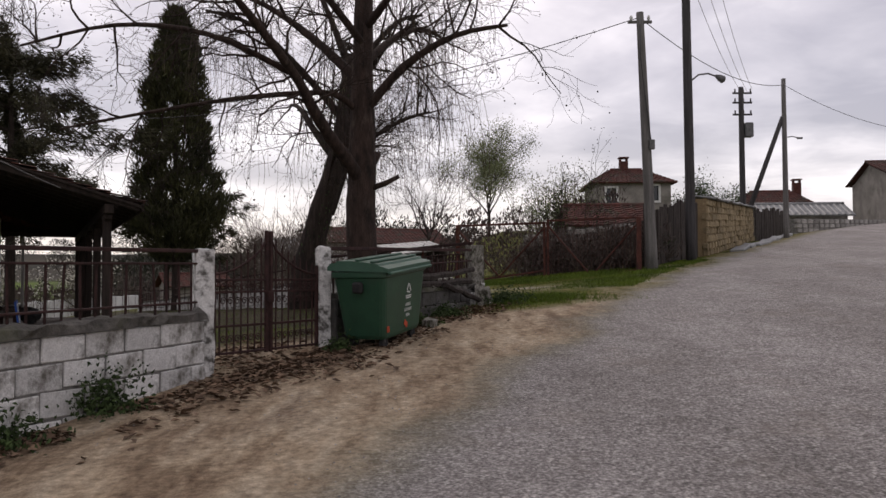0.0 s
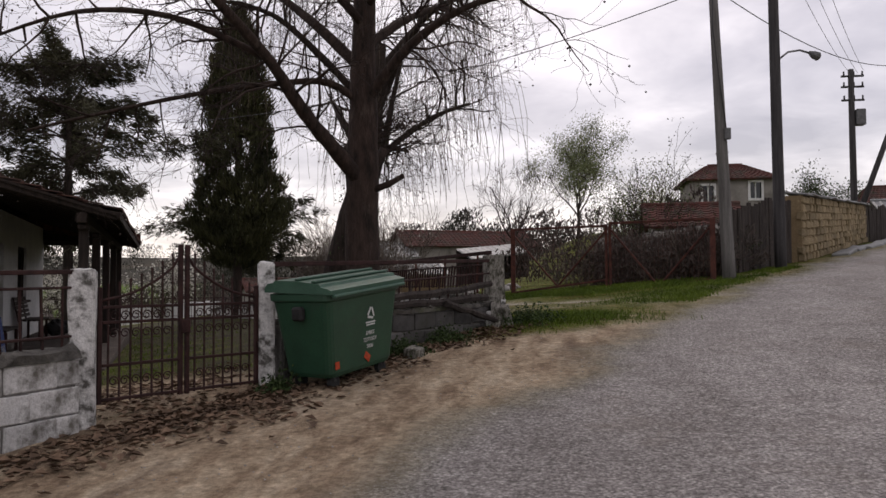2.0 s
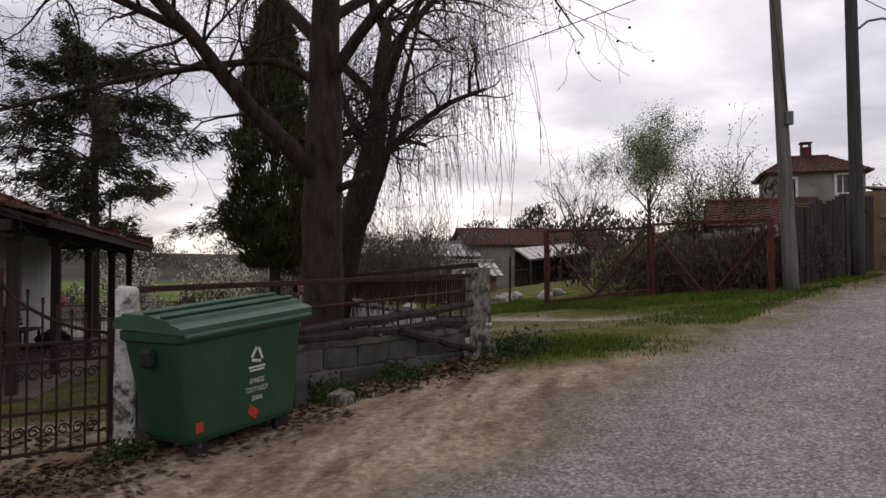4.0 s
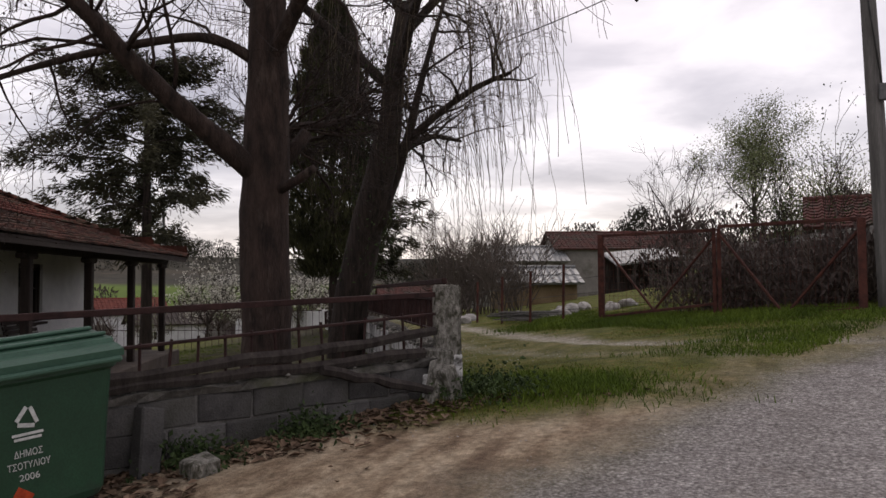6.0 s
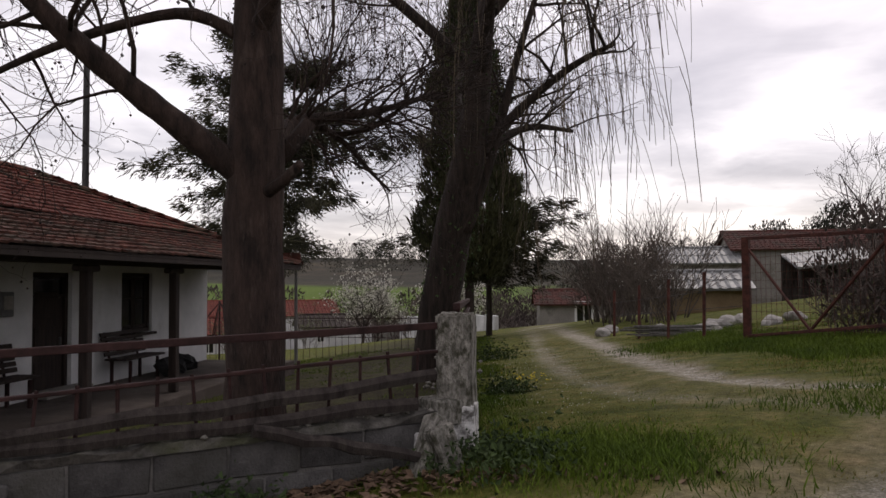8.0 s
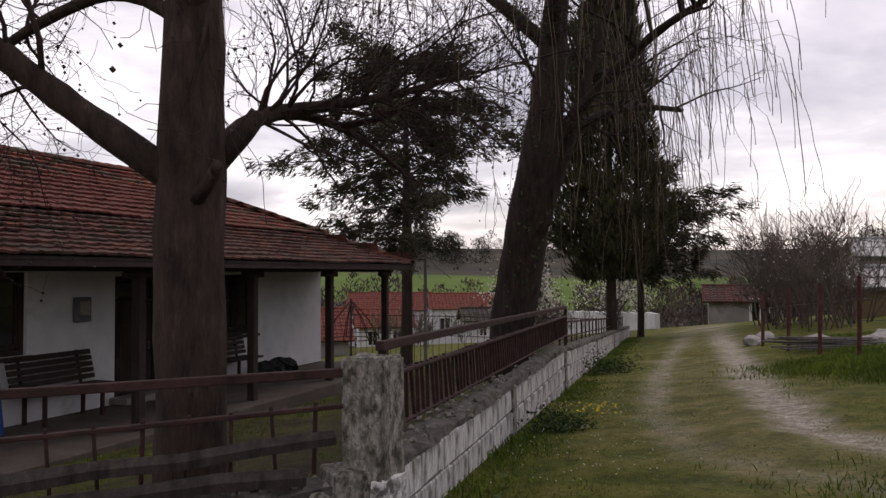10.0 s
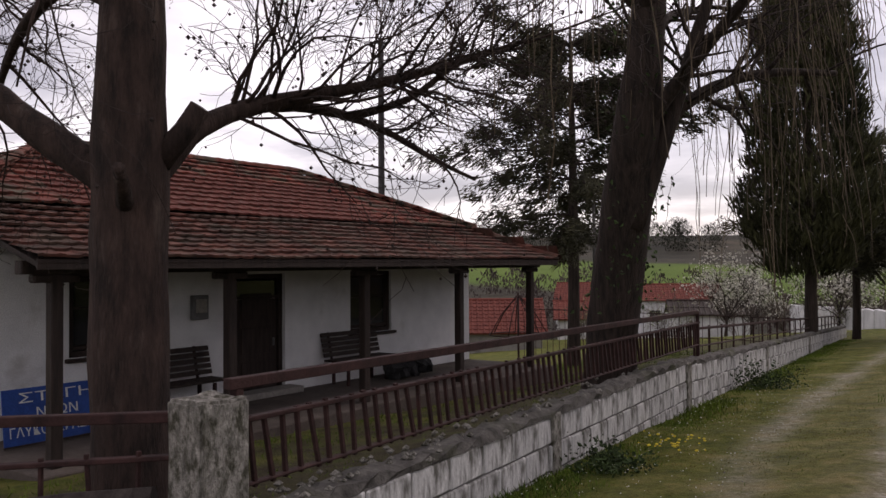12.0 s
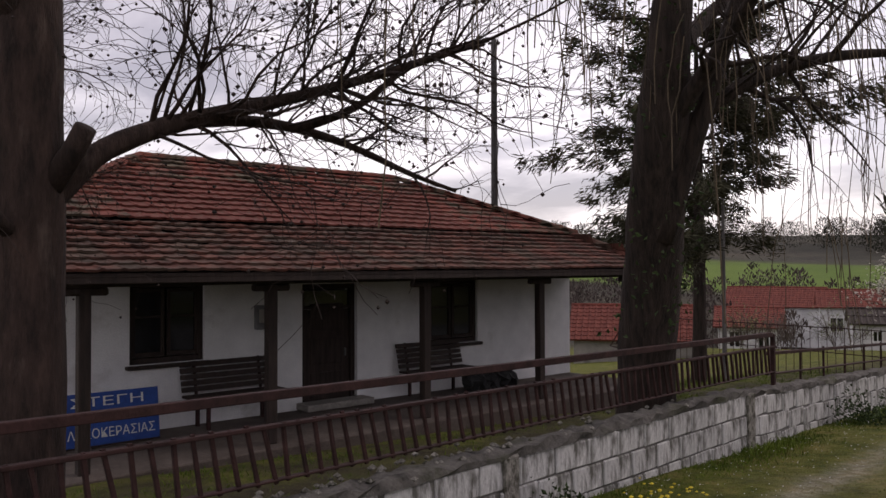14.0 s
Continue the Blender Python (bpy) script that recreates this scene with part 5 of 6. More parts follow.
g1.dress(b, 0.02, 1.2, 2, 12, 0.2, droop=0.14, up=0.03, kids=(4, 6), wig=0.36)
b = g1.bough([(-0.80, -1.60, 4.45), (-2.0, -1.7, 5.0), (-3.4, -1.5, 5.2), (-4.9, -1.2, 5.0)], 0.05, 0.018, 3)
g1.dress(b, 0.025, 1.5, 2, 12, 0.2, droop=0.12, up=0.05, kids=(4, 6), wig=0.36)
b = g1.bough([(-2.2, -3.6, 6.02), (-3.0, -4.2, 6.1), (-4.2, -4.6, 5.8)], 0.04, 0.015, 3)
g1.dress(b, 0.022, 1.4, 2, 14, 0.2, droop=0.12, up=0.05, kids=(4, 6), wig=0.36)
for pts, r in (
    ([(0, 0, 4.2), (0.7, -0.3, 4.9), (1.5, -0.6, 5.3), (2.3, -0.8, 5.4)], 0.09),
    ([(0, 0, 4.7), (-0.9, 0.4, 5.6), (-1.8, 0.8, 6.3), (-2.9, 1.0, 6.8)], 0.085),
    ([(0, 0, 5.0), (0.4, 1.0, 5.7), (0.9, 1.9, 6.2), (1.3, 2.8, 6.3)], 0.08),
    ([(0.05, 0, 5.6), (0.9, -0.9, 6.3), (1.7, -1.6, 6.8)], 0.075),
    ([(0.05, 0, 5.3), (-0.6, -1.0, 6.0), (-1.3, -2.0, 6.6)], 0.075),
    ([(0.06, 0.05, 6.4), (-0.8, 0.9, 7.4), (-1.4, 1.8, 8.2)], 0.07),
    ([(0.06, 0.05, 7.0), (0.9, 0.6, 8.0), (1.6, 1.2, 8.8)], 0.07),
    ([(0.08, 0.08, 8.0), (0.2, -0.8, 8.9), (0.3, -1.6, 9.6)], 0.06),
):
    b = g1.bough(pts, r, 0.025, 3, 6)
    g1.dress(b, 0.024, 1.5, 2, 11, 0.3, droop=0.10, up=0.04, kids=(4, 5), wig=0.36)
g1.finish(t1, M_BARK, M_TWIG)
blobs("seed_ball_scatter", [p - Vector((0, 0, g1.rng.uniform(0.02, 0.09))) for p, d in g1.tips if g1.rng.random() < 0.6], 0.0145, M_TWIG, t1, g1.rng)
tube("sawn_stub", [(0.04, 0.12, 3.24), (0.16, 0.30, 3.48), (0.22, 0.38, 3.62)], [0.085, 0.07, 0.066], M_BARK, t1, 9)
tube("sawn_stub", [(0.1, -0.04, 2.98), (0.4, -0.08, 3.08), (0.6, -0.12, 3.18)], [0.055, 0.045, 0.035], M_BARK, t1, 9)

# willow
T2 = Vector((-3.2, 18.0, 0))
t2 = thing("willow_tree", "old weeping willow with furrowed leaning trunk and hanging bare strands", "tree", (T2.x, T2.y, 0))
trunk_mesh(t2, [(0, 0, 0.2), (0.0, 0.0, 1.2), (0.22, -0.06, 2.2), (0.44, -0.13, 3.0), (0.72, -0.20, 3.8), (0.93, -0.24, 4.6), (1.02, -0.2, 5.6), (1.1, -0.1, 6.6)], [0.33, 0.30, 0.285, 0.27, 0.245, 0.20, 0.15, 0.10], M_BARK2, 5.0, 1.5)
g2 = Tree(8, t2, M_BARK2)
willow_ends = []
for pts, r in (
    ([(0.15, 0.15, 3.0), (0.5, 0.6, 4.2), (0.7, 1.0, 5.6), (0.9, 1.5, 7.0)], 0.105),
    ([(0.25, 0.28, 3.9), (0.9, 0.5, 4.6), (1.7, 0.5, 5.1), (2.4, 0.4, 5.3)], 0.085),
    ([(0.3, 0.3, 4.2), (-0.3, 0.9, 5.0), (-0.8, 1.8, 5.7), (-1.2, 2.8, 6.0)], 0.11),
    ([(0.25, 0.25, 3.8), (0.45, 1.0, 4.4), (0.5, 1.9, 4.7), (0.7, 2.8, 4.75)], 0.09),
    ([(0.4, 0.4, 5.0), (1.0, -0.3, 5.9), (1.6, -1.0, 6.5), (2.2, -1.6, 6.7)], 0.10),
    ([(0.4, 0.4, 5.2), (-0.5, -0.2, 6.2), (-1.3, -0.8, 6.9), (-2.2, -1.2, 7.1)], 0.10),
    ([(0.45, 0.5, 6.0), (1.2, 1.2, 7.2), (1.7, 1.6, 7.8), (2.2, 1.9, 8.0)], 0.09),
    ([(0.5, 0.55, 6.5), (0.0, 0.3, 7.8), (-0.6, 0.2, 8.6)], 0.09),
    ([(0.45, 0.5, 6.2), (0.3, 1.6, 7.2), (0.2, 2.6, 7.6)], 0.08),
):
    pts = [(x + 0.52, y - 0.52 if z > 3.5 else y - 0.3, z) for x, y, z in pts]
    b = g2.bough(pts, r, 0.03, 3, 6)
    g2.dress(b, 0.03, 1.5, 2, 10, 0.3, droop=0.22, up=0.06, kids=(3, 5))
g2.finish(t2, M_BARK2, M_TWIG)
sv, sf = [], []
rng2 = g2.rng
for p, d in g2.tips:
    for _ in range(2):
        if rng2.random() < 0.76:
            continue
        ln = rng2.uniform(0.4, 1.7)
        q, pts = p.copy(), [p.copy()]
        dx, dy = d.x * 0.35 + rng2.uniform(-0.1, 0.1), d.y * 0.35 + rng2.uniform(-0.1, 0.1)
        for k in range(1, 6):
            q = q + Vector((dx * (1 - k / 6), dy * (1 - k / 6), -1.0)) * (ln / 5)
            q += Vector((rng2.uniform(-0.03, 0.03), rng2.uniform(-0.03, 0.03), 0))
            if q.z < 1.9:
                break
            pts.append(q.copy())
        if len(pts) > 2:
            tube_data(pts, [0.0045] * len(pts), 3, sv, sf, False)
pymesh("strand_curtain", sv, sf, M_STRAND, t2)["kind"] = "stuff"
ivy = []
for _ in range(170):
    z = rng2.uniform(2.2, 6.2)
    k = (z - 0.2) / 6.4
    a = rng2.uniform(0, 6.28)
    ivy.append(Vector((1.15 * k + math.cos(a) * 0.3, -0.25 * k + math.sin(a) * 0.3, z)))
leaves("ivy", ivy[:110], 0.06, 6, 0.09, M_GREENBUSH, t2, rng2, 0.6)["label"] = "olive-green ivy on the trunk"


def conifer(name, label, at, z0, crown0, top, width, seed, columnar, material, trunk_r):
    """A conifer: whorls of drooping boughs clad in short needle sprays, uneven and with gaps; or a dense column of upright sprays."""
    t = thing(name, label, "tree", (at[0], at[1], 0))
    rng = random.Random(seed)
    trunk_mesh(t, [(0, 0, z0 - 0.3), (0.05, 0.0, (z0 + crown0) / 2), (0, 0.05, crown0 + 1), (0, 0, top - 0.3)], [trunk_r, trunk_r * 0.8, trunk_r * 0.65, 0.03], M_BARK2, seed, 1.3, 10)
    v, f, cl = [], [], []
    h = top - crown0
    if columnar:
        for _ in range(1700):
            k = rng.random() ** 0.9
            z = crown0 + h * k
            prof = width * (min(1.0, (k + 0.08) * 5) * (1 - k) ** 0.55) * (0.8 + 0.28 * noise.noise((math.sin(k * 9), k * 6, seed)))
            a = rng.uniform(0, 2 * math.pi)
            rr = prof * math.sqrt(rng.uniform(0.15, 1.0)) * (1 + 0.25 * noise.noise((math.cos(a) * 1.5, math.sin(a) * 1.5, z * 0.9)))
            cl.append((Vector((math.cos(a) * rr, math.sin(a) * rr, z)), Vector((math.cos(a) * 0.35, math.sin(a) * 0.35, 1.0)), rng.uniform(0.3, 0.55)))
    else:
        for w in range(int(h / 0.34)):
            z = crown0 + w * 0.34 + rng.uniform(-0.3, 0.3)
            k = (z - crown0) / h
            for j in range(rng.randint(4, 8)):
                a = rng.uniform(0, 2 * math.pi)
                if noise.noise((math.cos(a) * 2.0, math.sin(a) * 2.0, z * 1.1 + seed)) < -0.08:
                    continue
                ln = width * (0.30 + 0.55 * math.sin(math.pi * min(0.97, 0.18 + 0.72 * k)) ** 0.8) * (1 - max(0, k - 0.7) * 2.2) * rng.uniform(0.4, 1.15) * (0.75 + 0.6 * noise.noise((math.cos(a) * 1.2, math.sin(a) * 1.2, z * 0.8 + seed))) + 0.25
                rise = rng.uniform(0.05, 0.6)
                pts = [Vector((math.cos(a) * ln * s, math.sin(a) * ln * s, z + ln * (rise * s - 0.42 * s * s + 0.16 * s ** 3))) for s in (0, 0.25, 0.5, 0.75, 1.0)]
                tube_data(pts, [0.03, 0.025, 0.018, 0.012, 0.006], 4, v, f, False)
                n = int(ln * 9) + 2
                for q in range(n):
                    s = 0.2 + 0.8 * q / n
                    i = min(int(s * 4), 3)
                    c = pts[i].lerp(pts[i + 1], s * 4 - i)
                    sd = Vector((-math.sin(a), math.cos(a), 0)) * rng.choice((-1, 1)) * rng.uniform(0.3, 1.0)
                    cl.append((c + Vector((rng.gauss(0, 0.09), rng.gauss(0, 0.09), rng.gauss(-0.10, 0.17))), (pts[i + 1] - pts[i]).normalized() + sd + Vector((0, 0, rng.uniform(-0.9, 0.15))), rng.uniform(0.22, 0.48)))
    if v:
        pymesh("boughwork", v, f, M_BARK2, t)["kind"] = "stuff"
    nv, nf = [], []
    for c, d, ln in cl:
        d = d.normalized()
        for _ in range(24 if columnar else 30):
            b = c + Vector((rng.gauss(0, 0.11), rng.gauss(0, 0.11), rng.gauss(0, 0.09)))
            dd = (d + Vector((rng.gauss(0, 0.35), rng.gauss(0, 0.35), rng.gauss(0, 0.35)))).normalized()
            sdv = dd.cross(Vector((rng.gauss(0, 1), rng.gauss(0, 1), rng.gauss(0, 1)))).normalized() * ln * (0.055 if columnar else 0.052)
            tip = b + dd * ln * rng.uniform(0.4, 0.85)
            m = b.lerp(tip, 0.45)
            o = len(nv)
            nv += [b, m + sdv, tip, m - sdv]
            nf += [(o, o + 1, o + 2), (o, o + 2, o + 3)]
    pymesh("foliage", nv, nf, material, t)["kind"] = "stuff"
    return t


fir = conifer("fir_tree", "dark ragged fir tree with drooping boughs beside the clubhouse", (-13.7, 25.14), -0.4, 3.35, 9.4, 5.2, 4, False, M_NEEDLE, 0.2)
for dx, dy, dz in ((-0.30, -0.28, 0.42), (-0.42, -0.36, 0.18), (0.20, -0.16, 0.34)):
    tube("sawn_limb", [(0.02, -0.02, 2.95), (dx * 0.6, dy * 0.6, 2.95 + dz * 0.5), (dx, dy, 2.95 + dz)], [0.10, 0.085, 0.075], M_BARK2, fir, 8)
conifer("cypress_tree", "dense dark green cypress beyond the lane wall", (-10.05, 29.88), -0.5, 2.3, 11.6, 2.45, 6, True, M_CYPRESS, 0.2)
conifer("fir_tree", "broad low dark fir tree beside the cypress", (-11.9, 34.2), -0.7, 2.6, 6.6, 4.0, 9, False, M_NEEDLE, 0.15)

# ---- village buildings further off ----


def corrugated(q, rows, cols, amp, step, material, parent, name="roof", t=0.06):
    """A tiled or ribbed roof plane on the quad (eave left, eave right, top right, top left): ribs across, a step at each course."""
    a, b, c, d = [Vector(p) for p in q]
    n = (b - a).cross(d - a).normalized()
    v, f = [], []
    for r in range(rows):
        for e in (0, 1):
            k = (r + e) / rows
            for i in range(cols * 4 + 1):
                s = i / (cols * 4)
                p = a.lerp(d, k).lerp(b.lerp(c, k), s)
                v.append(p + n * (amp * max(0, math.sin(i * math.pi / 2)) + (step if e == 0 else 0.0) + t))
    w = cols * 4 + 1
    for r in range(rows):
        o = r * 2 * w
        for i in range(w - 1):
            f.append((o + i, o + i + 1, o + w + i + 1, o + w + i))
            if r:
                f.append((o - w + i, o - w + i + 1, o + i + 1, o + i))
    o = len(v)
    v += [a, b, c, d]
    f.append((o + 3, o + 2, o + 1, o))
    f += [(o, o + 1, w - 1, 0)]
    return pymesh(name, v, f, material, parent)


def village_house(label, at, rz, w, d, z0, ze, zr, wall, roofm, windows=(), hip=0.0, chimney=None, over=0.3, rows=9, name="village_house", category="house"):
    """A house with pitched roof; ridge along its width; windows are (x, z, width, height) on the front (negative y)."""
    h = thing(name, label, category, (at[0], at[1], 0), rz)
    holes = [(x - ww / 2, x + ww / 2, z - hh / 2, z + hh / 2) for x, z, ww, hh in windows]
    wall_with_holes("front_wall", -w / 2, w / 2, z0, ze, 0.3, holes, wall, h, Matrix.Translation((0, -d / 2, 0)))
    for sx in (-1, 1):
        m = Matrix.Translation((sx * (w / 2 - 0.15), 0, 0))
        v = [(-0.15, -d / 2 + 0.3, z0), (-0.15, d / 2 - 0.3, z0), (-0.15, d / 2 - 0.3, ze), (-0.15, 0, zr - 0.05 if not hip else ze), (-0.15, -d / 2 + 0.3, ze)]
        v = [m @ Vector(p) for p in v] + [m @ Vector((0.15, p[1], p[2])) for p in v]
        pymesh("gable_wall", v, [(0, 4, 3, 2, 1), (5, 6, 7, 8, 9)] + [(i, (i + 1) % 5, 5 + (i + 1) % 5, 5 + i) for i in range(5)], wall, h)
    part("back_wall", box_bm((0, d / 2 - 0.15, (z0 + ze) / 2), (w, 0.3, ze - z0)), wall, h)
    o = over
    el, er = -w / 2 - o, w / 2 + o
    fall = (zr - ze) / (d / 2) * o
    yl = d / 2 + o
    rl, rr = -w / 2 - o + hip * (w / 2 + o), w / 2 + o - hip * (w / 2 + o)
    cols = max(4, int(w / 0.28))
    corrugated([(el, -yl, ze - fall), (er, -yl, ze - fall), (rr, 0, zr), (rl, 0, zr)], rows, cols, 0.05, 0.03, roofm, h)
    corrugated([(er, yl, ze - fall), (el, yl, ze - fall), (rl, 0, zr), (rr, 0, zr)], rows, cols, 0.05, 0.03, roofm, h)
    if hip:
        corrugated([(er, -yl, ze - fall), (er, yl, ze - fall), (rr, 0.01, zr), (rr, 0, zr)], rows, cols, 0.05, 0.03, roofm, h)
        corrugated([(el, yl, ze - fall), (el, -yl, ze - fall), (rl, 0, zr), (rl, 0.01, zr)], rows, cols, 0.05, 0.03, roofm, h)
    tube("ridge", [(rl, 0, zr + 0.07), (rr, 0, zr + 0.07)], 0.10, roofm, h, 6)
    for x, z, ww, hh in windows:
        fr = bmesh.new()
        yf = -d / 2 - 0.02
        for c, s in (((x - ww / 2 - 0.03, yf, z), (0.12, 0.06, hh + 0.2)), ((x + ww / 2 + 0.03, yf, z), (0.12, 0.06, hh + 0.2)), ((x, yf, z + hh / 2 + 0.04), (ww - 0.06, 0.06, 0.12)), ((x, yf, z - hh / 2 - 0.04), (ww - 0.06, 0.08, 0.12))):
            add_box(fr, c, s)
        wd = part("window", fr, M_FRAMEWHITE, h, "white window surround")
        part("pane", box_bm((x, -d / 2 + 0.12, z), (ww, 0.01, hh)), M_GLASS, wd)
        part("mullion", box_bm((x, -d / 2 + 0.09, z), (0.06, 0.04, hh)), M_FRAMEWHITE, wd)
    if chimney:
        cx, cy, zc = chimney
        ch = part("chimney", box_bm((cx, cy, zc - 0.9), (0.5, 0.5, 1.6), 0.02), M_RUST, h, "brick chimney stack")
        part("chimney_cap", box_bm((cx, cy, zc + 0.12), (0.62, 0.62, 0.08), 0.02), M_RUST, ch)
        for sx in (-0.2, 0.2):
            part("cap_leg", box_bm((cx + sx, cy, zc - 0.01), (0.09, 0.4, 0.2)), M_RUST, ch)
    return h


village_house("small grey plastered house with tiled hip roof and brick chimney", (11.2, 48.6), -2, 4.4, 4.2, 2.4, 7.15, 8.05, M_PLASTER, M_TILE_DARK, ((-1.25, 6.25, 0.62, 1.05), (1.2, 6.45, 0.62, 0.9)), 0.62, (-0.1, 0.2, 8.75))
village_house("grey rubble outbuilding with old red tiled roof behind the field gate", (6.0, 29.6), -3, 2.6, 2.4, 1.2, 3.5, 4.15, M_GREYSTONE, M_TILE_DARK, name="outbuilding", category="outbuilding")
village_house("pale farmhouse with long dark red tiled roof beyond the field", (-5.0, 60.0), 26, 9.6, 5.0, -0.5, 4.15, 5.2, M_PLASTER, M_TILE_DARK)
village_house("low shed with pale metal roof beside the farmhouse", (-10.4, 55.6), 26, 4.2, 4.0, -0.5, 3.35, 4.2, M_PLASTER, M_SHEET, rows=2, name="shed", category="shed")
village_house("ochre mud-brick shed with shallow grey roof", (-5.6, 39.2), 26, 3.2, 2.6, 0.0, 2.05, 2.6, M_MUD, M_SHEET, over=0.25, rows=2, name="shed", category="shed")
village_house("small grey-walled store at the end of the lane", (-15.0, 48.0), 30, 3.4, 3.0, -0.6, 1.2, 1.8, M_PLASTER, M_TILE_DARK, ((0.6, 0.7, 0.8, 1.0),), name="store", category="outbuilding")
village_house("red-roofed house on the rise beyond the wall", (22.0, 53.5), -10, 4.6, 5.0, 3.5, 6.0, 7.2, M_PLASTER, M_TILE_DARK, (), 0.5, (1.7, 0.0, 7.9))
village_house("grey plastered house on the rise beside the road", (28.3, 47.0), -8, 5.6, 6.0, 3.5, 7.3, 8.3, M_PLASTER, M_TILE_DARK, ((-1.0, 6.0, 0.8, 1.0), (1.2, 6.0, 0.8, 1.0)))
village_house("long low shed with striped metal roof along the road", (20.2, 45.2), -4, 4.4, 2.4, 3.2, 5.0, 5.6, M_GREYSTONE, M_SHEET, rows=1, name="shed", category="shed")
valley = (
    ((-35.0, 34.5), 62, 6.0, 5.0, -0.9, 0.55, M_PLASTER, ()), ((-38.5, 44.0), 55, 3.4, 4.0, -0.8, 0.1, M_WHITEWALL, ((-0.8, -1.6, 0.6, 0.9), (0.8, -1.6, 0.6, 0.9))),
    ((-47.0, 60.0), 52, 6.2, 5.0, -0.35, 0.75, M_WHITEWALL, ((-2.0, -1.7, 0.9, 1.0), (1.5, -1.7, 0.9, 1.0))), ((-60.0, 62.0), 48, 8.0, 6.0, -0.9, 0.6, M_WHITEWALL, ()),
)
for at, rz, w, d, ze, zr, wm, wins in valley:
    village_house("red-roofed village house in the valley behind the clubhouse", at, rz, w, d, -4.5, ze, zr, wm, M_TILE_FAR, wins)
village_house("low white building with dark roof beyond the garden", (-36.0, 52.5), 52, 5.0, 3.0, -4.0, -0.7, 0.0, M_WHITEWALL, M_DARKWOOD, ((-1.2, -1.5, 0.5, 0.6),), rows=2, name="store", category="outbuilding")
white_wall = thing("white_garden_wall", "long low white rendered wall in panels beyond the yard", "wall", (-34.0, 58.0, 0), -42.4)
for k in range(14):
    u = 0.9 + 1.78 * k
    gx, gy = -34.0 + 0.738 * u, 58.0 - 0.674 * u
    zt, zb = -0.25 + 0.075 * k, min(ground(gx, gy) - 0.2, -1.6 + 0.06 * k)
    part("wall_panel", box_bm((u, 0, (zt + zb) / 2), (1.66, 0.2, zt - zb), 0.02), M_WHITEWALL, white_wall)

# lean-to with posts
lt = thing("lean_to", "open timber lean-to with sagging grey sheet roof", "shed", (-1.8, 45.2, 0), 24)
corrugated([(-1.6, -1.4, 2.75), (1.7, -1.4, 3.15), (1.7, 1.4, 3.7), (-1.6, 1.4, 3.4)], 1, 10, 0.03, 0.02, M_SHEET, lt)
for k in range(5):
    part("post", box_bm((-1.5 + k * 0.75, -1.3, 2.0), (0.1, 0.1, 1.6), 0.01), M_OLDWOOD, lt)
part("back_board", box_bm((0, 1.35, 2.2), (3.2, 0.08, 2.4)), M_OLDWOOD, lt)
part("side_board", box_bm((1.6, 0, 2.2), (0.08, 2.6, 2.2)), M_OLDWOOD, lt)

# ---- stone wall, boards and kerb up the road ----


def stone_wall(label, a, b, z0, z1, material, seed, h=0.17, l=0.36, name="stone_wall"):
    rng = random.Random(seed)
    a, b = Vector((*a, 0)), Vector((*b, 0))
    n = (b - a).length
    w = thing(name, label, "wall", (a.x, a.y, 0), math.degrees(math.atan2(b.y - a.y, b.x - a.x)))
    zm = lambda s, k: z0[0] + (z0[1] - z0[0]) * s / n + k * (z1[0] + (z1[1] - z1[0]) * s / n - z0[0] - (z0[1] - z0[0]) * s / n)
    core = [Vector((s, y, zm(s, k))) for s in (0, n) for k in (0, 1) for y in (-0.2, 0.2)]
    pymesh("core", core, [(0, 1, 3, 2), (4, 6, 7, 5), (0, 4, 5, 1), (2, 3, 7, 6), (0, 2, 6, 4), (1, 5, 7, 3)], M_MORTAR if material is M_GREYSTONE else M_MUD, w)
    protos = []
    for i in range(6):
        r2 = random.Random(seed * 7 + i)
        bm = box_bm((0, 0, 0), (l * r2.uniform(0.75, 1.0), 0.14, h * r2.uniform(0.8, 0.97)), 0.02, 0.02, None, r2)
        me = bpy.data.meshes.new("stone")
        bm.to_mesh(me)
        bm.free()
        me.materials.append(material)
        protos.append(me)
    rows = int((z1[0] - z0[0]) / h)
    for r in range(rows):
        s = rng.uniform(0.1, 0.25)
        while s < n - 0.15:
            shared("stone", rng.choice(protos), w, pose(s, -0.17, zm(s, (r + 0.5) / rows), rng.uniform(-4, 4), rng.uniform(-4, 4), rng.uniform(-5, 5)))
            s += l * rng.uniform(0.9, 1.1)
    return w, n, zm


stone_wall("pale grey rubble wall of a ruined yard behind the field gate", (2.7, 26.6), (6.4, 25.9), (1.5, 1.9), (2.95, 3.35), M_GREYSTONE, 5, 0.2, 0.4)
yw, yn, yz = stone_wall("yellowish rubble stone wall capped with grey slabs", (7.2, 22.4), (12.1, 31.6), (2.1, 3.0), (3.75, 4.25), M_STONE, 3, 0.2, 0.42)
for k in range(14):
    rr = random.Random(k)
    s = (k + 0.5) * yn / 14
    part("cap_slab", box_bm((s, -0.05, yz(s, 1) + 0.05), (yn / 14 * 1.05, 0.62, 0.05), 0.012, 0.015, pose(0, 0, 0, 5 + rr.uniform(-4, 4), -3 + rr.uniform(-4, 4), rr.uniform(-6, 6)).to_3x3(), rr), M_SHEET, yw)


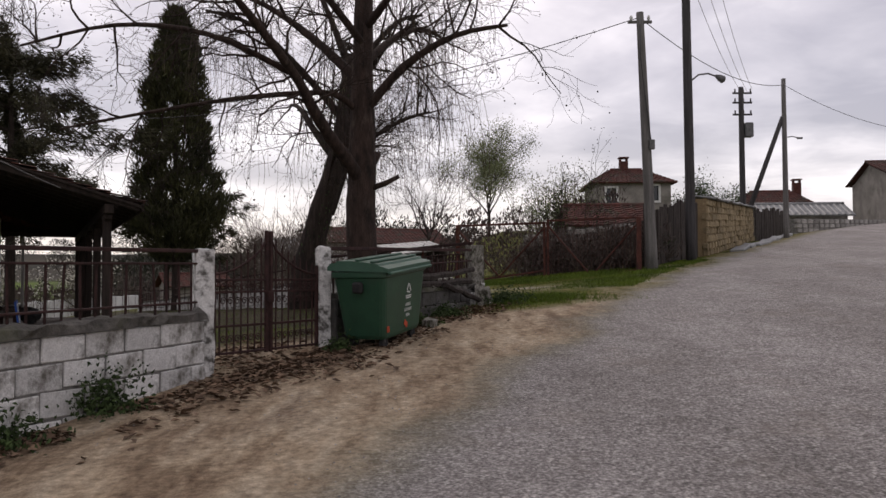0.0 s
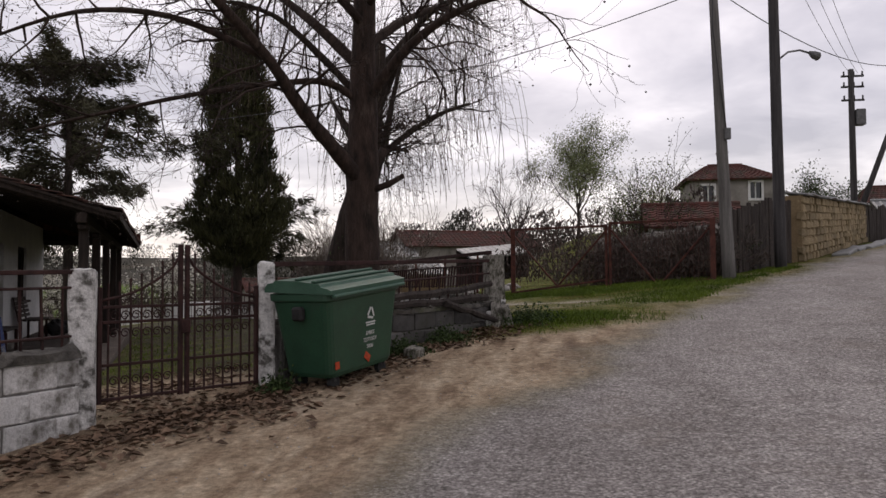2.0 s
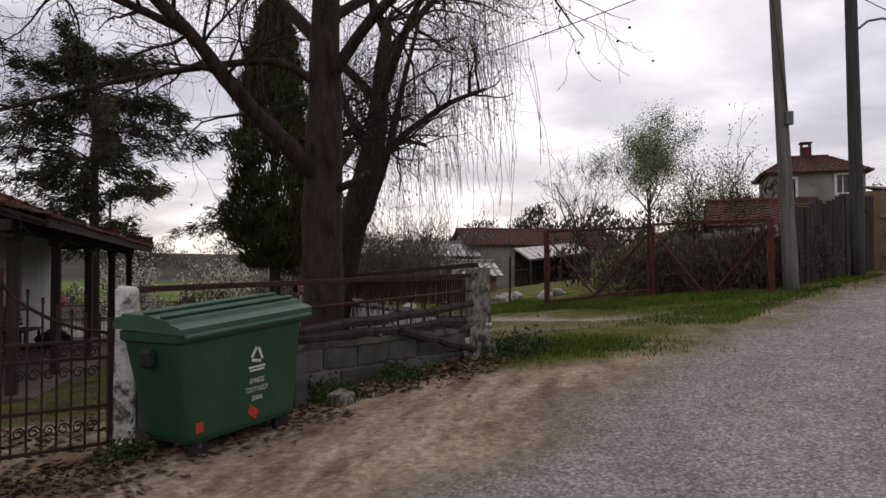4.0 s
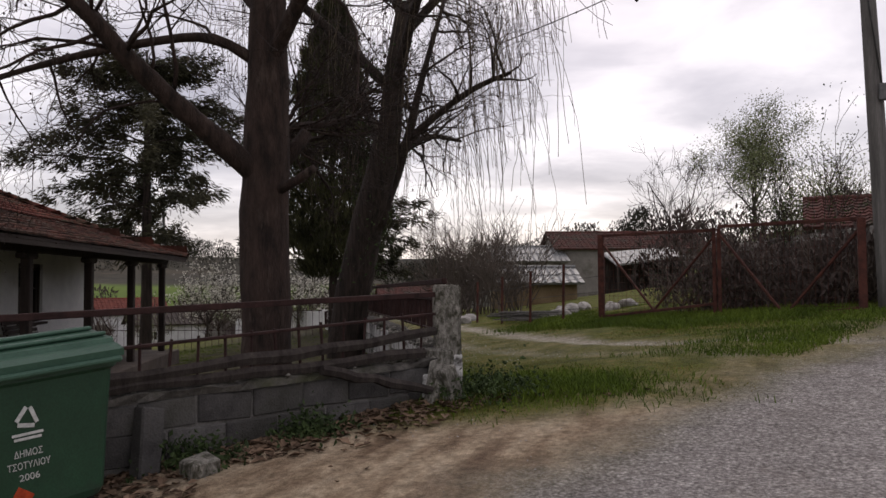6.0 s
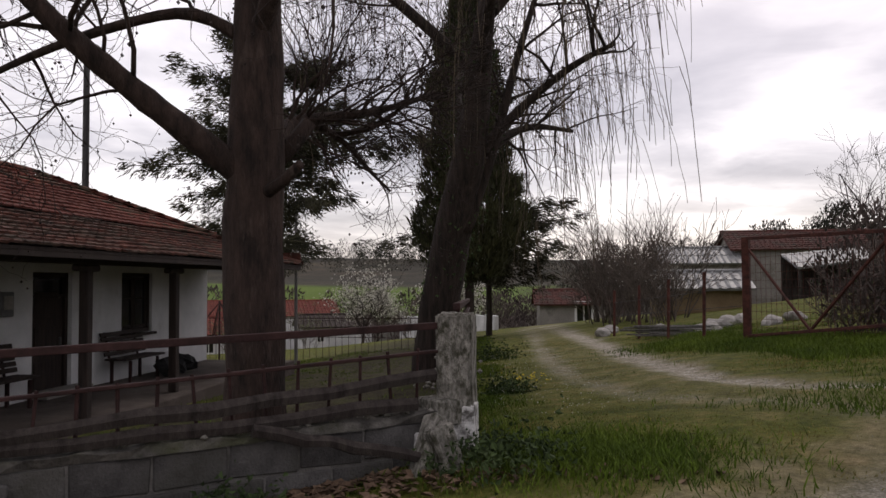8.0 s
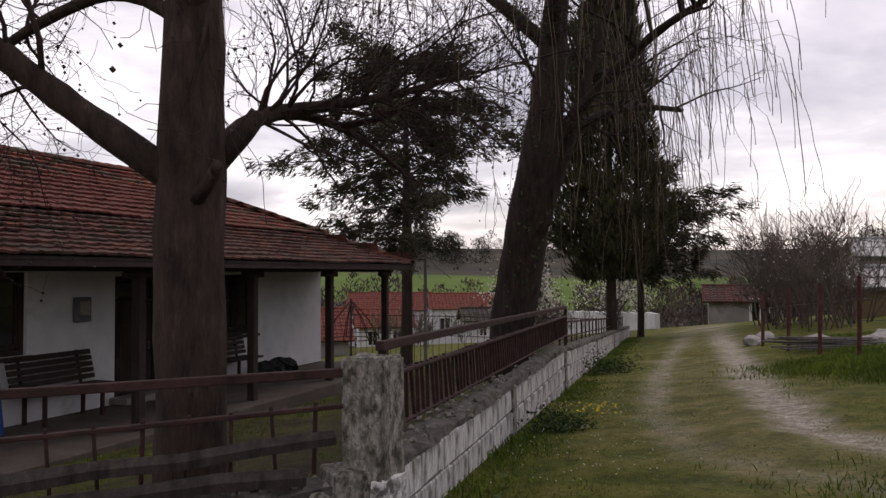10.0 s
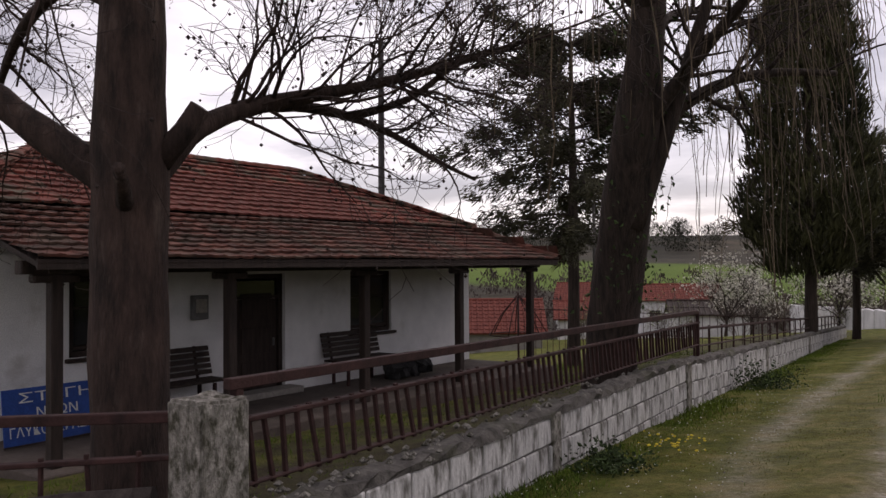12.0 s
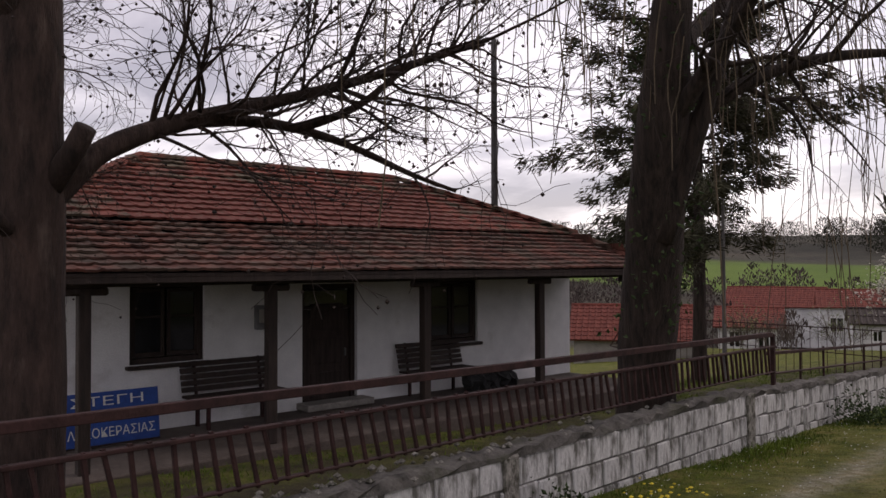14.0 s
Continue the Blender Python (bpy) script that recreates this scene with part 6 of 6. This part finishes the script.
def board_fence(label, a, b, z0, z1, seed, count, material=M_OLDWOOD):
    rng = random.Random(seed)
    a, b = Vector((*a, 0)), Vector((*b, 0))
    n = (b - a).length
    f = thing("board_fence", label, "fence", (a.x, a.y, 0), math.degrees(math.atan2(b.y - a.y, b.x - a.x)))
    for k in range(count):
        s = (k + 0.5) / count
        lo, hi = z0[0] + (z0[1] - z0[0]) * s - 0.2, z1[0] + (z1[1] - z1[0]) * s + rng.uniform(-0.12, 0.08)
        part("board", box_bm((s * n, rng.uniform(-0.02, 0.02), (lo + hi) / 2), (n / count * 0.94, 0.03, hi - lo), 0.004, 0.006, pose(0, 0, 0, 0, rng.uniform(-1.5, 1.5), 0).to_3x3(), rng), material, f)
    for k in (0.25, 0.75):
        bar_between("rail", (0, 0.05, z0[0] + (z1[0] - z0[0]) * k), (n, 0.05, z0[1] + (z1[1] - z0[1]) * k), 0.05, 0.08, material, f)
    return f


board_fence("dark weathered board fence beside the utility poles", (4.75, 18.75), (7.1, 22.3), (1.75, 2.1), (3.2, 3.75), 2, 20)
board_fence("grey weathered board fence beyond the stone wall", (12.2, 31.8), (16.2, 37.6), (3.0, 3.5), (4.2, 4.75), 4, 26)
kerb = thing("kerb", "broken pale concrete kerb at the foot of the stone wall", "kerb", (8.6, 23.4, 0), math.degrees(math.atan2(12.4, 7.0)))
for k in range(8):
    rr = random.Random(k + 5)
    s = k * 1.7
    x, y = 8.6 + s * 0.49, 23.4 + s * 0.87
    part("kerb_stone", box_bm((s + 0.8, rr.uniform(-0.08, 0.08), ground(x, y) + 0.05), (1.5, 0.4, 0.22), 0.03, 0.03, pose(0, 0, 0, 0, -6, rr.uniform(-4, 4)).to_3x3(), rr), M_SHEET, kerb)
stone_wall("low grey stone wall at the top of the road", (16.8, 38.2), (26.0, 45.0), (3.4, 3.9), (4.3, 4.7), M_GREYSTONE, 8, 0.22, 0.5)

# ---- shrubs and smaller trees ----


def small_tree(name, label, at, height, spread, seed, leaf=None, leaf_size=0.07, per=3, bark=M_TWIG, category="tree", stems=1, lspread=0.12):
    z0 = ground(*at)
    t = thing(name, label, category, (at[0], at[1], z0 - 0.1))
    g = Tree(seed)
    g.rmin = max(0.005, min(0.009, 0.00022 * math.hypot(*at)))
    rng = g.rng
    if stems == 1:
        trunk_mesh(t, [(0, 0, 0), (0.05, 0.03, height * 0.2), (0.0, 0.1, height * 0.38)], [height * 0.022, height * 0.018, height * 0.014], M_BARK2, seed, 1.4, 8)
        for k in range(7):
            a = k * 2.4 + rng.uniform(-0.4, 0.4)
            d = Vector((math.cos(a) * spread, math.sin(a) * spread, rng.uniform(0.7, 1.5)))
            g.grow(Vector((0, 0.06, height * rng.uniform(0.2, 0.37))), d, height * rng.uniform(0.42, 0.58), height * 0.010, 3, 0.06, 0.02, 0.75, (3, 4), 0.2)
    else:
        for k in range(stems):
            a = rng.uniform(0, 6.28)
            g.grow(Vector((math.cos(a) * 0.3 * spread, math.sin(a) * 0.3 * spread, 0)), Vector((math.cos(a) * 0.35 * spread, math.sin(a) * 0.35 * spread, 1)), height * rng.uniform(0.5, 0.9), height * 0.009, 2, 0.05, 0.0, 0.6, (4, 6), 0.2)
    g.finish(t, bark, bark)
    if leaf:
        leaves("foliage", [p for p, d in g.tips], leaf_size, per, lspread, leaf, t, rng)
    return t


small_tree("leafing_tree", "tree with pale young leaves behind the field gate", (3.3, 57.4), 6.4, 0.85, 21, M_LEAF, 0.10, 70, lspread=0.36)
small_tree("bare_tree", "grey bare tree behind the field gate", (-1.0, 53.7), 6.6, 0.8, 22)
small_tree("bare_tree", "dark leafless tree on the slope", (-12.5, 62.0), 6.5, 0.9, 23)
small_tree("bare_tree", "dark leafless tree on the slope", (-3.0, 68.0), 7.0, 0.9, 24)
small_tree("evergreen_bush", "dark evergreen bush behind the stone wall", (19.0, 55.0), 4.4, 0.9, 25, M_GREENBUSH, 0.14, 30, lspread=0.3)
small_tree("blossom_tree", "small fruit tree in white blossom", (-24.5, 42.0), 3.8, 1.0, 26, M_BLOSSOM, 0.13, 5, lspread=0.16)
small_tree("blossom_tree", "small fruit tree in white blossom", (-21.0, 45.5), 3.6, 1.0, 27, M_BLOSSOM, 0.13, 5, lspread=0.16)
small_tree("blossom_tree", "small fruit tree in white blossom", (-27.5, 47.0), 3.4, 1.0, 28, M_BLOSSOM, 0.13, 5, lspread=0.16)
small_tree("shrub", "leafing shrub beside the stone outbuilding", (4.4, 25.6), 2.6, 1.0, 29, M_GREENBUSH, 0.06, 6, category="shrub", stems=9)
for k in range(3):
    rr = random.Random(700 + k)
    small_tree("leafing_hedge", "fresh green hedge bush beside the ruined yard", (4.6 + 0.9 * k, 36.5 + rr.uniform(-0.6, 0.6)), 3.0, 1.0, 710 + k, M_LEAF, 0.08, 14, M_BUSH, "shrub", 9, 0.16)
for k in range(16):
    rr = random.Random(300 + k)
    s = k / 15
    small_tree("thicket_shrub", "tall leafless thicket shrub along the lane", (-9.5 + s * 5.5 + rr.uniform(-0.6, 0.6), 38.5 - s * 6.5 + rr.uniform(-1.2, 1.2)), rr.uniform(2.2, 3.9), 0.8, 310 + k, M_BLOSSOM if k % 5 == 2 else None, 0.07, 1, M_BUSH, "shrub", 6)
for k in range(16):
    rr = random.Random(400 + k)
    s = rr.random()
    base = R0.lerp(R2, s)
    off = rr.uniform(0.5, 3.6)
    small_tree("bramble", "tangled dry bramble behind the field gate", (base.x + 0.65 * off, base.y + 0.76 * off), rr.uniform(0.6, 1.05), 1.4, 410 + k, M_GREENBUSH if k % 4 == 0 else M_BUSH, 0.05, 1, M_BUSH, "shrub", 9)

for k in range(9):
    rr = random.Random(500 + k)
    small_tree("garden_shrub", "leafless brown shrub in the gardens beyond the yard", (-33.0 + 1.9 * k + rr.uniform(-1, 1), 38.0 + 1.4 * k + rr.uniform(-2, 2)), rr.uniform(1.6, 2.6), 1.0, 510 + k, M_LEAF if k % 3 == 0 else None, 0.08, 3, M_BUSH, "shrub", 7)

# far scrub, hedges and woods: small crowns of bent sprays, uneven
rs = random.Random(77)


def scrub(name, label, places, material, per, size, spread):
    v, f = [], []
    for (x, y, h) in places:
        z = ground(x, y)
        for _ in range(per):
            a = rs.uniform(0, 6.28)
            k = rs.random()
            rr = h * spread * math.sqrt(rs.random()) * (0.4 + 0.8 * math.sin(math.pi * min(1, k + 0.1)))
            p = Vector((x + math.cos(a) * rr, y + math.sin(a) * rr, z + h * k))
            d = Vector((rs.gauss(0, 0.5), rs.gauss(0, 0.5), 1)).normalized()
            sd = d.cross(Vector((rs.gauss(0, 1), rs.gauss(0, 1), 0.1))).normalized()
            s = size * h * rs.uniform(0.5, 1.4)
            o = len(v)
            v += [p, p + d * s * 0.5 + sd * s * 0.16, p + d * s, p + d * s * 0.5 - sd * s * 0.16]
            f += [(o, o + 1, o + 2), (o, o + 2, o + 3)]
    ob = pymesh(name, v, f, material)
    return tagged(ob, label, "vegetation", kind="stuff")


def polar(az0, az1, r0, r1, n, h0, h1):
    out = []
    for _ in range(n):
        az, r = math.radians(rs.uniform(az0, az1)), rs.uniform(r0, r1)
        out.append((math.sin(az) * r, math.cos(az) * r, rs.uniform(h0, h1)))
    return out


scrub("far_scrub", "brown leafless scrub and hedges on the valley slopes", polar(-80, -2, 68, 130, 170, 2.0, 4.5) + polar(-75, 8, 130, 190, 150, 3, 6), M_FARSCRUB, 150, 0.15, 0.5)
scrub("field_hedge", "tangled brown hedge behind the field gate", [(rs.uniform(-0.5, 7.5), rs.uniform(29.5, 38), rs.uniform(1.4, 2.6)) for _ in range(26)], M_FARSCRUB, 260, 0.09, 0.5)
scrub("bramble_thicket", "dense brown bramble thicket behind the field gate", [(q.x + 0.65 * o, q.y + 0.76 * o, rs.uniform(0.6, 1.15)) for q, o in ((R0.lerp(R2, rs.uniform(0.3, 0.92)), rs.uniform(0.6, 2.2)) for _ in range(48))], M_FARSCRUB, 170, 0.13, 0.55)
scrub("far_woodland", "dark woodland on the ridge", polar(-95, 15, 400, 620, 420, 7, 13) + polar(-24, 3, 150, 330, 130, 5, 11) + polar(-11, 2, 88, 140, 110, 2.5, 5), M_FARWOOD, 230, 0.11, 0.55)

# ---- grass, weeds, leaves and stones ----


def blades(name, label, spots, h, w, material, per=7, spread=0.06):
    v, f = [], []
    for x, y, k in spots:
        z = ground(x, y) - 0.01
        for _ in range(per):
            px, py = x + rs.gauss(0, spread), y + rs.gauss(0, spread)
            hh = h * k * rs.uniform(0.5, 1.3)
            bx, by = rs.gauss(0, 0.45) * hh, rs.gauss(0, 0.45) * hh
            a = rs.uniform(0, 3.14)
            sx, sy = math.cos(a) * w / 2, math.sin(a) * w / 2
            o = len(v)
            v += [(px - sx, py - sy, z), (px + sx, py + sy, z), (px + bx * 0.5 + sx * 0.7, py + by * 0.5 + sy * 0.7, z + hh * 0.65), (px + bx * 0.5 - sx * 0.7, py + by * 0.5 - sy * 0.7, z + hh * 0.65), (px + bx, py + by, z + hh)]
            f += [(o, o + 1, o + 2, o + 3), (o + 3, o + 2, o + 4)]
    ob = pymesh(name, v, f, material)
    return tagged(ob, label, "grass", kind="stuff")


def in_yard(x, y):
    """Inside the walled yard."""
    left_of_front = (x - P2.x) * DF.y - (y - P2.y) * DF.x < -0.15
    left_of_side = (x - PC.x) * 0.852 + (y - PC.y) * 0.524 < -0.15
    return left_of_front and left_of_side


grass_spots, dry_spots, yard_spots, lush = [], [], [], []
for _ in range(80000):
    x, y = rs.uniform(-6, 8), rs.uniform(9.5, 27)
    road, dirt, lane, nz, n2 = cover(x, y)
    if in_yard(x, y):
        continue
    keep = (1 - road) * (1 - dirt) ** 2 * (1 - lane) ** 2
    worn = smooth01(1.4 - min(seg_dist(x, y, LANE_L), seg_dist(x, y, LANE_R)) / 0.9)
    if dirt < 0.36 and road < 0.3 and lane < 0.3 and rs.random() < keep * (0.75 - 0.4 * worn):
        tuft = dry_spots if n2 + 0.5 * nz + rs.gauss(0, 0.2) < -0.08 + 0.35 * worn else grass_spots
        tuft.append((x, y, (0.6 + 0.5 * max(0, nz + n2)) * (1 - 0.5 * worn)))
blades("verge_grass", "short spring grass on the verge and lane", grass_spots[:19000], 0.036, 0.009, M_GRASS, 8, 0.09)
blades("verge_dry_grass", "thin yellowed grass in worn patches of the verge", dry_spots[:12000], 0.035, 0.007, M_GRASS_DRY, 8, 0.09)
for _ in range(9000):
    s = rs.random()
    q = R0.lerp(R2, s * 1.25 - 0.35)
    o = -abs(rs.gauss(0, 0.7)) + 0.5
    lush.append((q.x + 0.65 * o, q.y + 0.76 * o, rs.uniform(0.5, 1.2)))
for _ in range(3800):
    s = rs.random()
    k = s * 12.0
    x, y = 1.6 - 0.5 * k, 17.6 + 0.87 * k
    o = 0.5 + abs(rs.gauss(0, 0.7))
    lush.append((x + 0.87 * o, y + 0.5 * o, rs.uniform(0.5, 1.1)))
for _ in range(2600):
    y = rs.uniform(14.6, 20.5)
    o = 0.25 + abs(rs.gauss(0, 0.7))
    lush.append((edge_x(y) - o - 0.2, y, rs.uniform(0.35, 0.8)))
for _ in range(2200):
    s = rs.uniform(0.2, 24)
    o = 0.14 + abs(rs.gauss(0, 0.22))
    k = 0.5 + 0.8 * max(0, noise.noise((s * 0.6, 2.0, 0)))
    lush.append((PC.x - 0.524 * s + 0.852 * o, PC.y + 0.852 * s + 0.524 * o, k))
for _ in range(1500):
    a, r = rs.uniform(0, 6.28), abs(rs.gauss(0, 0.5))
    x, y = 1.35 + math.cos(a) * r * 1.2, 13.1 + math.sin(a) * r * 0.7
    lush.append((x, y, 0.9))
blades("tall_grass", "lush tall grass along the wall and the field gate", lush, 0.085, 0.010, M_GRASS, 7, 0.08)
for _ in range(30000):
    x, y = rs.uniform(-15, 0.5), rs.uniform(7, 31)
    if in_yard(x, y) and math.hypot(x + 2.7, y - 9.3) > 1.5 and ((x - H_O.x) * 0.891 + (y - H_O.y) * 0.454 > 2.3 or -0.454 * (x - H_O.x) + 0.891 * (y - H_O.y) > 5.5):
        if rs.random() > 0.9 * yard_soil_shade(x, y):
            yard_spots.append((x, y, rs.uniform(0.5, 1.0) * (1 - 0.5 * yard_soil_shade(x, y))))
blades("yard_grass", "short grass in the fenced yard", yard_spots, 0.09, 0.011, M_GRASS, 5, 0.09)


def weed(label, at, n, size, h, seed, material=M_GREENBUSH):
    rr = random.Random(seed)
    w = thing("weed_clump", label, "plant", (at[0], at[1], ground(*at)))
    leaves("foliage", [Vector((rr.gauss(0, size * 0.45), rr.gauss(0, size * 0.45), abs(rr.gauss(0, h * 0.5)))) for _ in range(n)], 0.045, 9, 0.05, material, w, rr)
    return w


weed("dark green weeds at the foot of the whitewashed wall", (-2.72, 6.30), 120, 0.32, 0.34, 1)
weed("dark green weeds at the foot of the whitewashed wall", (-3.05, 5.45), 110, 0.35, 0.16, 2)
weed("dark green weeds at the foot of the whitewashed wall", (-3.35, 4.75), 90, 0.3, 0.16, 3)
weed("weeds between the rubble at the grey wall", (0.05, 11.35), 90, 0.3, 0.12, 4)
weed("weeds between the rubble at the grey wall", (-0.35, 10.6), 80, 0.28, 0.10, 5)
weed("broad-leaved weeds at the corner of the wall", (1.0, 12.75), 130, 0.42, 0.16, 6)
weed("weeds beside the whitewashed pillar", (-1.15, 8.85), 50, 0.15, 0.10, 7)
weed("leafy weeds at the foot of the lane wall", (-0.9, 16.2), 80, 0.3, 0.14, 8)
weed("leafy weeds at the foot of the lane wall", (-4.2, 21.6), 110, 0.5, 0.3, 9)

dand = thing("dandelion_patch", "patch of yellow dandelions in the grass by the lane wall", "flowers", (-1.14, 17.08, ground(-1.14, 17.08)))
blobs("blossom", [Vector((rs.gauss(0, 0.13), rs.gauss(0, 0.13), rs.uniform(0.07, 0.13))) for _ in range(34)], 0.018, M_YELLOW, dand, rs, 0.5)
dais = []
for _ in range(420):
    s = rs.uniform(1, 10)
    o = rs.uniform(0.3, 1.5)
    x, y = PC.x - 0.524 * s + 0.852 * o, PC.y + 0.852 * s + 0.524 * o
    dais.append(Vector((x, y, ground(x, y) + rs.uniform(0.05, 0.10))))
tagged(blobs("daisies", dais, 0.0055, M_DAISY, None, rs, 0.5), "tiny white daisies scattered in the grass", "flowers", kind="stuff")

litter = []
for _ in range(3600):
    s = rs.uniform(-6.5, 5.0)
    q = P2 + DF * s
    o = abs(rs.gauss(0, 0.38)) + 0.1
    if s > 4.2:
        o += (s - 4.2) * 0.8
    x, y = q.x + DF.y * o, q.y - DF.x * o
    if noise.noise((x * 1.4, y * 1.4, 5)) > -0.18:
        litter.append(Vector((x, y, ground(x, y) + 0.012)))
for _ in range(500):
    x, y = rs.gauss(-2.6, 0.7), rs.gauss(9.3, 0.7)
    litter.append(Vector((x, y, ground(x, y) + 0.015)))
for _ in range(420):
    x, y = rs.gauss(-1.5, 0.45), rs.gauss(8.15, 0.4)
    litter.append(Vector((x, y, ground(x, y) + 0.015)))
lv, lf = [], []
for p in litter:
    a, s = rs.uniform(0, 6.28), rs.uniform(0.022, 0.06)
    u, w = Vector((math.cos(a), math.sin(a), rs.uniform(-0.3, 0.3))) * s, Vector((-math.sin(a), math.cos(a), rs.uniform(-0.3, 0.3))) * s * 0.6
    o = len(lv)
    lv += [p - u, p + w + Vector((0, 0, s * 0.25)), p + u, p - w + Vector((0, 0, s * 0.35)), p + Vector((0, 0, -0.004))]
    lf += [(o, o + 1, o + 4), (o + 1, o + 2, o + 4), (o + 2, o + 3, o + 4), (o + 3, o, o + 4)]
tagged(pymesh("leaf_litter", lv, lf, M_DRYLEAF), "dry brown fallen leaves along the foot of the wall", "leaves", kind="stuff")

M_PEBBLE = mat("pebble", (0.22, 0.21, 0.20), (0.45, 0.43, 0.40), 3, 0.95, 0.0, island=0.7)
peb = []
for _ in range(9000):
    x, y = rs.uniform(-3, 7), rs.uniform(2.5, 17)
    road, dirt, lane, nz, n2 = cover(x, y)
    if rs.random() < 0.25 * road + 0.45 * dirt + 0.9 * lane * (1 - road):
        peb.append(Vector((x, y, ground(x, y))))
tagged(blobs("pebbles", peb, 0.008, M_PEBBLE, None, rs, 0.6), "loose grit and small stones on road and lane", "stones", kind="stuff")

# garden fence and play frame beyond the clubhouse
bk = fence_run("garden_fence", "thin dark wire garden fence behind the yard", Vector((-18.5, 26.6, 0)), Vector((-10.4, 30.0, 0)), [(0, 8.7, 1.15, 1.15, 0.025), (0, 8.7, 0.55, 0.50, 0.02)], (0.05, 8.6), 0.22, (1.2, 1.2), (-0.6, -0.4), seed=9, flat=0.03, bar_w=0.014)
play = thing("play_frame", "conical iron play frame in the yard", "play frame", (-15.6, 24.6, 0))
for k in range(7):
    a = k * 2 * math.pi / 7
    tube("rib", [(0, 0, 1.75), (math.cos(a) * 0.5, math.sin(a) * 0.5, 1.2), (math.cos(a) * 0.85, math.sin(a) * 0.85, 0.6)], 0.016, M_IRON, play, 5)
tube("centre_pole", [(0, 0, -1.2), (0, 0, 1.8)], 0.03, M_IRON, play, 6)
tube("ring", [(math.cos(k * 0.3491) * 0.85, math.sin(k * 0.3491) * 0.85, 0.6) for k in range(19)], 0.016, M_IRON, play, 5)

# crumbs of mortar and stone lying on the copings
crumbs = []
for _ in range(150):
    s = rs.uniform(0.3, 4.0)
    q = P2 + DF * s
    crumbs.append(Vector((q.x + rs.gauss(0, 0.05), q.y + rs.gauss(0, 0.05), 1.32 + 0.07 * s / 4.2 + 0.065)))
for _ in range(130):
    s = abs(rs.gauss(0, 2.2)) + 0.2
    if s < 8.8:
        q = PC + S_DIR * s
        o = rs.gauss(-0.08, 0.09)
        crumbs.append(Vector((q.x + 0.852 * o, q.y + 0.524 * o, 1.47 - 0.0055 * s + 0.06)))
tagged(blobs("coping_crumbs", crumbs, 0.026, M_POSTGREY, None, rs, 0.7), "crumbled mortar and stones on the wall copings", "rubble", kind="stuff")

# scattered white stones and stacked sticks by the field
for k in range(9):
    rr = random.Random(900 + k)
    x, y = -3.0 + rr.uniform(-1.5, 3.2), 26.5 + rr.uniform(-1.5, 1.5)
    st = thing("field_stone", "pale field stone in the grass", "stone", (x, y, ground(x, y)), rr.uniform(0, 360), group="field stones")
    bm = bmesh.new()
    r = bmesh.ops.create_icosphere(bm, subdivisions=2, radius=0.2)
    for v in r["verts"]:
        v.co = Vector((v.co.x * 1.5, v.co.y, v.co.z * 0.7)) * (1 + 0.4 * noise.noise(v.co * 6 + Vector((k, 0, 0)))) + Vector((0, 0, 0.08))
    part("stone_body", bm, M_GREYSTONE, st)
sticks = thing("stick_pile", "pile of cut sticks by the field fence", "wood pile", (-1.9, 24.4, ground(-1.9, 24.4)), 30)
for k in range(14):
    rr = random.Random(50 + k)
    tube("stick", [(-0.6 + rr.uniform(-0.3, 0.3), rr.uniform(-0.35, 0.35), 0.05 + 0.015 * k), (0.6 + rr.uniform(-0.3, 0.3), rr.uniform(-0.35, 0.35), 0.05 + 0.015 * k)], 0.015, M_POLE, sticks, 5)
